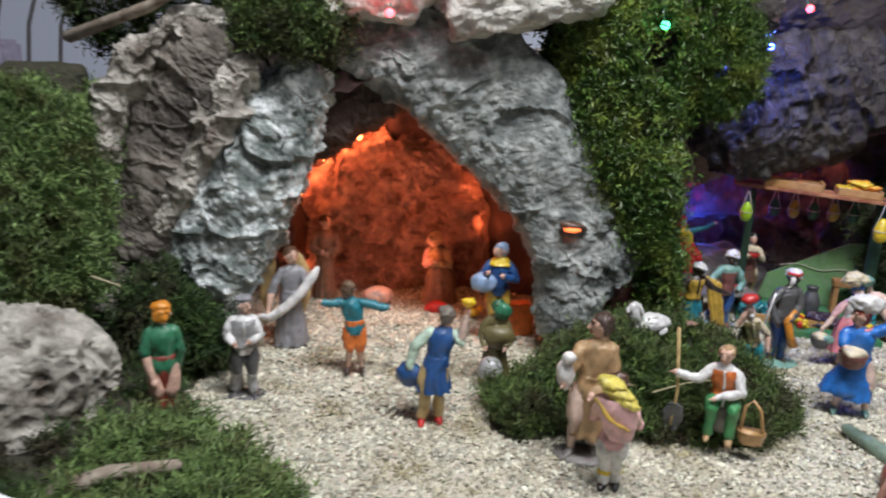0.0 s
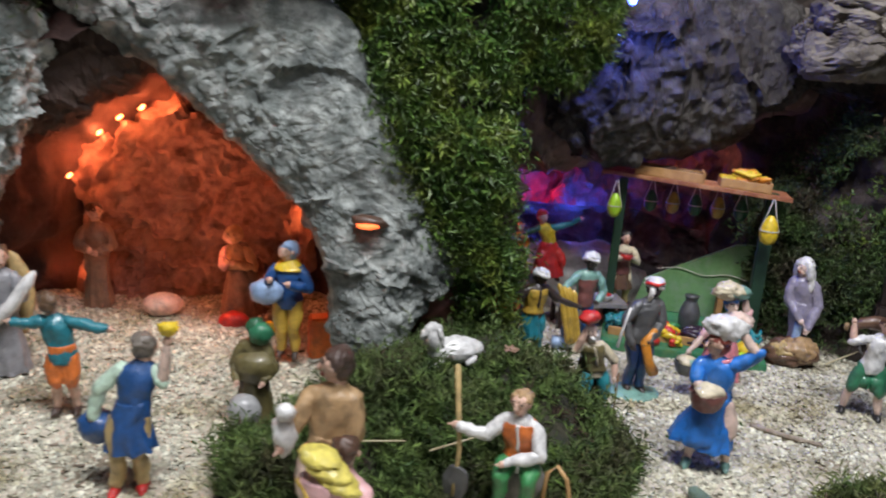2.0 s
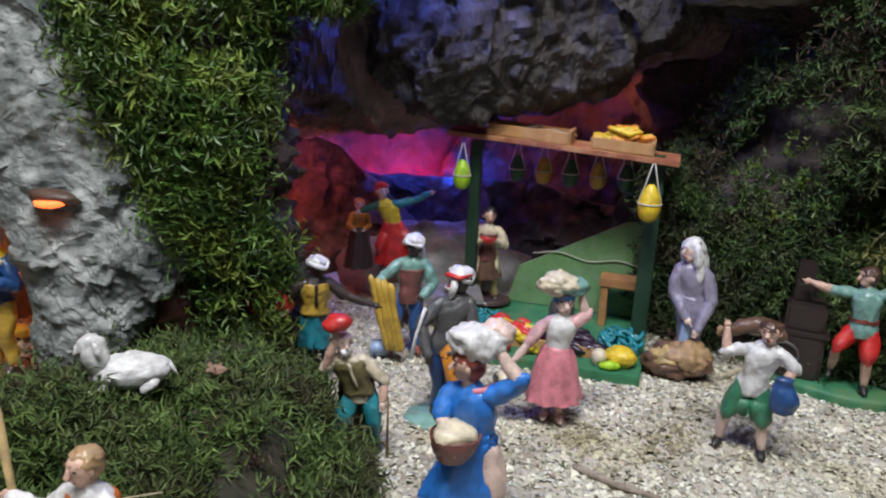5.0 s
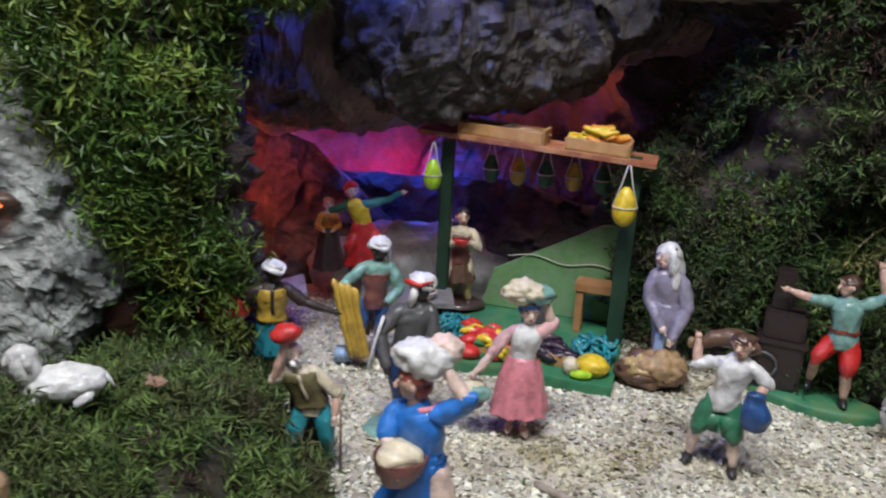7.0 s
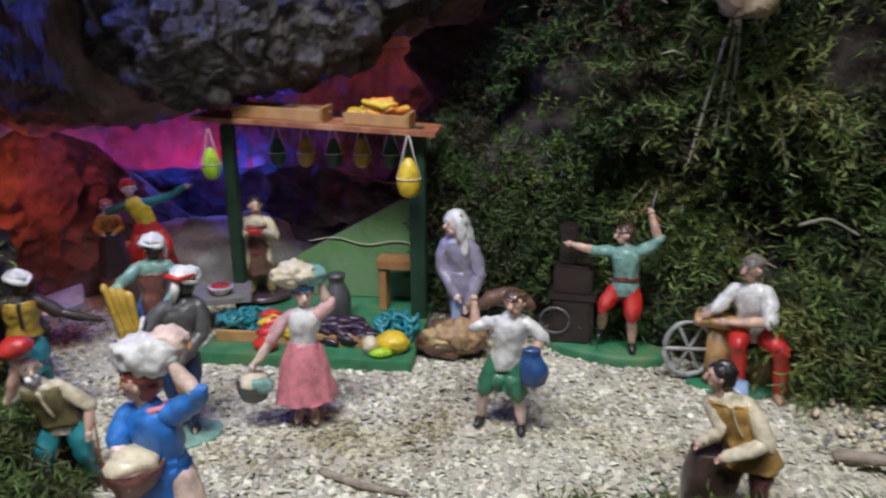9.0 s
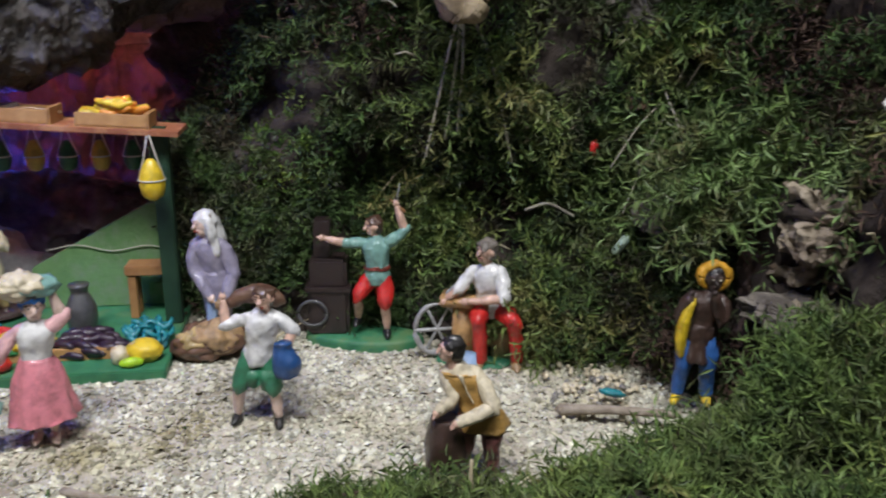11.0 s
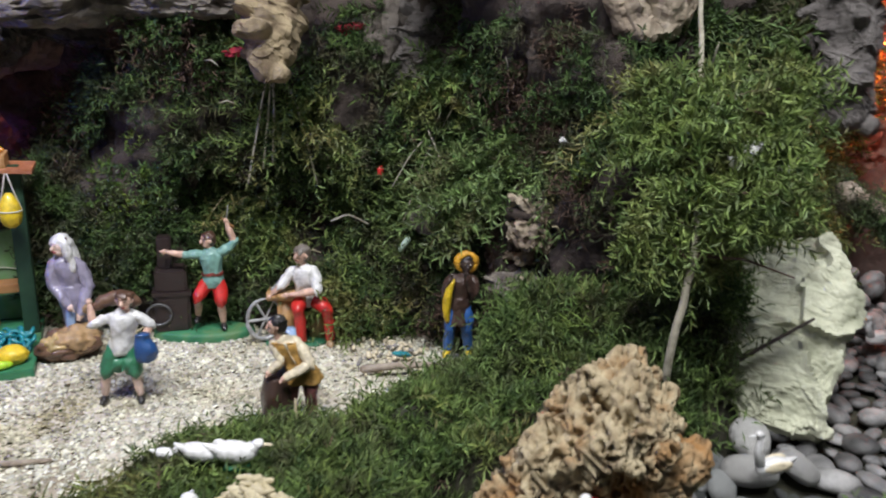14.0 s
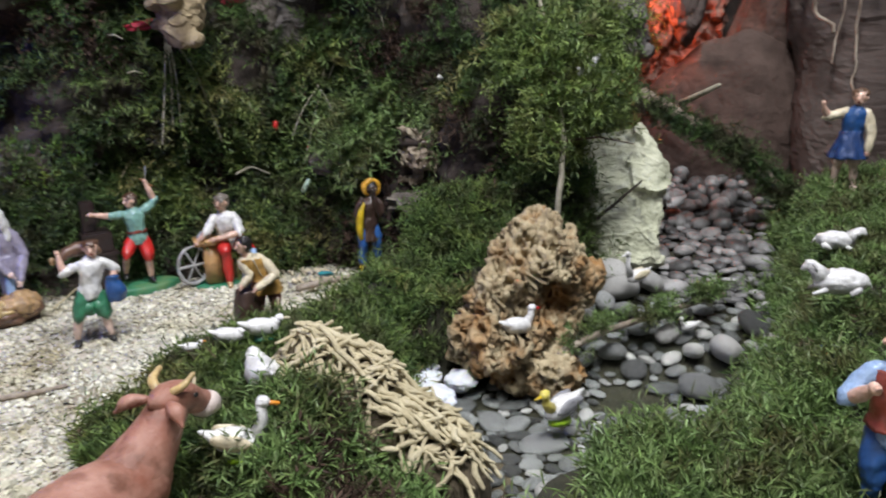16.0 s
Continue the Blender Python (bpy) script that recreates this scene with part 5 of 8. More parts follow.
figure("figurine", "bent figurine in green hood with a round metal jug and sack", (0.066, 0.83, 0.0), -8, 0.108, "olive",
       ("dbrown", "dbrown", "dbrown", STD), ("olive", 0.05, 0.18, 0.15), [((-0.17, -0.04, 0.6), (-0.12, -0.15, 0.5)), ((0.17, -0.04, 0.6), (0.12, -0.15, 0.5))], hat="hood", hatc="dgreen", face=-140,
       extra=lambda c, up: (c.ball((-0.05, -0.17, 0.22), (0.15, 0.13, 0.16), paint("silver")), c.ball((0.02, -0.04, 0.6), (0.2, 0.15, 0.15), paint("olive"), rough=0.2), c.ball((0.06, -0.04, 0.9), (0.11, 0.09, 0.1), paint("green"), rough=0.15)))
figure("figurine", "dark-haired shepherd figurine in tan tunic carrying a white lamb", (0.141, 0.65, 0.0), -16, 0.156, "tan",
       ("pale", "pale", "stone", ((-0.1, -0.02), (0.04, 0.06))), ("tan", 0.16, 0.12, 0.1), [((-0.14, -0.08, 0.64), (-0.17, -0.14, 0.58), "tan", "skin"), ((0.12, -0.02, 0.6), (0.02, -0.14, 0.52), "tan", "tan")],
       hair="dbrown", face=-80, lean=(0.03, 0), base=("stone", 0.2, 0.14, -0.02, 0),
       extra=lambda c, up: (c.ball((-0.17, -0.12, 0.62), (0.06, 0.06, 0.1), paint("white"), rough=0.2), c.ball((-0.15, -0.15, 0.74), (0.045, 0.05, 0.045), paint("white"), rough=0.1)))
def loaves_extra(c, up):
    c.loft([(0.05, -0.1, 0.5, 0.09, 0.06), (0.03, -0.12, 0.62, 0.13, 0.08), (0.0, -0.13, 0.76, 0.15, 0.09), (-0.02, -0.13, 0.84, 0.14, 0.085)], paint("pink2"), 24, 0.05, 7)
    for x, z, r in ((-0.05, 0.95, 0.12), (0.0, 0.89, 0.14), (0.05, 0.83, 0.13)):
        c.ball((x, -0.14, z), (r, 0.08, 0.05), paint("lemon"), rot=(0, 22, 0), rough=0.16, sub=4)
    c.limb([(-0.15, -0.17, 0.82), (-0.03, -0.22, 0.7), (0.1, -0.19, 0.62)], [0.014, 0.016, 0.014], paint("gold"), 8)
    for x, y in ((-0.04, 0.0), (0.05, 0.05)):
        c.loft([(x, y, 0.14, 0.05, 0.05), (x, y, 0.16, 0.054, 0.054), (x, y, 0.18, 0.05, 0.05)], paint("yellow"))


figure("figurine", "boy figurine in white breeches carrying a pink basket of loaves", (0.149, 0.588, 0.0), -18, 0.124, "pink2",
       ("white", "white", "black", ((-0.04, 0.0), (0.05, 0.05))), None, [((-0.15, -0.02, 0.62), (-0.14, -0.1, 0.74), "pink2", "skin"), ((0.17, -0.03, 0.6), (0.14, -0.12, 0.7), "pink2", "skin")],
       hair="brown", face=170, lean=(0.0, 0.1), low=0.08, extra=loaves_extra)


def digger_extra(c, up):
    c.tube([(-0.42, -0.1, 0.04), (-0.4, -0.1, 0.4), (-0.46, -0.1, 1.0)], [0.022, 0.02, 0.022], paint("straw"), 8)
    c.loft([(-0.42, -0.1, 0.0, 0.06, 0.012), (-0.42, -0.1, 0.14, 0.1, 0.02), (-0.41, -0.1, 0.24, 0.09, 0.02), (-0.41, -0.1, 0.27, 0.03, 0.02)], paint("dgrey"), 12)
    c.loft([(0.28, -0.05, 0.0, 0.1, 0.06), (0.28, -0.05, 0.1, 0.13, 0.07), (0.28, -0.05, 0.13, 0.13, 0.07)], paint("tan2"), 14)
    c.tube([(0.18, -0.05, 0.12), (0.2, -0.05, 0.36), (0.26, -0.05, 0.42), (0.33, -0.05, 0.34), (0.38, -0.05, 0.12)], 0.014, paint("tan2"), 6)
    c.ball((0.0, 0.1, 0.2), (0.16, 0.14, 0.2), paint("stone"), rough=0.2)


figure("figurine", "seated curly-haired figurine in red vest leaning on a shovel", (0.287, 0.663, 0.02), -26, 0.114, "white",
       ("green2", "green2", "tan", ((-0.09, -0.16), (0.09, -0.16)), [(-0.09, -0.18, 0.34), (0.1, -0.18, 0.34)]), None,
       [((-0.22, -0.08, 0.56), (-0.42, -0.11, 0.58), "white"), ((0.15, -0.1, 0.5), (-0.06, -0.2, 0.44), "white")], hair="tan", vest="orange2", low=0.12, face=-10, extra=digger_extra, lean=(-0.02, -0.03))


def bluew_extra(c, up):
    c.ball((-0.02, -0.02, 1.05), (0.13, 0.1, 0.085), paint("white"), rough=0.35, seed=8, sub=4)
    c.ball((0.05, 0.03, 1.09), (0.09, 0.08, 0.06), paint("pale"), rough=0.3, seed=3, sub=4)
    c.limb([(-0.08, 0.0, 0.86), (0.0, -0.06, 0.82), (0.08, 0.0, 0.85)], [0.016, 0.02, 0.016], paint("pink"), 8)
    c.loft([(-0.12, -0.02, 0.2, 0.16, 0.13), (-0.1, -0.02, 0.25, 0.17, 0.14), (-0.04, -0.01, 0.4, 0.14, 0.12), (0.0, 0.0, 0.56, 0.1, 0.085)], paint("blue"), 40, 0.1, 7)
    basket(c, (-0.06, -0.13, 0.5), 0.12, 0.12, "maroon", "cream")


figure("figurine", "woman figurine in bright blue dress carrying a bundle overhead", (0.487, 0.752, 0.002), -30, 0.134, "blue",
       ("pale", "pale", "sage", ((-0.12, -0.02), (0.12, 0.05))), ("blue", 0.17, 0.15, 0.13), [((-0.15, -0.1, 0.68), (-0.06, -0.18, 0.6), "blue", "pale"), ((0.2, -0.02, 0.9), (0.08, -0.03, 1.04), "blue", "pale")],
       hair="dred", face=-60, lean=(-0.04, -0.03), extra=bluew_extra)

# market
figure("figurine", "dark figurine in white turban, yellow vest and teal trousers reaching out", (0.362, 0.958, 0.026), 9, 0.108, "dark_skin",
       ("teal", "teal", "dark_skin", ((-0.06, 0.02), (0.1, 0.0))), ("teal", 0.2, 0.14, 0.12), [((-0.2, -0.03, 0.66), (-0.32, -0.05, 0.6), "dark_skin"), ((0.24, -0.06, 0.64), (0.48, -0.08, 0.56), "dark_skin")],
       skin="dark_skin", hair="black", hat="turban", hatc="white", vest="gold", low=0.04, face=15, lean=(0.02, -0.04),
       extra=lambda c, up: c.ball((-0.36, -0.02, 0.58), (0.2, 0.1, 0.13), paint("red"), rough=0.2))
figure("figurine", "dark figurine in blue overalls and white turban holding a yellow cloth", (0.447, 1.04, 0.004), 1, 0.123, "sage",
       ("jeans", "jeans", "dred", ((-0.16, 0.0), (0.07, 0.03))), None, [((-0.2, -0.06, 0.68), (-0.26, -0.12, 0.62), "sage"), ((0.19, -0.05, 0.62), (0.1, -0.14, 0.54), "sage")],
       skin="dark_skin", hair="black", hat="turban", hatc="white", vest=None, apron="maroon", face=-30, lean=(0.03, -0.02),
       extra=lambda c, up: ([c.limb([(-0.3 + k * 0.05, -0.13 - 0.008 * (k % 2), 0.68 - 0.02 * k), (-0.24 + k * 0.04, -0.15 - 0.01 * (k % 2), 0.42), (-0.16 + k * 0.035, -0.16, 0.1)], [0.03, 0.032, 0.03], paint("gold"), 8) for k in range(4)], c.box((-0.3, -0.1, 0.0), (-0.16, 0.0, 0.12), paint("lblue"))))
figure("figurine", "figurine in red-striped white turban, grey coat and orange sash", (0.477, 0.918, 0.0), -1, 0.132, "dgrey",
       ("navy", "navy", "dark_skin", ((-0.05, 0.02), (0.05, -0.02))), None, [((-0.16, -0.05, 0.66), (-0.12, -0.14, 0.5), "dgrey"), ((0.15, -0.03, 0.64), (0.02, -0.14, 0.52), "dgrey")],
       skin="dark_skin", hair="black", hat="turban", hatc="white", face=160, lean=(0.06, 0.02), base=("sage", 0.24, 0.18, -0.02, -0.04),
       extra=lambda c, up: (c.tube([(0.08, -0.1, 0.6), (0.0, -0.14, 0.5), (0.04, -0.15, 0.34), (0.1, -0.12, 0.24), (0.06, -0.12, 0.3)], [0.025, 0.04, 0.04, 0.05, 0.03], paint("orange"), 10),
                            c.tube([(-0.02, -0.02, 0.985), (0.06, -0.075, 0.975), (0.14, -0.02, 0.985)], 0.012, paint("red"), 6), c.tube([(-0.14, -0.08, 0.78), (-0.2, -0.1, 0.6), (-0.22, -0.1, 0.45)], 0.02, paint("white"), 6)))
figure("figurine", "old figurine in brown vest and teal trousers lifting a red cap", (0.407, 0.857, 0.0), 6, 0.107, "cream",
       ("teal2", "teal2", "dbrown", ((-0.12, 0.0), (0.12, 0.02)), [(-0.13, -0.08, 0.25), (0.1, -0.08, 0.27)]), None,
       [((-0.24, -0.06, 0.72), (-0.18, -0.1, 0.95), "cream", "skin"), ((0.17, -0.05, 0.6), (0.16, -0.12, 0.46), "cream", "skin")], skin="pale", hair=None, beard="white", vest="olive", lean=(-0.1, -0.04), low=0.02, face=15,
       extra=lambda c, up: (c.ball((-0.16, -0.1, 1.07), (0.105, 0.085, 0.065), paint("red"), rot=(0, -15, 0), rough=0.12), c.tube([(0.2, -0.12, 0.0), (0.2, -0.12, 0.5)], 0.014, paint("wood"), 6),
                            c.loft([(0.0, 0.06, 0.18, 0.16, 0.09), (-0.02, 0.06, 0.6, 0.13, 0.08)], paint("dbrown"), 16, 0.1, 5)))
figure("figurine", "vendor figurine in brown apron holding up a red melon slice", (0.54, 1.163, 0.017), -6, 0.11, "cream",
       ("cream", "straw", "dbrown", ((-0.1, 0.0), (0.1, 0.0))), ("sackc", 0.26, 0.16, 0.135), [((-0.17, -0.06, 0.64), (-0.08, -0.16, 0.7), "cream"), ((0.17, -0.06, 0.64), (0.08, -0.16, 0.7), "cream")],
       hair="black", face=5, base=("dbrown", 0.28, 0.18, 0, 0), apron="maroon", extra=lambda c, up: c.loft([(0, -0.18, 0.68, 0.05, 0.03), (0, -0.18, 0.73, 0.09, 0.035), (0, -0.18, 0.75, 0.09, 0.03)], paint("red"), 12))
figure("figurine", "figurine in yellow shirt and wide red trousers with blue cape", (0.432, 1.165, 0.052), 1, 0.106, "yellow",
       ("red", "red", "dbrown", ((-0.12, -0.02), (0.12, -0.02)), [(-0.16, -0.1, 0.28), (0.16, -0.1, 0.28)]), ("red", 0.08, 0.22, 0.16), [((-0.2, -0.02, 0.72), (-0.36, -0.04, 0.66), "dgreen"), ((0.2, 0.0, 0.78), (0.36, 0.0, 0.86), "teal")],
       hair="red", hat="cap", hatc="red", lean=(-0.12, 0.0), face=20, low=0.06)
figure("figurine", "small orange-clad figurine with dark barrel at the cave's back", (0.39, 1.18, 0.05), 4, 0.08, "orange", None, ("dbrown", 0.0, 0.22, 0.2),
       [((-0.15, -0.04, 0.64), (-0.08, -0.14, 0.6)), ((0.15, -0.04, 0.64), (0.08, -0.14, 0.6))], hair="orange2", face=10)


def pink_extra(c, up):
    c.ball((-0.03, -0.01, 1.08), (0.14, 0.11, 0.085), paint("cream"), rough=0.4, seed=3, sub=4)
    c.ball((0.05, 0.02, 1.06), (0.14, 0.12, 0.08), paint("sage"), rough=0.3, seed=4)
    c.loft([(0, 0, 0.985, 0.07, 0.07), (0, 0, 1.03, 0.1, 0.1)], paint("dgrey"), 14)
    basket(c, (-0.34, -0.08, 0.22), 0.12, 0.12, "dgrey", "cream")
    c.ball((-0.29, -0.12, 0.33), (0.09, 0.07, 0.06), paint("sage"), rough=0.3, seed=6)


figure("figurine", "woman figurine in pink skirt balancing cabbages on her head", (0.571, 0.909, 0.003), -11, 0.114, "white",
       ("pale", "pale", "pale", ((-0.05, 0), (0.05, -0.02))), ("pink", 0.17, 0.21, 0.18), [((-0.21, -0.04, 0.62), (-0.32, -0.08, 0.46), "pink2", "pale"), ((0.19, 0.0, 0.86), (0.12, 0.0, 1.06), "pink2", "pale")],
       skin="pale", hair="blue", hat="cap", hatc="blue", face=10, lean=(0.02, 0), extra=pink_extra)
figure("figurine", "figurine in long grey-purple robe with white veil beside a sack", (0.728, 1.014, 0.0), -22, 0.136, "purple", None, ("purple", 0.0, 0.105, 0.1),
       [((-0.13, -0.05, 0.6), (-0.03, -0.15, 0.46)), ((0.12, -0.05, 0.58), (0.05, -0.14, 0.38))], hat="veil", hatc="white", face=-50, lean=(-0.04, -0.02), skin="pale",
       extra=lambda c, up: c.loft([(-0.02, -0.08, 0.02, 0.05, 0.06), (-0.02, -0.1, 0.2, 0.045, 0.05), (-0.03, -0.1, 0.42, 0.03, 0.03)], paint("lblue"), 14, 0.1, 4))
figure("figurine", "figurine in white shirt and green shorts shouldering a brown sack", (0.722, 0.864, 0.0), -25, 0.115, "white",
       ("green", "pale", "black", ((-0.17, 0.01), (0.12, -0.05))), None, [((-0.2, -0.02, 0.74), (-0.22, 0.02, 0.9), "white", "skin"), ((0.24, -0.03, 0.7), (0.16, -0.12, 0.54), "white", "skin")],
       hair="brown", face=-20, lean=(0.05, -0.02),
       extra=lambda c, up: (c.limb([(-0.2, 0.1, 0.84), (-0.08, 0.12, 0.9), (0.05, 0.13, 0.9), (0.14, 0.12, 0.86)], [0.04, 0.062, 0.066, 0.045], paint("sackc"), 16), c.ball((-0.26, 0.09, 0.84), (0.03, 0.03, 0.035), paint("tan"), rough=0.3), c.loft([(0.2, -0.14, 0.42, 0.08, 0.07), (0.2, -0.14, 0.52, 0.1, 0.08), (0.18, -0.14, 0.62, 0.06, 0.05), (0.18, -0.14, 0.66, 0.06, 0.05)], paint("dblue"), 14),
                            c.loft([(-0.06, 0, 0.3, 0.08, 0.08), (-0.05, 0, 0.42, 0.08, 0.08)], paint("green")), c.loft([(0.08, -0.02, 0.28, 0.08, 0.08), (0.06, -0.02, 0.42, 0.08, 0.08)], paint("green"))))
figure("figurine", "figurine in green shirt and red breeches swinging a hammer", (0.866, 0.953, 0.012), -30, 0.118, "sage",
       ("red", "skin", "black", ((-0.16, 0.05, 0.06), (0.08, -0.04)), [(-0.15, -0.08, 0.34), (0.07, -0.08, 0.28)]), None, [((-0.24, -0.02, 0.8), (-0.42, -0.04, 0.84), "sage", "skin"), ((0.22, 0.02, 0.9), (0.16, 0.02, 1.1), "sage", "skin")],
       hair="brown", face=-60, lean=(-0.02, 0.02), belt="dred", extra=lambda c, up: (c.tube([(0.1, 0.02, 1.16), (0.22, 0.02, 1.06)], 0.012, paint("wood"), 6), c.tube([(0.15, 0.02, 1.1), (0.18, 0.02, 1.28)], 0.008, paint("silver"), 6)))


def grinder_extra(c, up):
    a = np.linspace(0, 2 * np.pi, 22)
    hub = np.array((-0.36, -0.06, 0.24))
    c.tube([hub + np.array((0.15 * math.cos(t), 0.05 * math.cos(t), 0.19 * math.sin(t))) for t in a], 0.018, paint("silver"), 6)
    for t in (0, 1.05, 2.09):
        d = np.array((0.15 * math.cos(t), 0.05 * math.cos(t), 0.19 * math.sin(t)))
        c.tube([hub - d, hub + d], 0.012, paint("silver"), 6)
    c.box((-0.26, -0.1, 0.02), (-0.08, 0.08, 0.44), paint("tan2"))
    c.box((-0.34, -0.12, 0.42), (0.0, 0.08, 0.5), paint("tan2"))
    c.ball((-0.24, -0.06, 0.52), (0.07, 0.05, 0.05), paint("grey"))
    c.box((0.02, 0.0, 0.0), (0.18, 0.16, 0.3), paint("tan"))


figure("figurine", "knife grinder figurine in white shirt seated at his wheel", (0.945, 0.873, 0.0), -38, 0.134, "white",
       ("red", "red", "tan", ((-0.04, -0.16), (0.2, -0.1)), [(-0.06, -0.2, 0.38), (0.18, -0.16, 0.36)]), None, [((-0.22, -0.1, 0.56), (-0.3, -0.1, 0.48), "white", "skin"), ((0.1, -0.16, 0.54), (-0.14, -0.16, 0.5), "white", "skin")],
       hair="greyhair", low=0.1, face=-35, lean=(-0.03, -0.04), extra=grinder_extra, base=("green", 0.3, 0.2, -0.1, 0))
figure("figurine", "figurine in tan waistcoat and maroon trousers bending over a dark barrel", (0.83, 0.712, 0.0), -34, 0.112, "cream",
       ("maroon", "maroon", "dbrown", ((-0.1, 0.02), (0.1, 0.0))), None, [((-0.16, -0.08, 0.64), (-0.24, -0.12, 0.56), "cream"), ((0.08, -0.14, 0.62), (-0.12, -0.18, 0.52), "cream")],
       hair="black", vest="ochre", face=-75, lean=(-0.15, -0.04),
       extra=lambda c, up: (c.loft([(0.02, 0.02, 0.4, 0.17, 0.13), (0.01, 0.01, 0.46, 0.15, 0.11), (0.0, 0, 0.54, 0.12, 0.1)], paint("ochre"), 18, 0.1, 5), c.loft([(-0.2, -0.03, 0.0, 0.1, 0.1), (-0.2, -0.03, 0.12, 0.13, 0.12), (-0.2, -0.03, 0.3, 0.135, 0.125), (-0.2, -0.03, 0.46, 0.1, 0.1), (-0.2, -0.03, 0.47, 0.08, 0.08)], paint("dbrown"), 20),
                            c.loft([(-0.1, 0.06, 0.45, 0.1, 0.05), (-0.12, 0.08, 0.85, 0.08, 0.05)], paint("lblue"), 12)))
figure("figurine", "dark figurine in round orange hat, yellow scarf and blue jeans", (1.033, 0.705, 0.016), -46, 0.116, "dbrown",
       ("jeans", "jeans", "yellow", ((-0.1, -0.02), (0.1, 0.02))), ("dbrown", 0.34, 0.13, 0.11), [((-0.14, -0.06, 0.66), (-0.1, -0.1, 0.82), "dbrown"), ((0.13, -0.05, 0.66), (0.06, -0.1, 0.84), "dbrown")],
       skin="dark_skin", hair="black", hat="halo", hatc="gold2", face=10, lean=(0.04, 0.0),
       extra=lambda c, up: c.limb([(-0.07, -0.1, 0.78), (-0.11, -0.11, 0.66), (-0.12, -0.1, 0.5), (-0.11, -0.09, 0.38)], [0.03, 0.04, 0.038, 0.024], paint("yellow"), 10))
figure("figurine", "figurine in blue tunic standing on a stone by the brook", (1.268, 0.15, 0.122), -90, 0.122, "dblue",
       ("pale", "pale", "pale", ((-0.1, 0), (0.08, 0.0))), ("navy", 0.33, 0.18, 0.14), [((-0.22, -0.06, 0.74), (-0.26, -0.12, 0.86), "cream", "skin"), ((0.18, -0.02, 0.6), (0.17, -0.06, 0.42), "cream")],
       hair="hair", face=-10, lean=(0.04, 0))
figure("figurine", "figurine in red vest and blue trousers by the brook", (0.69, 0.111, 0.024), -92, 0.136, "lblue",
       ("jeans", "jeans", "dbrown", STD), None, [((-0.2, -0.06, 0.66), (-0.12, -0.14, 0.74), "lblue", "skin"), ((0.18, -0.04, 0.62), (0.14, -0.1, 0.48), "lblue", "skin")],
       hair="hair", vest="dred", face=-80, base=("stone", 0.2, 0.15, 0, 0))

PAINT["cow"] = material("paint_cow", (0.27, 0.105, 0.07), (0.44, 0.24, 0.18), 30, 0.4, 0.0012, 200, (0.17, 0.07, 0.045), 45)

# ---- animal figurines ----
def quadruped(name, label, at, yaw, L, col, body, head_at, head_r, ears=True, legs=True, horn=False, lying=False, muzzle=None):
    c = Clay()
    P = paint(col)
    c.ball(body[0], body[1], P, rough=0.14 if lying else 0.1, seed=3, sub=4)
    n0 = np.array((body[0][0] - body[1][0] * 0.75, body[0][1], body[0][2] + body[1][2] * 0.4))
    c.tube([n0, (n0 + np.array(head_at)) / 2 + np.array((-0.01, 0, 0.02)), head_at], [body[1][2] * 0.75, head_r * 1.1, head_r * 0.95], P)
    h = np.array(head_at, float)
    c.ball(h, (head_r * 1.05, head_r * 0.85, head_r), P)
    c.limb([h, h + np.array((-head_r * (0.7 if lying else 1.2), 0, -head_r * 0.3)), h + np.array((-head_r * (0.95 if lying else 1.6), 0, -head_r * 0.5))], [head_r * 0.85, head_r * 0.66, head_r * 0.5], paint(muzzle) if muzzle else P)
    if ears:
        for s in (-1, 1):
            c.limb([h + np.array((head_r * 0.25, s * head_r * 0.75, head_r * 0.45)), h + np.array((head_r * 0.55, s * head_r * 1.0, -head_r * 0.1)), h + np.array((head_r * 0.7, s * head_r * 0.95, -head_r * 0.75))], [head_r * 0.2, head_r * 0.3, head_r * 0.16], P, 8)
    if horn:
        for s in (-1, 1):
            c.tube([h + np.array((0, s * head_r * 0.5, head_r * 0.8)), h + np.array((-0.02, s * head_r * 1.0, head_r * 1.5)), h + np.array((-head_r * 0.5, s * head_r * 0.9, head_r * 1.9))], [head_r * 0.28, head_r * 0.2, head_r * 0.1], paint("straw"), 6)
    bz = body[0][2]
    if lying:
        for s in (-1, 1):
            c.tube([(body[0][0] - body[1][0] * 0.6, s * body[1][1] * 0.7, bz * 0.5), (body[0][0] - body[1][0] * 1.05, s * body[1][1] * 0.8, 0.05)], [0.05, 0.035], P, 8)
            c.tube([(body[0][0] + body[1][0] * 0.6, s * body[1][1] * 0.7, bz * 0.6), (body[0][0] + body[1][0] * 0.3, s * body[1][1] * 0.95, 0.08)], [0.08, 0.045], P, 8)
    elif legs:
        for dx in (-0.65, 0.65):
            for s in (-1, 1):
                x = body[0][0] + body[1][0] * dx
                c.tube([(x, s * body[1][1] * 0.55, bz), (x, s * body[1][1] * 0.6, bz * 0.4), (x - 0.02, s * body[1][1] * 0.6, 0.02)], [body[1][2] * 0.4, body[1][2] * 0.22, body[1][2] * 0.18], P, 8)
    c.tube([(body[0][0] + body[1][0] * 0.95, 0, bz + body[1][2] * 0.3), (body[0][0] + body[1][0] * 1.15, 0, bz - body[1][2] * 0.4)], [0.03, 0.02], P, 6)
    ob = new(name, c.mesh(name, L, 0.01, 4, 0.012))
    ob.matrix_world = pose(*at, 0, 0, yaw)
    return tagged(ob, label, "animal figurine", "crib animals")


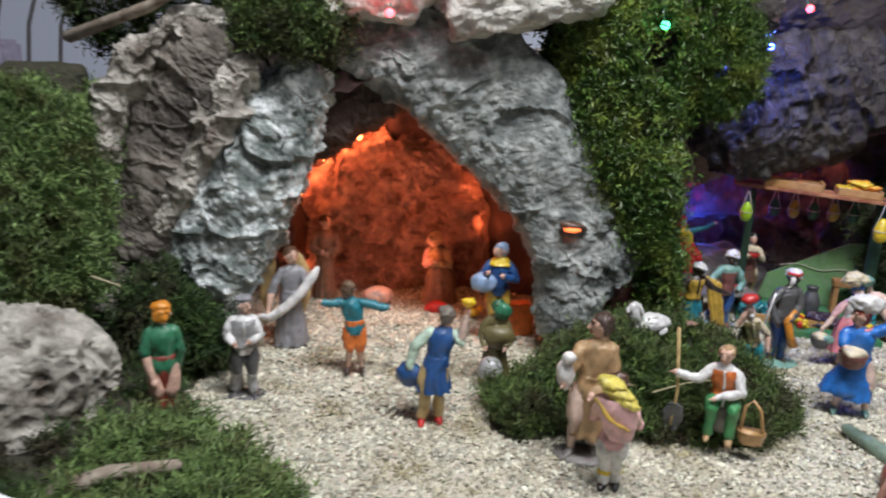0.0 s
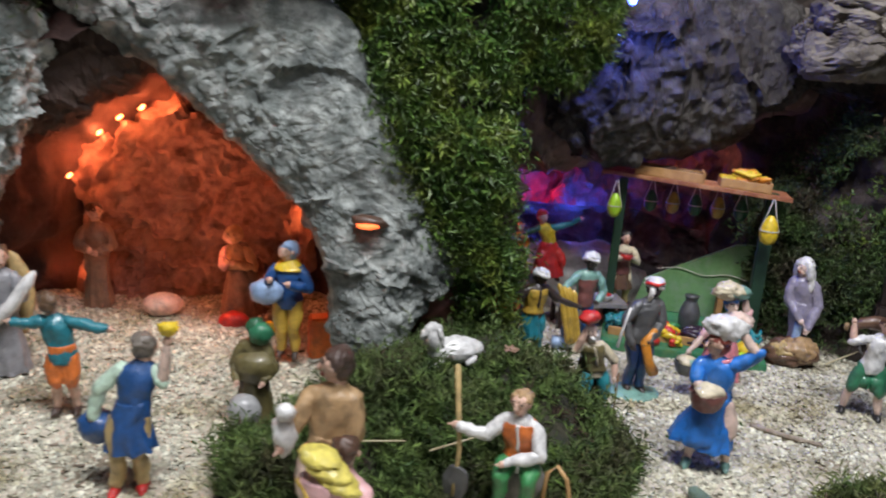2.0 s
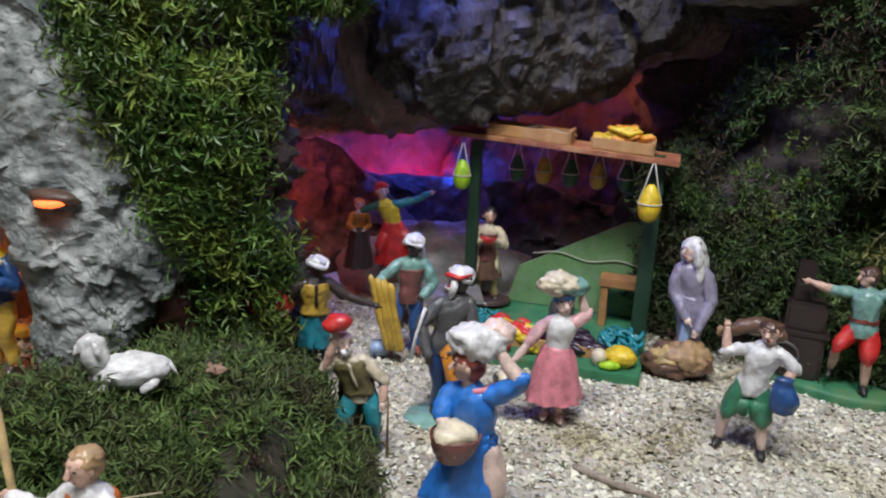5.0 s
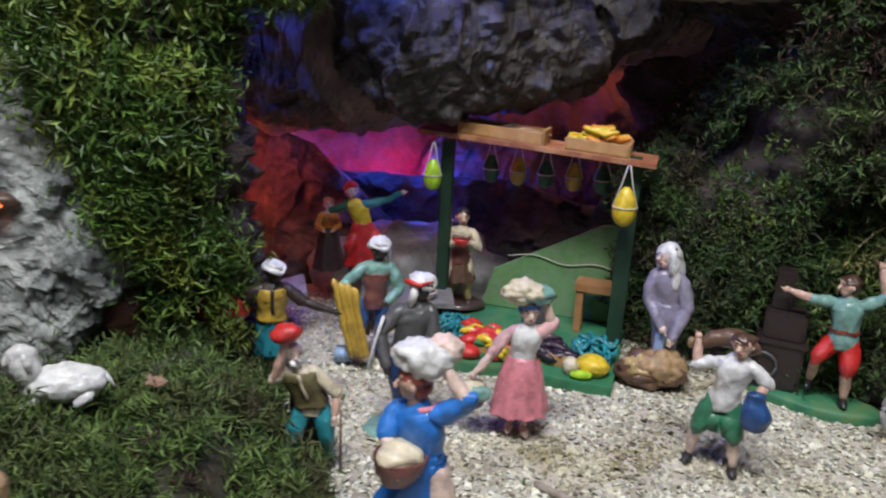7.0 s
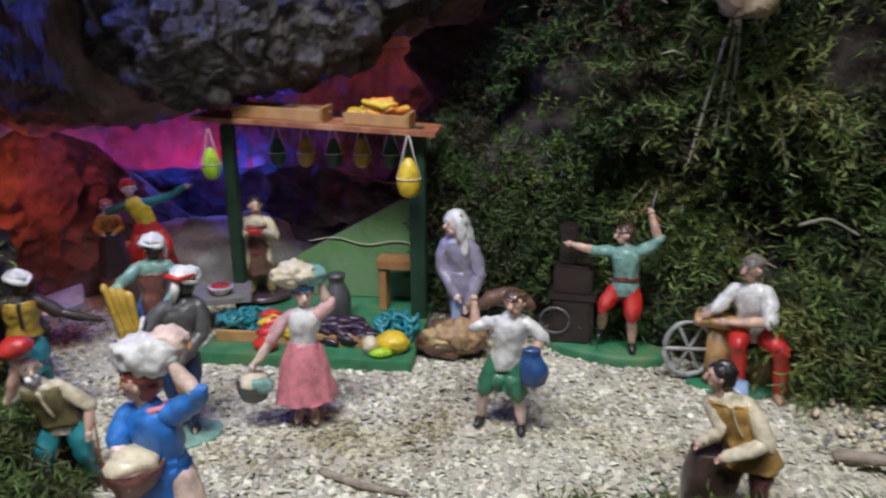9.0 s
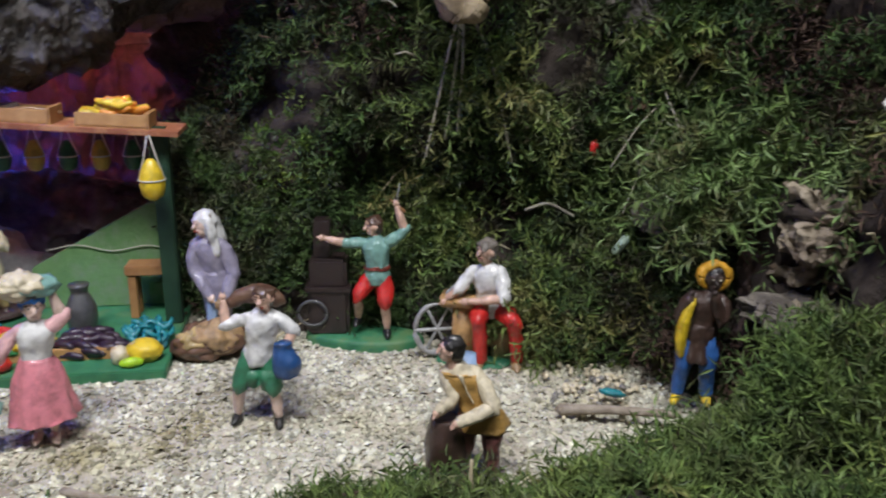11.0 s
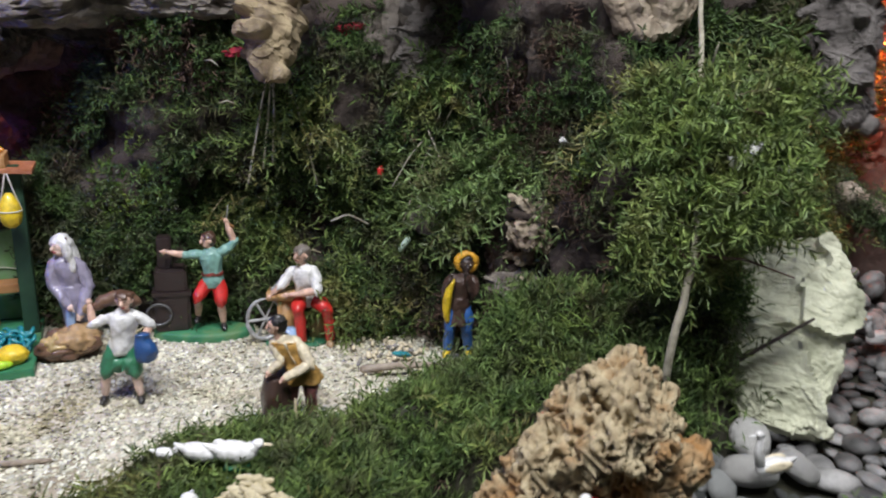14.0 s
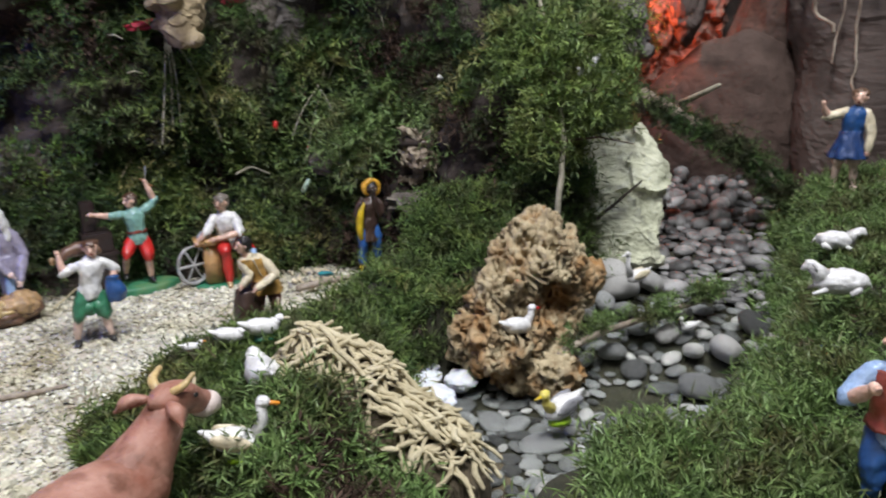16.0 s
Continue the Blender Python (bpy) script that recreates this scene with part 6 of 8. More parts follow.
quadruped("lamb_figurine", "white plaster lamb lying on the moss mound", (0.247, 0.81, 0.076), 12, 0.058, "white", ((0.1, 0, 0.25), (0.45, 0.24, 0.22)), (-0.3, 0, 0.6), 0.15, lying=True)
def cow():
    """A cow looking along its own -x, in metres."""
    c = Clay()
    P = paint("cow")
    c.limb([(0.085, 0, 0.044), (0.06, 0, 0.05), (0.02, 0, 0.05), (-0.016, 0, 0.053)], [0.024, 0.03, 0.031, 0.024], P, 20)
    c.limb([(-0.004, 0, 0.056), (-0.03, 0, 0.071), (-0.05, 0, 0.088)], [0.025, 0.019, 0.0135], P, 18)
    c.limb([(-0.03, 0, 0.056), (-0.045, 0, 0.07), (-0.052, 0, 0.08)], [0.008, 0.006, 0.005], P, 10)
    c.limb([(-0.044, 0, 0.093), (-0.06, 0, 0.088), (-0.074, 0, 0.079), (-0.083, 0, 0.0735)], [0.0125, 0.0125, 0.0095, 0.008], P, 16)
    c.ball((-0.083, 0, 0.072), (0.012, 0.0108, 0.009), paint("muzzle"), rough=0.08)
    for k in (-1, 1):
        c.limb([(-0.047, k * 0.007, 0.1), (-0.051, k * 0.013, 0.104), (-0.059, k * 0.014, 0.108)], [0.004, 0.0034, 0.0016], paint("straw"), 8)
        c.limb([(-0.04, k * 0.01, 0.095), (-0.034, k * 0.02, 0.094), (-0.03, k * 0.027, 0.088)], [0.004, 0.006, 0.002], P, 8)
        c.ball((-0.063, k * 0.0112, 0.0905), (0.0028, 0.0018, 0.0022), paint("black"), sub=2)
        c.ball((-0.092, k * 0.004, 0.0735), 0.0016, paint("dred"), sub=2)
        for x in (-0.006, 0.075):
            c.limb([(x, k * 0.015, 0.042), (x - 0.003, k * 0.015, 0.02), (x, k * 0.015, 0.001)], [0.012, 0.0075, 0.006], P, 10)
    c.limb([(0.104, 0, 0.058), (0.112, 0, 0.04), (0.11, 0, 0.018)], [0.004, 0.003, 0.005], P, 8)
    ob = new("cow_figurine", c.mesh("cow_figurine", 1.0, 0.0008, 4, 0.0009))
    ob.matrix_world = pose(0.484, 0.532, 0.0, 0, 0, 186)
    return tagged(ob, "red-brown plaster cow with pale muzzle beside the moss", "animal figurine", "crib animals")


cow()
quadruped("sheep_figurine", "white plaster sheep lying on the bank's moss", (0.93, 0.15, 0.094), -75, 0.052, "white", ((0.1, 0, 0.24), (0.42, 0.22, 0.22)), (-0.4, 0, 0.5), 0.105, lying=True)
quadruped("sheep_figurine", "small white plaster sheep on the bank's moss", (1.065, 0.148, 0.098), 100, 0.046, "white", ((0.1, 0, 0.24), (0.4, 0.2, 0.2)), (-0.38, 0, 0.46), 0.1, lying=True)


def duck(label, at, yaw, L, col="white", bill="orange", neck=0.5, base=None, wing=None, headc=None):
    c = Clay()
    P = paint(col)
    c.ball((0.05, 0, 0.3), (0.44, 0.22, 0.22), P, rot=(0, -14, 0), rough=0.05)
    c.tube([(0.35, 0, 0.38), (0.62, 0, 0.52)], [0.14, 0.03], P, 8)
    c.tube([(-0.25, 0, 0.35), (-0.38, 0, 0.35 + neck * 0.5), (-0.36, 0, 0.35 + neck)], [0.14, 0.085, 0.085], paint(headc) if headc else P, 10)
    c.ball((-0.4, 0, 0.38 + neck), (0.12, 0.1, 0.1), paint(headc) if headc else P)
    c.tube([(-0.48, 0, 0.36 + neck), (-0.64, 0, 0.33 + neck)], [0.05, 0.03], paint(bill), 8)
    if wing:
        for s in (-1, 1):
            c.ball((0.12, s * 0.18, 0.36), (0.34, 0.06, 0.14), paint(wing), rot=(0, -16, 0))
    if base:
        c.loft([(0, 0, -0.03, 0.28, 0.2), (0, 0, 0.06, 0.25, 0.17)], paint(base), 16, 0.06, 4)
    ob = new("duck_figurine", c.mesh("duck_figurine", L, 0.012, 5, 0.01))
    ob.matrix_world = pose(*at, 0, 0, yaw)
    return tagged(ob, label, "animal figurine", "crib animals")


duck("white plaster duck among the brook's dark stones", (0.997, 0.338, 0.056), -40, 0.031, wing="cream", bill="white", neck=0.75)
duck("white plaster duck with red face on the porous stone", (0.84, 0.41, 0.042), 150, 0.038, bill="red", neck=0.3)
duck("white plaster duck with yellow head on a lime-green base", (0.776, 0.346, 0.0), -30, 0.043, bill="yellow", headc="lemon", base="lime", neck=0.3, wing="grey")
duck("small white plaster duck on the brook's pebbles", (0.965, 0.275, 0.024), -60, 0.02, neck=0.3)
duck("small white plaster duck far up the brook", (1.3, 0.36, 0.07), -40, 0.035)
duck("white plaster swan resting on the moss edge", (0.69, 0.632, 0.052), 140, 0.032, neck=0.16, bill="cream")
duck("white plaster goose with stretched neck on the moss edge", (0.704, 0.604, 0.058), 150, 0.038, neck=0.05, bill="cream", headc="white", base="green")
duck("small white plaster duck at the gravel's edge", (0.68, 0.672, 0.04), 150, 0.020, neck=0.1)
duck("white plaster duck beside the stringy sponge", (0.634, 0.547, 0.048), 235, 0.062, neck=0.0, bill="white")
duck("white plaster goose with orange wing on a lime-green base", (0.563, 0.506, 0.04), 128, 0.044, bill="orange", wing="cream", base="lime", neck=0.55)


# ---- market stall ----
M_WOOD = material("stall_wood", (0.42, 0.22, 0.08), (0.3, 0.14, 0.05), 60, 0.6, 0.0006, 300)
M_ROOF = material("roof_wood", (0.36, 0.13, 0.06), (0.26, 0.09, 0.045), 60, 0.6, 0.0008, 260, (0.5, 0.25, 0.12), 40)
M_TRAY = material("tray_wood", (0.55, 0.32, 0.13), (0.42, 0.22, 0.08), 60, 0.6, 0.0006, 300)
M_GREEN = material("green_stall_paint", (0.03, 0.15, 0.07), (0.05, 0.22, 0.1), 70, 0.5, 0.0008, 260, (0.1, 0.2, 0.08), 40)
M_GREEN2 = material("light_green_board", (0.12, 0.25, 0.09), (0.17, 0.32, 0.13), 60, 0.6, 0.001, 240, (0.2, 0.3, 0.17), 50)
M_DKGREEN = material("dark_green_post", (0.012, 0.04, 0.02), (0.02, 0.06, 0.03), 60, 0.6)
M_CORD = material("cord", (0.6, 0.58, 0.5), (0.5, 0.46, 0.38), 200, 0.8)

stall = empty("market_stall", (0.485, 1.04, 0.0), "green painted market stall with brown plank roof and vegetable trays", "market stall", rot=-20.6)
c = Clay()
c.box((-0.008, -0.002, 0.0), (0.196, 0.17, 0.011), M_GREEN)
part("platform", c, stall, "green painted wooden platform with chipped edges")
c = Clay()
c.box((-0.034, 0.088, 0.208), (0.208, 0.145, 0.213), M_ROOF, (0, 3.2, 0))
part("roof", c, stall, "brown plank roof with frayed edge")
for u, v, w in ((-0.005, 0.11, 0.006), (0.187, 0.11, 0.008)):
    c = Clay()
    c.box((u - w, v - w, 0.01), (u + w, v + w, 0.208), M_DKGREEN)
    part("post", c, stall)
c = Clay()
g = [(0.03, 0.012), (0.195, 0.012), (0.195, 0.126), (0.16, 0.122), (0.042, 0.056)]
VV = [(u, y, z) for y in (0.158, 0.166) for u, z in g]
c.add(VV, [(0, 1, 2, 3, 4), (9, 8, 7, 6, 5)] + [(k, k + 5, (k + 1) % 5 + 5, (k + 1) % 5) for k in range(5)], M_GREEN2)
part("back_panel", c, stall, "light green sloping back board")
c = Clay()
c.tube([(u, 0.156, 0.078 + 0.003 * math.sin(u * 90) - 0.03 * (u - 0.06)) for u in np.linspace(0.058, 0.192, 24)], 0.0006, M_CORD, 5)
part("cord", c, stall, "thin pale twisted cord across the board")
c = Clay()
c.box((0.0, 0.026, 0.011), (0.15, 0.03, 0.022), M_TRAY)
part("tray_edge", c, stall, "yellow-brown wooden front strip")
for u0, u1, lab in ((0.008, 0.098, ""), (0.118, 0.182, "")):
    c = Clay()
    for lo, hi in (((u0, 0.094, 0), (u1, 0.098, 0.013)), ((u0, 0.128, 0), (u1, 0.132, 0.013)), ((u0, 0.094, 0), (u0 + 0.003, 0.132, 0.013)), ((u1 - 0.003, 0.094, 0), (u1, 0.132, 0.013)), ((u0, 0.094, 0), (u1, 0.132, 0.003))):
        zz = 0.2125 - 0.056 * ((u0 + u1) / 2 - 0.087)
        c.box((lo[0], lo[1], lo[2] + zz), (hi[0], hi[1], hi[2] + zz), M_TRAY, (0, 3.2, 0))
    part("tray", c, stall, "open wooden tray lying on the roof")


def local(u, v, z):
    """A place by the stall's own axes."""
    a = radians(-20.6)
    return (0.485 + u * math.cos(a) - v * math.sin(a), 1.04 + u * math.sin(a) + v * math.cos(a), z)


def produce(name, label, cat, at, build, rot=0.0, group="stall produce"):
    c = Clay()
    build(c)
    ob = new(name, c.mesh(name, 1.0))
    ob.matrix_world = pose(*at, 0, 0, rot - 20.6)
    return tagged(ob, label, cat, group)


def gourd(mat, r, h):
    def build(c):
        c.loft([(0, 0, -h, r * 0.3, r * 0.3), (0, 0, -h * 0.8, r * 0.75, r * 0.75), (0, 0, -h * 0.3, r, r), (0, 0, h * 0.2, r * 0.92, r * 0.92), (0, 0, h * 0.7, r * 0.6, r * 0.6), (0, 0, h, r * 0.25, r * 0.25)], paint(mat), 16, 0.03, 8)
        c.tube([(r * 1.02 * math.cos(t), r * 1.02 * math.sin(t), 0) for t in np.linspace(0, 6.28, 18)], 0.0008, M_CORD, 5)
        for s in (-1, 1):
            c.tube([(s * r, 0, 0), (s * r * 0.5, 0, h), (s * 0.001, 0, h * 2.1)], 0.0008, M_CORD, 5)
    return build


produce("hanging_cheese", "lime green gourd hanging in a string net from the roof", "gourd", (0.502, 1.122, 0.174), gourd("lime", 0.0095, 0.016))
produce("hanging_cheese", "yellow gourd hanging in a string net from the roof", "gourd", (0.684, 1.047, 0.165), gourd("yellow", 0.0115, 0.019))
# back row of gourds in duller paint, which puts the roof's shade into their colour
for k, (u, colr) in enumerate(((0.035, "dgreen"), (0.065, "gold"), (0.095, "dgreen"), (0.125, "gold"), (0.155, "dgreen"))):
    produce("hanging_cheese", "gourd painted dull for the shade under the roof", "gourd", local(u, 0.14, 0.176), gourd(colr, 0.009, 0.015))


def heap_thing(name, label, cat, at, piece, n, shape):
    """A heap: every piece of it a part."""
    top = empty(name, at, label, cat, "stall produce", -20.6)
    for i in range(n):
        c = Clay()
        shape(c, i)
        part(piece, c, top)


def banana(c, i):
    r = random.Random(i + 30)
    x = r.uniform(-0.022, 0.022)
    a = r.uniform(-0.5, 0.5)
    z = 0.006 + 0.014 * r.random() * (1 - abs(x) / 0.03)
    y = r.uniform(-0.008, 0.008)
    c.tube([(x - 0.01 * math.cos(a), y - 0.01 * math.sin(a), z + 0.003), (x, y, z), (x + 0.01 * math.cos(a), y + 0.01 * math.sin(a), z + 0.004)], [0.0025, 0.004, 0.0022], paint("yellow" if r.random() < 0.7 else "orange"), 7)


heap_thing("bananas", "heap of yellow bananas in the tray on the roof", "fruit", local(0.15, 0.113, 0.213), "banana", 26, banana)


def sticks(c):
    c.tube([(-0.01, 0, 0.003), (0.012, 0.01, 0.006), (0.04, 0.006, 0.003)], [0.004, 0.004, 0.002], paint("wood"), 7)
    c.tube([(-0.03, 0.01, 0.003), (0.0, 0.016, 0.008)], 0.004, paint("robe"), 7)


produce("dried_sausages", "brown dried sausages lying in the tray", "food", local(0.06, 0.113, 0.217), sticks)


def fruit(mats, w, d, r, long, seed):
    def shape(c, i):
        q = random.Random(seed * 100 + i)
        x, y = q.uniform(-w, w), q.uniform(-d, d)
        z = r * 0.8 + (i % 3) * r * 0.9
        a = q.uniform(-0.6, 0.6)
        c.tube([(x - long * math.cos(a), y - long * math.sin(a), z), (x, y, z + r * 0.3), (x + long * math.cos(a), y + long * math.sin(a), z)], [r * 0.5, r, r * 0.6], paint(mats[i % len(mats)]), 8)
    return shape


def curl(mat, w, d, seed):
    def shape(c, i):
        q = random.Random(seed * 100 + i)
        x, y, z = q.uniform(-w, w), q.uniform(-d, d), 0.003 + q.uniform(0, 0.018)
        t0 = q.uniform(0, 6.28)
        c.tube([(x + 0.007 * math.cos(t0 + t), y + 0.006 * math.sin(t0 + t), z + 0.003 * math.sin(2 * t)) for t in np.linspace(0, 4.6, 9)], [0.0008, 0.0022, 0.0026, 0.0028, 0.0028, 0.0026, 0.0022, 0.0018, 0.0008], paint(mat), 6)
    return shape


heap_thing("green_vegetables", "heap of curled blue-green leaf vegetables in the stall", "vegetables", local(0.02, 0.05, 0.011), "leaf_curl", 34, curl("teal2", 0.018, 0.016, 2))
heap_thing("green_vegetables", "heap of deep green leaf vegetables in the stall", "vegetables", local(0.172, 0.055, 0.011), "leaf_curl", 34, curl("teal2", 0.016, 0.018, 3))
heap_thing("red_peppers", "heap of shiny red peppers and tomatoes in the stall", "vegetables", local(0.057, 0.045, 0.011), "pepper", 24, fruit(["red", "red", "red", "yellow"], 0.014, 0.016, 0.0058, 0.009, 4))
heap_thing("yellow_peppers", "yellow and green peppers in the stall", "vegetables", local(0.075, 0.04, 0.011), "pepper", 20, fruit(["yellow", "green2", "red", "yellow"], 0.012, 0.015, 0.0054, 0.009, 5))
heap_thing("aubergines", "heap of dark purple aubergines in the stall", "vegetables", local(0.125, 0.045, 0.011), "aubergine", 40, fruit(["aub"], 0.024, 0.018, 0.0048, 0.011, 6))
heap_thing("peppers", "red and yellow peppers at the stall's front edge", "vegetables", local(0.088, 0.012, 0.011), "pepper", 5, fruit(["yellow", "red"], 0.008, 0.004, 0.0045, 0.003, 8))
produce("pumpkin", "yellow pumpkin at the stall's edge", "vegetables", local(0.175, 0.022, 0.011), lambda c: c.ball((0, 0, 0.009), (0.016, 0.013, 0.011), paint("yellow"), rough=0.12, sub=4))
produce("cauliflower", "white cauliflower at the stall's edge", "vegetables", local(0.155, 0.016, 0.011), lambda c: c.ball((0, 0, 0.008), (0.008, 0.008, 0.009), paint("cream"), rough=0.2))
produce("green_melon", "lime green pear-shaped melon at the stall's edge", "vegetables", local(0.166, 0.006, 0.011), lambda c: c.tube([(-0.008, 0, 0.004), (0, 0, 0.005), (0.008, 0.003, 0.004)], [0.003, 0.005, 0.0035], paint("lime"), 10))
produce("tomato", "ribbed red tomato at the stall's front edge", "vegetables", local(0.055, 0.012, 0.011), lambda c: c.ball((0, 0, 0.006), (0.012, 0.01, 0.007), paint("red"), rough=0.15))

stool = empty("wooden_stool", local(0.166, 0.132, 0.011), "small orange-brown wooden stool standing on the stall", "stool", rot=-20.6)
c = Clay()
c.box((-0.026, -0.013, 0.046), (0.026, 0.013, 0.056), M_WOOD)
part("seat", c, stool)
for x, y in ((-0.02, -0.008), (0.02, -0.008), (-0.02, 0.008), (0.02, 0.008)):
    c = Clay()
    c.box((x - 0.004, y - 0.0035, 0), (x + 0.004, y + 0.0035, 0.047), M_WOOD)
    part("leg", c, stool)


def jug_shape(mat, r, h):
    def build(c):
        c.loft([(0, 0, 0, r * 0.7, r * 0.7), (0, 0, h * 0.15, r * 0.95, r * 0.95), (0, 0, h * 0.5, r, r), (0, 0, h * 0.75, r * 0.7, r * 0.7), (0, 0, h * 0.85, r * 0.55, r * 0.55), (0, 0, h, r * 0.7, r * 0.7)], mat, 18)
    return build


produce("metal_jug", "dull dark metal jug behind the trays", "jug", local(0.105, 0.09, 0.011), jug_shape(paint("dgrey"), 0.014, 0.05), group="stall goods")
produce("melon_half", "red melon half with white rim on a dark table", "fruit", (0.5, 1.11, 0.048), lambda c: (c.loft([(0, 0, -0.006, 0.006, 0.006), (0, 0, 0.0, 0.012, 0.01), (0, 0, 0.003, 0.013, 0.011)], paint("white"), 16), c.loft([(0, 0, 0.0032, 0.01, 0.009), (0, 0, 0.0045, 0.009, 0.008)], paint("red"), 16)), group="stall goods")
small = empty("small_table", (0.49, 1.115, 0.0), "small grey table with goods behind the market figures", "table")
c = Clay()
c.box((-0.06, -0.02, 0.036), (0.04, 0.03, 0.042), paint("stone"))
part("tabletop", c, small)
for x, y in ((-0.052, -0.014), (0.032, -0.014), (-0.052, 0.024), (0.032, 0.024)):
    c = Clay()
    c.box((x - 0.003, y - 0.003, 0), (x + 0.003, y + 0.003, 0.036), paint("dbrown"))
    part("leg", c, small)


def thing(name, label, cat, at, build, rot=(0, 0, 0), group="", wobble=0.0):
    c = Clay()
    build(c)
    ob = new(name, c.mesh(name, 1.0, wobble))
    ob.matrix_world = pose(*at, *rot)
    return tagged(ob, label, cat, group)


thing("grey_slope", "smooth grey plaster slope rising behind the stall", "rock", (0.49, 1.255, 0.0), lambda c: c.ball((0, 0, 0), (0.13, 0.055, 0.085), M_PEBBLE_W, rough=0.25, sub=5))
thing("purple_cloth", "folded purple cloth near the hanging greenery", "cloth", (0.345, 1.1, 0.045), lambda c: c.box((-0.03, -0.02, 0), (0.03, 0.02, 0.006), paint("purple"), (10, -14, 10)))
thing("sack", "brown open sack of grain lying by the slope", "sack", (0.716, 1.0, 0.014), lambda c: (c.ball((-0.002, 0, 0.002), (0.032, 0.025, 0.018), paint("sackc"), rough=0.35, seed=3, sub=4), c.ball((0.006, -0.006, 0.009), (0.023, 0.02, 0.016), paint("tan"), rough=0.4, seed=5, sub=4), c.ball((-0.014, -0.01, 0.008), (0.014, 0.012, 0.012), paint("straw"), rough=0.5, seed=9, sub=4), c.tube([(-0.005, -0.022, 0.006), (0.0, -0.006, 0.024), (0.012, 0.012, 0.022)], 0.0022, paint("robe"), 6)), (0, 0, -15))
forge = empty("smith_forge", (0.832, 0.988, 0.008), "dark brown forge block with short chimney on the green base", "forge", rot=-28)
for name, lo, hi in (("body", (-0.02, -0.016, 0.0), (0.02, 0.018, 0.05)), ("hearth", (-0.018, -0.014, 0.05), (0.018, 0.016, 0.08)), ("chimney", (-0.014, -0.007, 0.08), (0.002, 0.009, 0.118)), ("ledge", (-0.022, -0.018, 0.047), (0.022, 0.02, 0.052))):
    c = Clay()
    c.box(lo, hi, paint("soot"))
    part(name, c, forge, wobble=0.0015)
c = Clay()
c.tube([(-0.03 + 0.014 * math.cos(t) + 0.014, -0.0175, 0.026 + 0.013 * math.sin(t)) for t in np.linspace(0, 6.28, 14)], 0.0016, paint("dgrey"), 6)
part("iron_ring", c, forge, "dark grey iron ring")


thing("oval_plinth", "green painted oval plinth under the smith figurine", "plinth", (0.858, 0.965, 0.0), lambda c: c.loft([(0, 0, -0.004, 0.06, 0.026), (0, 0, 0.008, 0.058, 0.025), (0, 0, 0.011, 0.052, 0.021)], M_GREEN, 28, 0.03, 4), (0, 0, -35))
thing("wicker_basket", "small round wicker basket by the slope", "basket", (0.985, 0.86, 0.0), lambda c: basket(c, (0, 0, 0), 0.014, 0.018, "straw"))
thing("stone_block", "pink-white stone crib block on the grotto's floor", "stone", (-0.09, 1.125, 0.0), lambda c: c.ball((0, 0, 0.014), (0.025, 0.016, 0.016), paint("pale"), rough=0.12, seed=4), (0, 0, 12))
thing("yellow_toy", "small yellow plaster animal on the grotto's floor", "figurine", (0.058, 1.06, 0.0), lambda c: (c.ball((0, 0, 0.012), (0.012, 0.008, 0.007), paint("yellow"), rough=0.2), c.ball((0.012, 0, 0.018), 0.005, paint("yellow")), c.tube([(-0.006, 0, 0.008), (-0.006, 0, 0)], 0.002, paint("dbrown"), 6), c.tube([(0.006, 0, 0.008), (0.006, 0, 0)], 0.002, paint("dbrown"), 6)))
thing("red_cloth", "red cloth heap before the kneeling figurine", "cloth", (0.005, 1.095, 0.0), lambda c: c.ball((0, 0, 0.006), (0.02, 0.014, 0.012), paint("red"), rough=0.15, seed=2))
thing("orange_box", "orange painted block behind the piper", "block", (0.12, 1.0, 0.0), lambda c: c.box((-0.014, -0.012, 0), (0.02, 0.012, 0.05), paint("orange2")), (0, 0, 10))
thing("pink_stone", "reddish rounded stone lying near the moss", "stone", (0.455, 0.585, 0.0), lambda c: c.ball((0, 0, 0.012), (0.034, 0.026, 0.03), paint("dred"), rough=0.1, seed=4))
thing("green_bottle", "dull green glass stub lying on the gravel", "bottle", (0.462, 0.665, 0.008), lambda c: c.tube([(0, 0.035, 0.004), (0, 0, 0.0), (-0.006, -0.035, -0.002)], [0.006, 0.009, 0.01], paint("bottle"), 12), (0, 0, 20))

# dark bits, twigs and straws on the gravel
def twig(label, pts, r, mat=M_BARK):
    P = np.array(pts, float)
    return thing("twig", label, "twig", tuple(P[0]), lambda c: c.tube(P - P[0], np.linspace(r, r * 0.6, len(P)), mat, 7), group="twigs")


twig("dark dry twig lying on the gravel", [(0.575, 0.83, 0.004), (0.6, 0.805, 0.005), (0.628, 0.79, 0.004)], 0.0035)
twig("weathered stick lying along the moss edge", [(0.935, 0.752, 0.01), (0.965, 0.728, 0.014), (1.01, 0.695, 0.014)], 0.005)
twig("pale straw across the moss mound", [(0.13, 0.7, 0.052), (0.16, 0.695, 0.06), (0.2, 0.692, 0.062)], 0.0009, M_STRAW)
twig("pale straw across the moss mound", [(0.22, 0.688, 0.056), (0.26, 0.7, 0.062), (0.3, 0.715, 0.06)], 0.0009, M_STRAW)
twig("pale straw beside the sack", [(0.76, 0.99, 0.006), (0.79, 1.0, 0.012), (0.82, 1.012, 0.016)], 0.0012, M_STRAW)
twig("thin reed stuck in the moss beside the cow", [(0.585, 0.59, 0.012), (0.595, 0.592, 0.03), (0.612, 0.598, 0.06)], 0.0024, M_STRAW)
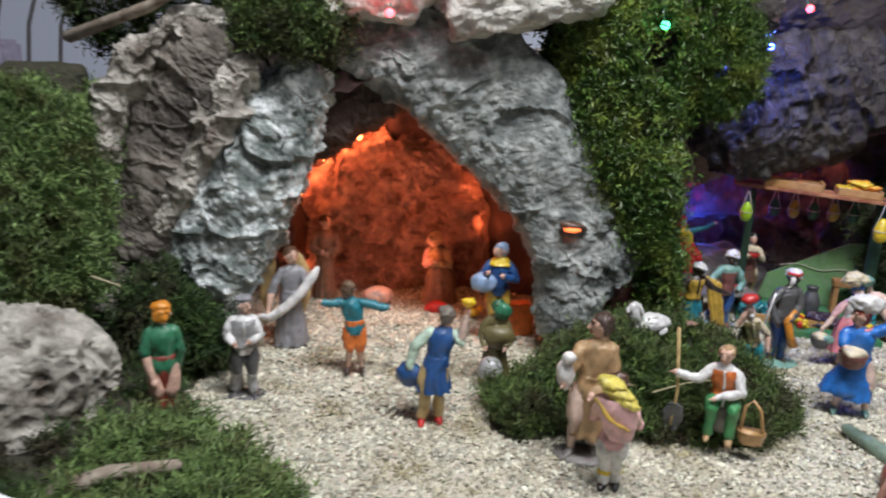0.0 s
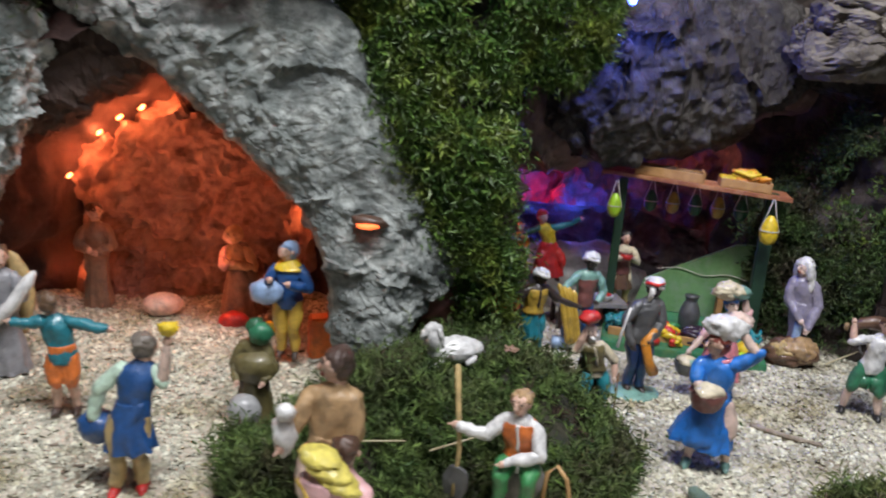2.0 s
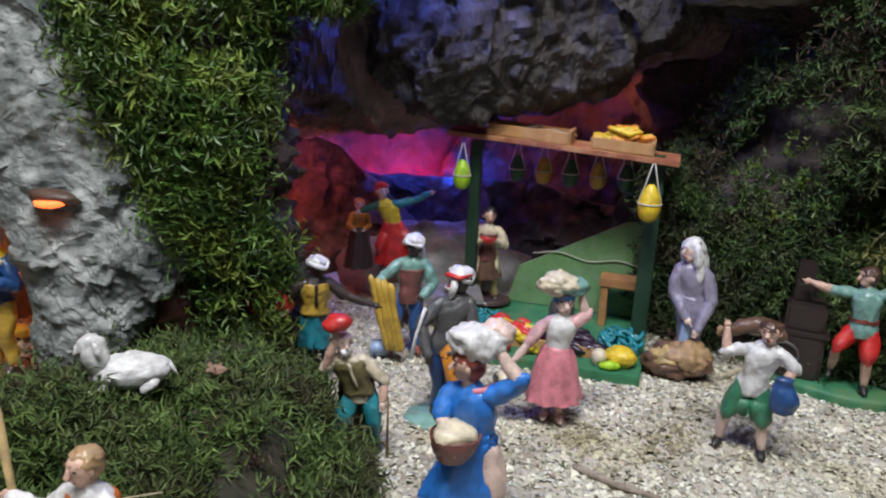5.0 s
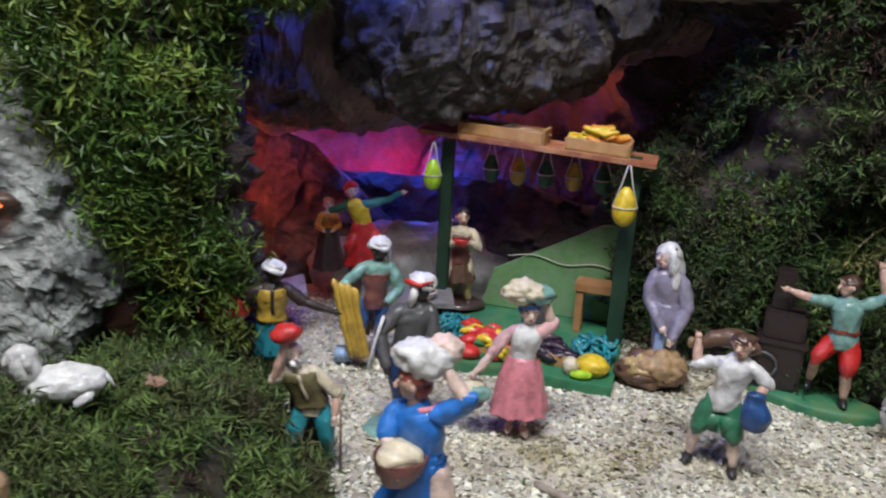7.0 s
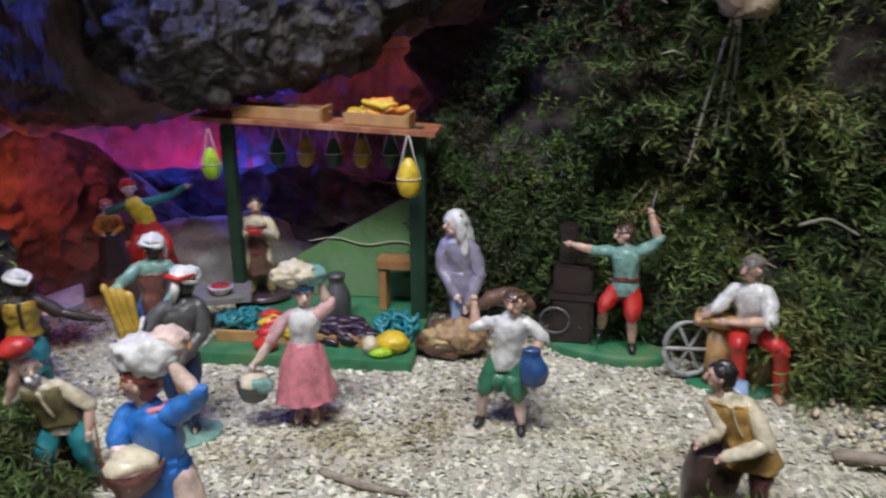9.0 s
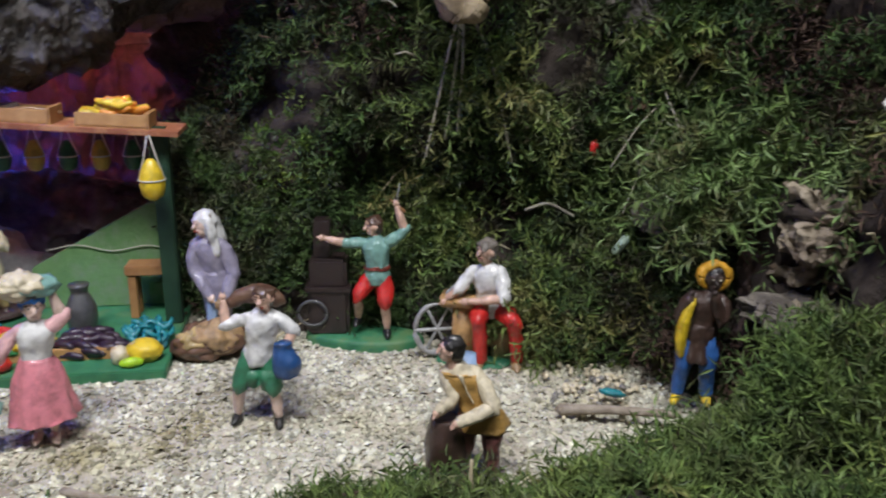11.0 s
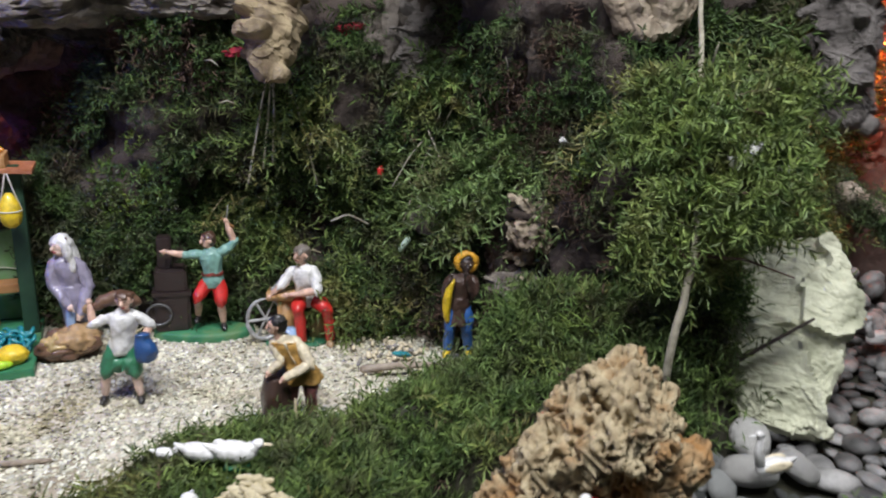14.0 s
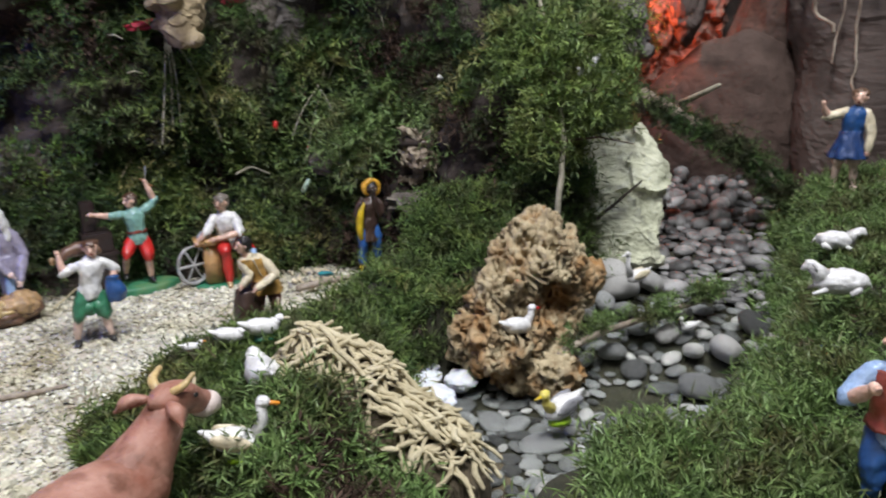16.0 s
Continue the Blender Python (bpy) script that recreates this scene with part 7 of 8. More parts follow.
twig("short reed standing in the moss bank", [(0.79, 0.66, 0.03), (0.79, 0.66, 0.06)], 0.0018, M_STRAW)
twig("long dead branch slanting over the rocks", [(-0.47, 0.93, 0.40), (-0.36, 0.9, 0.44), (-0.27, 0.88, 0.49), (-0.2, 0.87, 0.53)], 0.008)
twig("reddish stick in the front moss", [(-0.33, 0.5, 0.045), (-0.29, 0.515, 0.056), (-0.24, 0.53, 0.055)], 0.009)
twig("thin pale stick by the dark boulder", [(-0.41, 0.8, 0.135), (-0.375, 0.79, 0.128)], 0.0015, M_STRAW)
twig("cut stick lying over the brook", [(1.085, 0.41, 0.1), (1.1, 0.385, 0.125), (1.115, 0.365, 0.145)], 0.0022, M_CORK)
twig("mossy pole slanting down to the brook", [(1.24, 0.4, 0.235), (1.28, 0.31, 0.18), (1.29, 0.23, 0.12), (1.285, 0.17, 0.07)], 0.011)
twig("pale cut stick jutting from the far grotto", [(1.3, 0.36, 0.22), (1.262, 0.306, 0.248)], 0.005, M_ROOT)


twig("dark mossy branch lying over the brook's stones", [(0.85, 0.375, 0.026), (0.9, 0.345, 0.036), (0.96, 0.3, 0.042), (1.02, 0.25, 0.05)], 0.004)
q = np.random.default_rng(18).uniform(0, 3, 420)
P = np.stack([np.interp(q, range(4), v) for v in ((0.85, 0.9, 0.96, 1.02), (0.375, 0.345, 0.3, 0.25), (0.03, 0.038, 0.044, 0.05))], 1) + np.random.default_rng(19).normal(size=(420, 3)) * 0.005
moss_thing("pole_moss", "green moss tufts on the branch over the brook", P, np.tile((-0.4, -0.1, 0.8), (420, 1)), M_FERN, 28, 10, 0.014, 0.008, 0.0014, gaps=0.05, clump=26.0)
pole = np.array([(1.24, 0.4, 0.235), (1.28, 0.31, 0.18), (1.29, 0.23, 0.12), (1.285, 0.17, 0.07)])
q = np.random.default_rng(8).uniform(0, 3, 1300)
P = np.stack([np.interp(q, range(4), pole[:, k]) for k in range(3)], 1) + np.random.default_rng(9).normal(size=(1300, 3)) * 0.009
moss_thing("pole_moss", "green moss covering the slanting pole", P, np.tile((-0.6, -0.2, 0.7), (1300, 1)), M_MOSS_D, 18, 11, 0.018, 0.008, 0.0014)


def bits():
    r = np.random.default_rng(77)
    c = Clay()
    for i in range(420):
        x, y = r.uniform(-0.25, 0.98), r.uniform(0.5, 1.05)
        if bool(is_moss(np.array(x), np.array(y))) or (x > 0.56 and y < 0.7):
            continue
        z = float(ground_z(x, y)) + 0.0015
        a, l = r.uniform(0, 6.28), 0.0015 + 0.008 * r.random() ** 3
        c.tube([(x, y, z), (x + l * math.cos(a), y + l * math.sin(a), z + 0.001)], [r.uniform(0.0008, 0.0018), 0.0008], M_BARK if r.random() < 0.7 else M_MOSS_D, 5)
    tagged(new("litter", c.mesh("litter")), "dark bark crumbs and dry moss strewn over the gravel", "litter", kind="stuff")


bits()

# ---- porous stones by the brook ----
def sponge(label, at, size, rot, seed, mat, freq=185.0, depth=0.0052, sub=6, blocky=0.45):
    V, F = ico(sub)
    box = V / np.abs(V).max(axis=1, keepdims=True)
    V = V * (1 - blocky) + box * blocky * 0.85
    V = V * (1 + 0.32 * fbm(V * 1.9 + seed, 3, seed)[:, None]) * np.array(size)
    V = turn(V, *rot)
    n = normals(V, F)
    X = V + seed
    W = X * freq * np.array((1, 1, 0.62)) + 0.9 * np.stack([fbm(X * freq * 0.7 + 7 * k, 2, seed + k) for k in range(3)], 1)
    e1, e2 = worley(W, seed)
    g1, g2 = worley(W * 1.9 + 4, seed + 3)
    d1, _ = worley(X * freq * 0.22, seed + 8)
    h = -depth * smooth(0.12, 0.42, e2 - e1) - 0.4 * depth * smooth(0.1, 0.4, g2 - g1) - depth * 1.6 * smooth(0.34, 0.12, d1)
    V = V + n * h[:, None]
    ob = mesh_thing("porous_stone", V, F, mat, label, "rock")
    ob.location = at
    return ob


def tall_sponge():
    """One tall leaning stone, deeply channelled, with a hollow where the overhang shades a ledge."""
    V, F = ico(7)
    box = V / np.abs(V).max(axis=1, keepdims=True)
    V = V * 0.6 + box * 0.4 * 0.85
    V = V * (1 + 0.45 * fbm(V * 1.9 + 4, 3, 3)[:, None]) * np.array((0.047, 0.05, 0.092))
    V = turn(V, 15, 36, 0)
    u = np.array((0.82, 0.5, 0.1)) / np.linalg.norm((0.82, 0.5, 0.1))
    for cen, rad in (((-0.036, -0.016, 0.01), 0.024), ((-0.014, -0.04, 0.012), 0.026)):
        d = V - np.array(cen)
        b = d @ u
        q = rad ** 2 * (1 + 0.5 * fbm(V * 50, 2, 21)) - (d * d).sum(1) + b * b
        deep = np.where((q > 0) & (b < np.sqrt(np.maximum(q, 0))) & ((d * d).sum(1) < rad ** 2 * 1.6), -b + np.sqrt(np.maximum(q, 0)), 0)
        V = V + u * np.clip(deep, 0, 0.045)[:, None]
    n = normals(V, F)
    W = turn(V, 38, -30, 0) * np.array((108, 108, 48)) + 1.1 * np.stack([fbm(V * 60 + 7 * k, 2, k) for k in range(3)], 1)
    e1, e2 = worley(W, 6)
    g1, g2 = worley(W * 2.1 + 4, 9)
    d1, _ = worley(V * 34 + 2, 8)
    rag = 0.6 + 0.8 * smooth(-0.2, 0.3, fbm(V * 28, 2, 12))
    h = -0.0135 * rag * smooth(0.13, 0.46, e2 - e1) - 0.0035 * smooth(0.1, 0.4, g2 - g1) - 0.012 * smooth(0.42, 0.15, d1) + 0.004
    V = V + n * h[:, None]
    mesh_thing("porous_stone", V, F, M_SPONGE, "tall tan porous stone with orange stains and dark hollow", "rock").location = (0.876, 0.422, 0.058)


tall_sponge()
sponge("rust-brown porous lump at the foot of the tall stone", (0.845, 0.375, 0.008), (0.028, 0.03, 0.024), (0, 0, 0), 9, M_SPONGE, 130.0, 0.006, 5)


def stringy():
    """A heap that slopes down along its length, laid with long stone threads."""
    r = np.random.default_rng(5)

    def top(x, y):
        s = np.clip((0.085 - y) / 0.2, 0, 1)
        half = 0.047 * np.sqrt(np.clip(1 - (2 * s - 1) ** 6, 0, 1)) * (1 - 0.25 * s) + 1e-4
        mid = 0.012 * np.sin(s * 4)
        crest = 0.088 * smooth(-0.12, 0.16, s) * (1 - smooth(0.25, 1.05, s)) + 0.016 * smooth(0, 0.1, s) * smooth(1.0, 0.9, s)
        q = np.clip(1 - np.abs((x - mid) / half) ** 2.4, 0, 1)
        return crest * q ** 0.6 * (1 + 0.18 * fbm(np.stack([x * 30, y * 30, x * 0], -1), 2, 6)) - 0.03 * (q <= 0)

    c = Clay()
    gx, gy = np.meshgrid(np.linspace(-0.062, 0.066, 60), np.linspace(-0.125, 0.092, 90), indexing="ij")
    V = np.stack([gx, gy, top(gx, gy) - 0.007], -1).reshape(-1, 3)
    # the core's dark colour paints in the shade between the threads
    c.add(V, grid_faces(60, 90), M_THREAD_SHADE)
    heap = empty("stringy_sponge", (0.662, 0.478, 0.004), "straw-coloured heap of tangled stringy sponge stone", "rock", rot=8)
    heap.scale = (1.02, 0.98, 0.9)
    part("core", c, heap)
    c = Clay()
    for i in range(360):
        x, y = r.uniform(-0.05, 0.055), r.uniform(-0.1, 0.088)
        if top(np.array(x), np.array(y)) < 0.003:
            continue
        L = r.uniform(0.022, 0.06)
        a = r.normal() * 0.42 + (0.85 * r.choice((-1, 1)) if r.random() < 0.34 else 0.0)
        t = np.linspace(-0.5, 0.5, 7)
        px, py = x + L * t * math.sin(a), y + L * t * math.cos(a)
        if (top(px, py) < -0.004).sum() > 2:
            continue
        h0, h1 = max(0.0, float(top(px[:3], py[:3]).mean())), max(0.0, float(top(px[-3:], py[-3:]).mean()))
        pz = np.maximum(h0 + (h1 - h0) * (t + 0.5), top(px, py) - 0.002) + r.uniform(-0.005, 0.004) + r.normal() * 0.004 * t * 2
        w = r.uniform(0.0013, 0.003)
        P = np.stack([px, py, pz], 1) + r.normal(size=(7, 3)) * 0.0013
        c.tube([tuple(p) for p in P], [w * 0.7] + [w * r.uniform(0.75, 1.25) for _ in range(5)] + [w * 0.6], M_SPONGE_L, 5)
    threads = new("threads", c.mesh("threads", 1.0, 0.0016))
    threads.parent = heap
    tagged(threads, "tangled pale stone threads", kind="stuff")


def cotton_bits(c):
    r = np.random.default_rng(14)
    for i in range(12):
        c.ball((r.normal() * 0.012, r.normal() * 0.012, r.normal() * 0.006), (r.uniform(0.004, 0.009), r.uniform(0.003, 0.006), r.uniform(0.002, 0.005)), paint("white"), rot=tuple(r.uniform(-60, 60, 3)), rough=0.7, seed=i, sub=3)


thing("crumpled_foil", "crumpled white plastic scraps over the pale stone", "scrap", (1.072, 0.415, 0.278), cotton_bits)
M_THREAD_SHADE = material("shaded_thread_bed", (0.13, 0.1, 0.06), (0.07, 0.055, 0.035), 120, 0.95, 0.002, 300)
stringy()

# white cotton foam at the brook's edge
def foam_shape(c):
    r = np.random.default_rng(3)
    for i in range(22):
        q = r.uniform(-1, 1)
        c.ball((0.018 * r.normal(), 0.03 * q, 0.0), (r.uniform(0.01, 0.022), r.uniform(0.01, 0.02), r.uniform(0.003, 0.007)), M_COTTON, sub=4, rough=0.3, seed=i)


M_COTTON = material("white_cotton", (0.85, 0.87, 0.9), (0.7, 0.74, 0.8), 120, 0.95, 0.002, 300, trans=0.2)
thing("cotton_foam", "white cotton wool standing for water foam", "cotton", (0.785, 0.5, -0.006), foam_shape).scale = (1.25, 1.25, 1.25)

# ---- sapling by the brook ----
sap = empty("sapling", (1.0, 0.432, 0.132), "small sapling with pale slanting trunk and feathery green crown", "tree")
TRUNK = spline([(-0.006, -0.003, -0.03), (-0.002, -0.004, 0.01), (0.008, -0.003, 0.045), (0.019, -0.002, 0.079), (0.05, 0.02, 0.13), (0.09, 0.05, 0.19), (0.128, 0.077, 0.24), (0.16, 0.1, 0.3)], 5)
TRUNK = TRUNK + 0.003 * np.stack([fbm(TRUNK * 30 + 4 * k, 2, k) for k in range(3)], 1)
c = Clay()
c.tube(TRUNK, np.linspace(0.0036, 0.0022, len(TRUNK)), M_ROOT, 9)
part("trunk", c, sap, "pale grey-brown trunk")
r5 = np.random.default_rng(9)
c = Clay()
tips = []
for i in range(30):
    p0 = TRUNK[int(r5.uniform(13, 25))].copy()
    a = r5.uniform(0, 6.28)
    p1 = p0 + np.array((0.01 + 0.035 * math.cos(a), -0.01 + 0.065 * math.sin(a), r5.uniform(-0.005, 0.03)))
    limb_shape = Clay()
    limb_shape.tube([p0, (p0 + p1) / 2 + np.array((0, 0, 0.006)), p1], [0.0014, 0.001, 0.0006], M_DEAD, 5)
    part("limb", limb_shape, sap)
    tips += [p0 + (p1 - p0) * t + r5.normal(size=3) * 0.009 for t in np.linspace(0.25, 1.05, 30)]
tips = np.array(tips)
tips = tips[tips[:, 2] > np.where(tips[:, 1] < 0.0, 0.09, 0.06)]
N = tips - np.array((0.07, 0.03, 0.13))
N /= np.linalg.norm(N, axis=1, keepdims=True)
V, F = foliage(tips, N, 20, 0.028, 0.0115, 0.0024, 0.1, 0.9, 15, gaps=-0.4)
crown = mesh_thing("crown", V, F, M_FERN_D, parent=sap, smooth_shade=False)

# ---- roots, straws and dead leaves on the slope ----
def root(pts, r=0.0014):
    P = np.array(pts, float)
    q = np.linspace(0, 1, 14)
    s = np.linspace(0, 1, len(P))
    C = np.stack([np.interp(q, s, P[:, k]) for k in range(3)], 1)
    for _ in range(3):
        C[1:-1] = (C[:-2] + 2 * C[1:-1] + C[2:]) / 4
    return thing("dry_root", "pale dry root hanging down over the slope", "root", tuple(C[0]), lambda c: c.tube(C - C[0], np.linspace(r, r * 0.7, len(C)), M_ROOT, 6), group="roots")


for e in ((0.905, 0.93, 0.19), (0.925, 0.93, 0.205), (0.935, 0.925, 0.21), (0.98, 0.9, 0.185)):
    root([(0.955, 0.955, 0.33), ((0.955 + e[0]) / 2, (0.955 + e[1]) / 2 - 0.006, 0.28), e], 0.0018)
root([(0.96, 0.95, 0.33), (1.0, 0.93, 0.29), (1.0, 0.92, 0.23)])
for e, k in (((1.03, 0.82, 0.19), 0.0), ((1.04, 0.81, 0.15), 0.012), ((1.07, 0.765, 0.17), -0.01)):
    root([(1.085 + k, 0.8 - k, 0.275 + k), (1.075 + k, 0.8, 0.255), (0.4 * 1.085 + 0.6 * e[0] + k, 0.4 * 0.8 + 0.6 * e[1], 0.23), e], 0.001)
root([(1.0, 0.9, 0.136), (1.015, 0.885, 0.146), (1.035, 0.87, 0.133)], 0.0018)
r6 = np.random.default_rng(12)
c = Clay()
k = r6.choice(len(SV), 70)
for i in k:
    p = SV[i] + np.array((-0.02, -0.03, 0.0))
    if p[2] < 0.05 or p[2] > 0.36 or p[0] < 0.88:
        continue
    d = np.array((r6.normal() * 0.6, r6.normal() * 0.4 - 0.2, r6.normal() * 0.6))
    L = r6.uniform(0.012, 0.035)
    c.tube([p, p + d * L * 0.5 + np.array((0, 0, 0.003)), p + d * L], [0.001, 0.0011, 0.0006], M_STRAW if r6.random() < 0.5 else M_ROOT, 5)
tagged(new("dry_straws", c.mesh("dry_straws")), "pale dry straws caught in the slope's greenery", "straw", kind="stuff")


def leaf_shape(mat, s):
    def build(c):
        a = np.linspace(0, 2 * np.pi, 22, endpoint=False)
        rr = s * (0.42 + 0.5 * np.abs(np.cos(a * 2.5)) ** 0.8 * (1 + 0.3 * np.cos(a * 11)) * (0.75 + 0.25 * np.cos(a)))
        top = np.stack([rr * np.cos(a), rr * np.sin(a), 0.18 * s * np.sin(a * 3) + 0.25 * rr * rr / s], 1)
        V = np.vstack([top, top - np.array((0, 0, 0.0006)), (0, 0, 0.0003), (0, 0, -0.0003)])
        F = [(22 * 2, i, (i + 1) % 22) for i in range(22)] + [(22 * 2 + 1, 22 + (i + 1) % 22, 22 + i) for i in range(22)]
        F += [(i, 22 + i, 22 + (i + 1) % 22, (i + 1) % 22) for i in range(22)]
        c.add(V, F, mat)
    return build


M_DRY = material("dry_leaf", (0.3, 0.19, 0.13), (0.17, 0.095, 0.06), 90, 0.8, 0.001, 200)
thing("dead_leaf", "brown dead maple leaf caught on the slope", "leaf", (1.078, 0.862, 0.34), leaf_shape(M_DRY, 0.022), (70, 20, -40), "dead leaves")
thing("dead_leaf", "brown dead leaf lying in the slope's greenery", "leaf", (1.07, 0.835, 0.245), leaf_shape(M_DRY, 0.016), (60, -20, -50), "dead leaves")
thing("dead_leaf", "brown dead leaf lying on the moss mound", "leaf", (0.307, 0.82, 0.088), leaf_shape(M_DRY, 0.009), (15, 10, 0), "dead leaves")
thing("red_petal", "red plastic scrap caught in the slope", "scrap", (1.045, 0.86, 0.2), lambda c: c.ball((0, 0, 0), (0.005, 0.003, 0.007), paint("red"), rough=0.2))
thing("green_scrap", "pale green plastic scrap on the slope", "scrap", (1.045, 0.82, 0.11), lambda c: c.tube([(0, 0, 0), (0.006, -0.006, 0.014)], 0.004, paint("mint"), 8))
thing("white_scrap", "white paper scraps in the slope's greenery", "scrap", (1.085, 0.62, 0.265), lambda c: c.ball((0, 0, 0), (0.006, 0.002, 0.003), paint("white"), rot=(20, 30, 0), rough=0.6, sub=4))
rock_loft("cork_wood", "tan weathered wood piece with knot holes jutting from the slope", [(0.95, 0.93, 0.45), (0.93, 0.905, 0.4), (0.91, 0.88, 0.352), (0.894, 0.868, 0.318)], [0.034, 0.03, 0.02, 0.008], [0.03, 0.026, 0.017, 0.008],
          M_WOODT, 77, 0.1, 12, 90, 60, pits=0.16, category="wood")
M_REDPAPER = material("red_paper", (0.36, 0.015, 0.03), (0.2, 0.01, 0.02), 60, 0.7)
for at, s in (((0.916, 0.95, 0.337), 0.022), ((1.035, 0.915, 0.364), 0.026), ((1.175, 0.86, 0.383), 0.024), ((1.125, 0.635, 0.082), 0.012)):
    thing("red_paper", "strip of crumpled red paper among the rocks", "paper", at, lambda c: c.ball((0, 0, 0), (s, 0.006, s * 0.24), M_REDPAPER, rough=0.5, sub=4), (0, -10, -35), "red paper")


def litter_patch():
    r = np.random.default_rng(31)
    c = Clay()
    for i in range(90):
        x, y = 0.99 + r.normal() * 0.022, 0.775 + r.normal() * 0.02
        z = float(ground_z(x, y)) + 0.006
        c.ball((x, y, z), (r.uniform(0.002, 0.005), r.uniform(0.002, 0.004), 0.002), paint("cream" if r.random() < 0.75 else "stone"), rot=(r.uniform(-40, 40), r.uniform(-40, 40), r.uniform(0, 90)), sub=1)
    tagged(new("chips", c.mesh("chips")), "whitish stone chips spilled at the foot of the slope", "chips", kind="stuff")


litter_patch()
thing("blue_scrap", "turquoise plastic scrap at the foot of the slope", "scrap", (0.985, 0.745, 0.016), lambda c: c.ball((0, 0, 0), (0.012, 0.004, 0.003), paint("teal2"), rough=0.3), (0, 10, -30))

# ---- coloured lamps ----
for colour, at, power in (((0.05, 0.12, 1.0), (0.462, 1.04, 0.43), 1.5), ((0.0, 0.9, 0.35), (0.268, 0.925, 0.447), 0.02), ((1.0, 0.02, 0.04), (0.517, 1.05, 0.485), 0.05), ((1.0, 0.02, 0.04), (-0.078, 0.905, 0.445), 0.02), ((1.0, 0.4, 0.02), (0.645, 1.32, 0.258), 0.006)):
    big = 1.0 if power > 0.01 else 0.55
    lamp = empty("fairy_light", at, "glowing coloured fairy light on a thin wire", "fairy light", "fairy lights")
    c = Clay()
    c.ball((0, 0, 0), 0.0055 * big, glow("glow", tuple(0.93 * v + 0.07 for v in colour), 6.0), sub=3)
    part("bulb", c, lamp)
    c = Clay()
    c.tube([(0, 0.005, 0.003), (0.002, 0.0, 0.03), (0.0, -0.04, 0.1)] if big < 1 else [(0, 0.005, 0.003), (0.002, 0.02, 0.02), (0.01, 0.03, 0.05)], 0.0012, paint("dgreen"), 6)
    part("wire", c, lamp)
    point_lamp((at[0], at[1] - 0.009, at[2]), power, colour, 0.004)
thing("red_brown_stone", "dark red-brown stone tilted in the hollow beside the slab", "stone", (0.25, 0.945, 0.09), lambda c: c.ball((0, 0, 0), (0.034, 0.018, 0.022), paint("maroon"), rot=(0, -35, 0), rough=0.25, sub=4), (0, 0, 0))
thing("tan_stub", "tan wooden stub under the red-brown stone", "wood", (0.258, 0.94, 0.02), lambda c: c.tube([(0, 0, 0.0), (0.002, 0, 0.03), (0.008, 0, 0.06)], [0.014, 0.012, 0.01], paint("robe"), 12))
# no hollow is cut: a dark ellipsoid stands in for its shade
thing("slot_recess", "dark red-brown lump painting a hollow's shade round the slab's bulb", "recess", (0.17, 0.91, 0.187), lambda c: c.ball((0, 0, 0), (0.02, 0.008, 0.007), paint("brown"), rot=(0, 8, 0), rough=0.2))
thing("glow_slot", "orange bulb showing through the slab's slot", "light bulb", (0.168, 0.905, 0.184), lambda c: c.ball((0, 0, 0), (0.012, 0.008, 0.003), glow("slot_bulb", (1.0, 0.16, 0.04), 2.2), rough=0.3))

for pts, rr in (([(1.4, 0.27, 0.5), (1.385, 0.235, 0.42), (1.37, 0.215, 0.35), (1.36, 0.2, 0.29)], 0.0045), ([(1.42, 0.22, 0.5), (1.4, 0.19, 0.38), (1.385, 0.175, 0.27)], 0.0024), ([(1.42, 0.17, 0.5), (1.39, 0.15, 0.38), (1.37, 0.15, 0.26), (1.35, 0.14, 0.2)], 0.0026)):
    C = spline(pts, 6)
    C = C + 0.03 * np.stack([fbm(C * 20 + 5 * k, 2, k) for k in range(3)], 1)
    thing("dry_root", "grey woody root hanging over the brown flank", "root", tuple(C[0]), lambda c: c.tube([tuple(p) for p in C - C[0]], list(np.linspace(rr, rr * 0.5, len(C))), M_BARK, 8), group="roots")

# ---- room clutter behind the rocks ----
c = Clay()
for k in range(3):
    x0 = -0.86 + 0.06 * k
    c.tube([(x0, 1.5, 0.2), (x0 + 0.02, 1.5, 0.42), (x0 + 0.05 + 0.01 * k, 1.5, 0.55), (x0 + 0.16, 1.52, 0.66)], 0.004, paint("dgrey"), 7)
tagged(new("wire_rack", c.mesh("wire_rack")), "bent dark metal wire rack behind the crib", "rack")
thing("blue_box", "dull blue box behind the crib", "box", (-0.84, 1.45, 0.2), lambda c: c.box((-0.05, -0.04, -0.2), (0.05, 0.04, 0.19), paint("purple")))
thing("white_card", "white board edge at the crib's front", "board", (-0.4, 0.42, 0.09), lambda c: c.box((-0.08, -0.05, -0.1), (0.08, 0.05, 0.0), M_BOARD, (0, 8, -18)))

# ---- the brook: water and stones ----
M_WATER = bpy.data.materials.new("brook_water")
M_WATER.use_nodes = True
wet = M_WATER.node_tree.nodes["Principled BSDF"]
wet.inputs["Base Color"].default_value = (0.8, 0.84, 0.82, 1)
wet.inputs["Transmission Weight"].default_value = 1.0
wet.inputs["Roughness"].default_value = 0.03
wet.inputs["IOR"].default_value = 1.33
ripple = M_WATER.node_tree.nodes.new("ShaderNodeTexNoise")
ripple.inputs["Scale"].default_value = 70.0
swell = M_WATER.node_tree.nodes.new("ShaderNodeBump")
swell.inputs["Strength"].default_value, swell.inputs["Distance"].default_value = 0.6, 0.002
M_WATER.node_tree.links.new(ripple.outputs["Fac"], swell.inputs["Height"])
M_WATER.node_tree.links.new(swell.outputs[0], wet.inputs["Normal"])
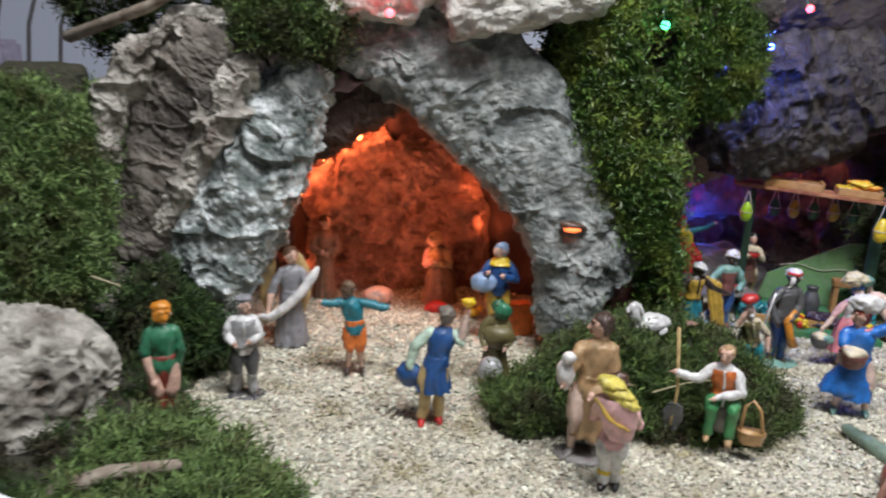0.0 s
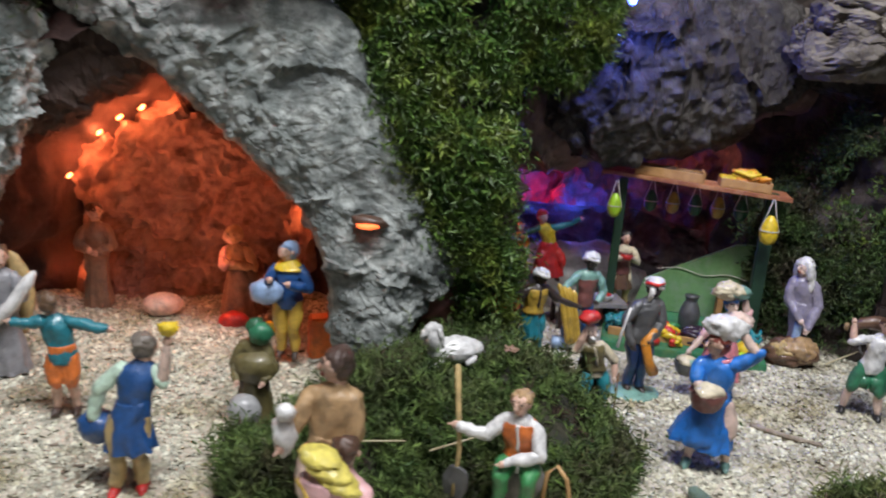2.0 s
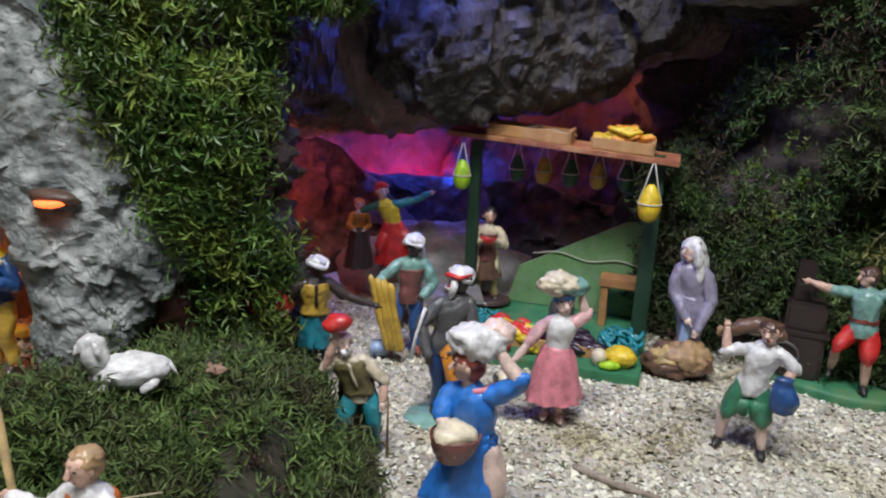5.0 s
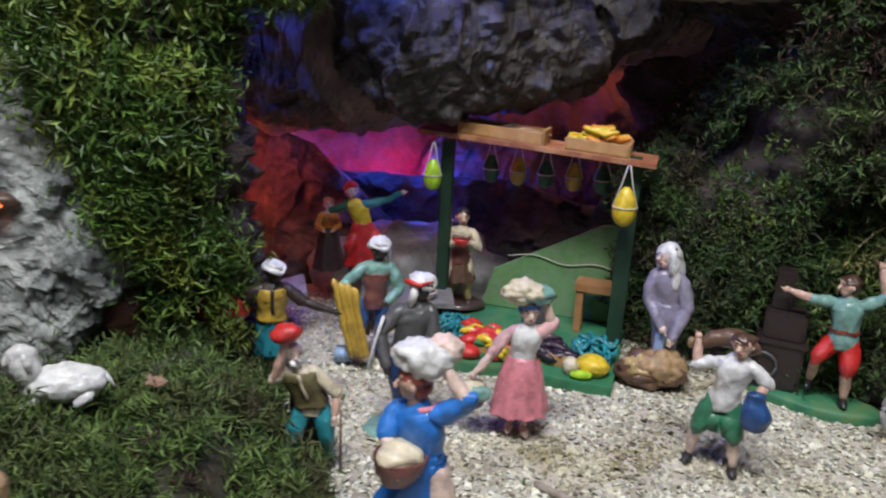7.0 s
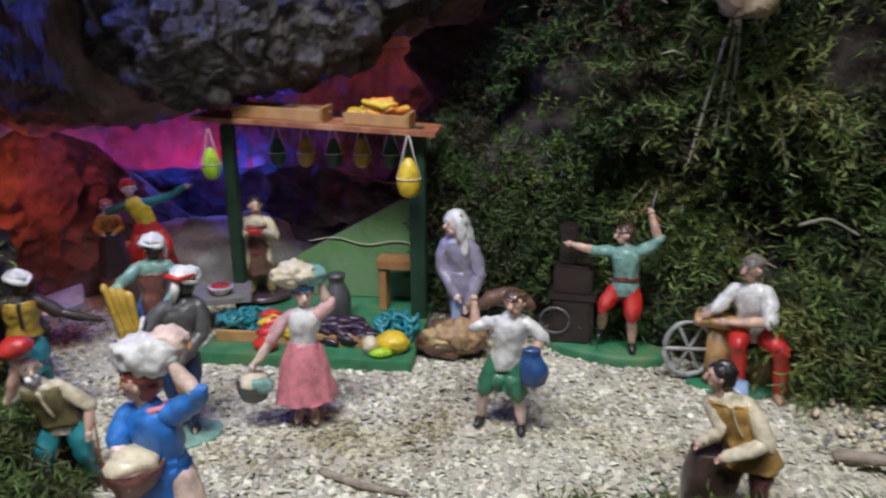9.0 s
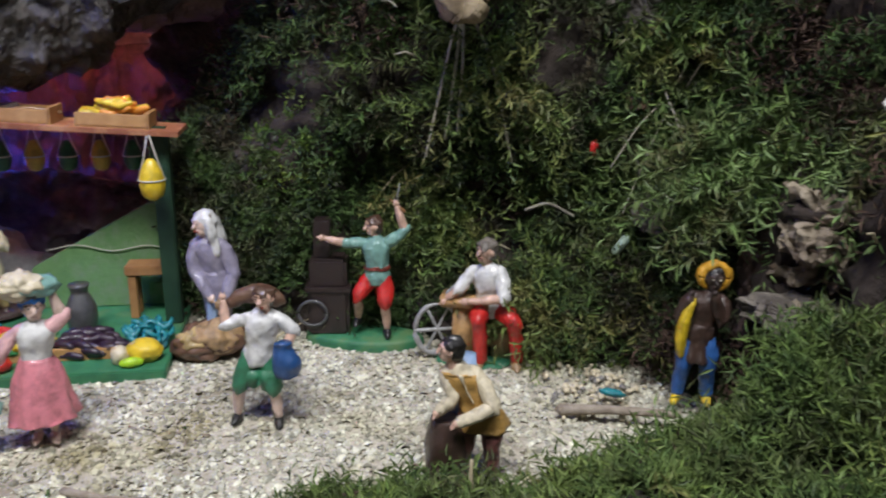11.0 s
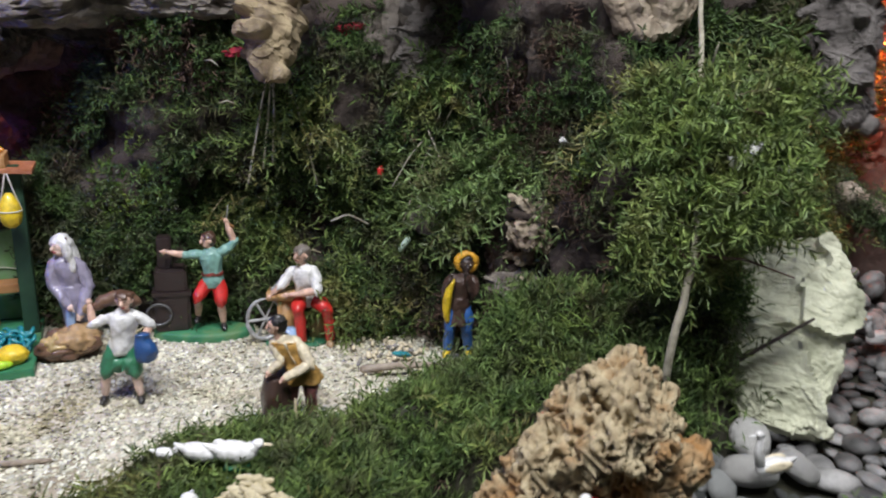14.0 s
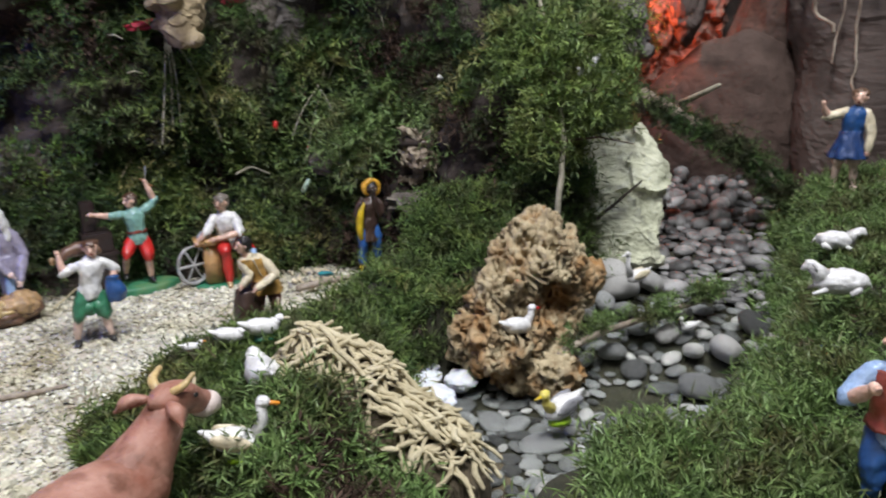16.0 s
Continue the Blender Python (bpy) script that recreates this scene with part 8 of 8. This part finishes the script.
wx = np.linspace(0.6, 1.03, 60)
ry, rw, rz = river_axis(wx)
s = np.linspace(-0.98, 0.98, 24)
V = np.stack([np.repeat(wx[:, None], 24, 1), ry[:, None] + rw[:, None] * s[None], np.repeat((rz + 0.001)[:, None], 24, 1)], -1)
mesh_thing("water", V.reshape(-1, 3), grid_faces(60, 24), M_WATER, "clear shallow water of the brook", "water", kind="structure").visible_shadow = False

bed = tagged(new("brook_bed"), "grey river stones lining the brook", "stones", kind="structure")
stone_meshes = []
for k in range(12):
    V, F = ico(3)
    V = V * (1 + 0.16 * fbm(V * 0.9 + k * 5, 2, k)[:, None])
    V = np.sign(V) * np.abs(V) ** 0.9
    stone_meshes.append(fast_mesh("stone", V, F, [M_PEBBLE_W if k in (1, 6) else M_PEBBLE]))
q = np.random.default_rng(41)
DAM = ((0.966, 0.384, 0.015), (0.92, 0.34, 0.016), (0.959, 0.324, 0.014), (0.957, 0.294, 0.015), (0.893, 0.251, 0.02), (0.945, 0.236, 0.022), (0.99, 0.215, 0.02), (1.0, 0.288, 0.013),
       (1.02, 0.36, 0.026), (0.995, 0.37, 0.016), (0.985, 0.345, 0.015), (1.05, 0.335, 0.02), (1.01, 0.39, 0.016), (1.06, 0.38, 0.022), (0.905, 0.365, 0.012), (0.94, 0.265, 0.014))
placed = []
far_V, far_F, far_n = [], [], 0
for x, y, r in DAM:
    r = r * 0.82
    z = float(river_axis(x)[2])
    placed.append((x, y, r))
    ob = new("stone", stone_meshes[(1, 6, 3, 8, 6, 4, 1, 2)[len(placed) % 8]])
    ob.matrix_world = pose(x, y, z + r * 0.5, q.uniform(-35, 35), q.uniform(-35, 35), q.uniform(0, 180)) @ Matrix.Diagonal((r * 1.15, r * 0.9, r * 0.66, 1))
    ob.parent = bed
for tries in range(26000):
    if len(placed) >= 560:
        break
    x = 0.6 + 0.88 * q.random() ** 1.3
    ry, rw, rz = (float(v) for v in river_axis(x))
    o = q.uniform(-1.08, 1.05)
    y = ry + rw * o
    r = (0.0052 if x < 1.04 else 0.008) + 0.0105 * q.random() ** 1.5
    pool = min(((x - 0.862) / 0.034) ** 2 + ((y - 0.305) / 0.034) ** 2, ((x - 0.915) / 0.032) ** 2 + ((y - 0.2) / 0.03) ** 2)
    if pool < 1 or any((x - a) ** 2 + (y - b) ** 2 < (0.8 * (r + d)) ** 2 for a, b, d in placed):
        continue
    placed.append((x, y, r))
    flat = q.uniform(0.36, 0.6)
    m = pose(x, y, rz - 0.008 + r * flat * 0.55 + 0.012 * max(0.0, abs(o) - 0.8) * 3, q.uniform(-14, 14), q.uniform(-14, 14), q.uniform(0, 180)) @ Matrix.Diagonal((r * q.uniform(1.05, 1.5), r * q.uniform(0.75, 1.0), r * flat, 1))
    if x > 1.04:
        V, F = ico(2)
        far_V.append((V * (1 + 0.16 * fbm(V * 0.9 + tries, 2, 3)[:, None])) @ np.array(m)[:3, :3].T + np.array(m)[:3, 3])
        far_F.append(F + far_n)
        far_n += len(V)
        continue
    ob = new("stone", stone_meshes[q.integers(12)])
    ob.matrix_world = m
    ob.parent = bed
# the heap of reddish and whitish stones before the far grotto
for i in range(60):
    x, y = 1.3 + 0.13 * q.random(), 0.25 + 0.19 * q.random()
    V, F = ico(2)
    r = 0.008 + 0.007 * q.random()
    z = 0.05 + 0.35 * (x - 1.3) + 0.25 * max(0.0, y - 0.36)
    far_V.append(turn(V * np.array((1.2, 0.95, 0.8)) * r, *q.uniform(-40, 40, 3)) + np.array((x, y, z)))
    far_F.append(F + far_n)
    far_n += len(V)
mesh_thing("far_stones", np.concatenate(far_V), np.concatenate(far_F), M_PEBBLE_F, "grey and reddish river stones far up the brook", "stones", kind="stuff")
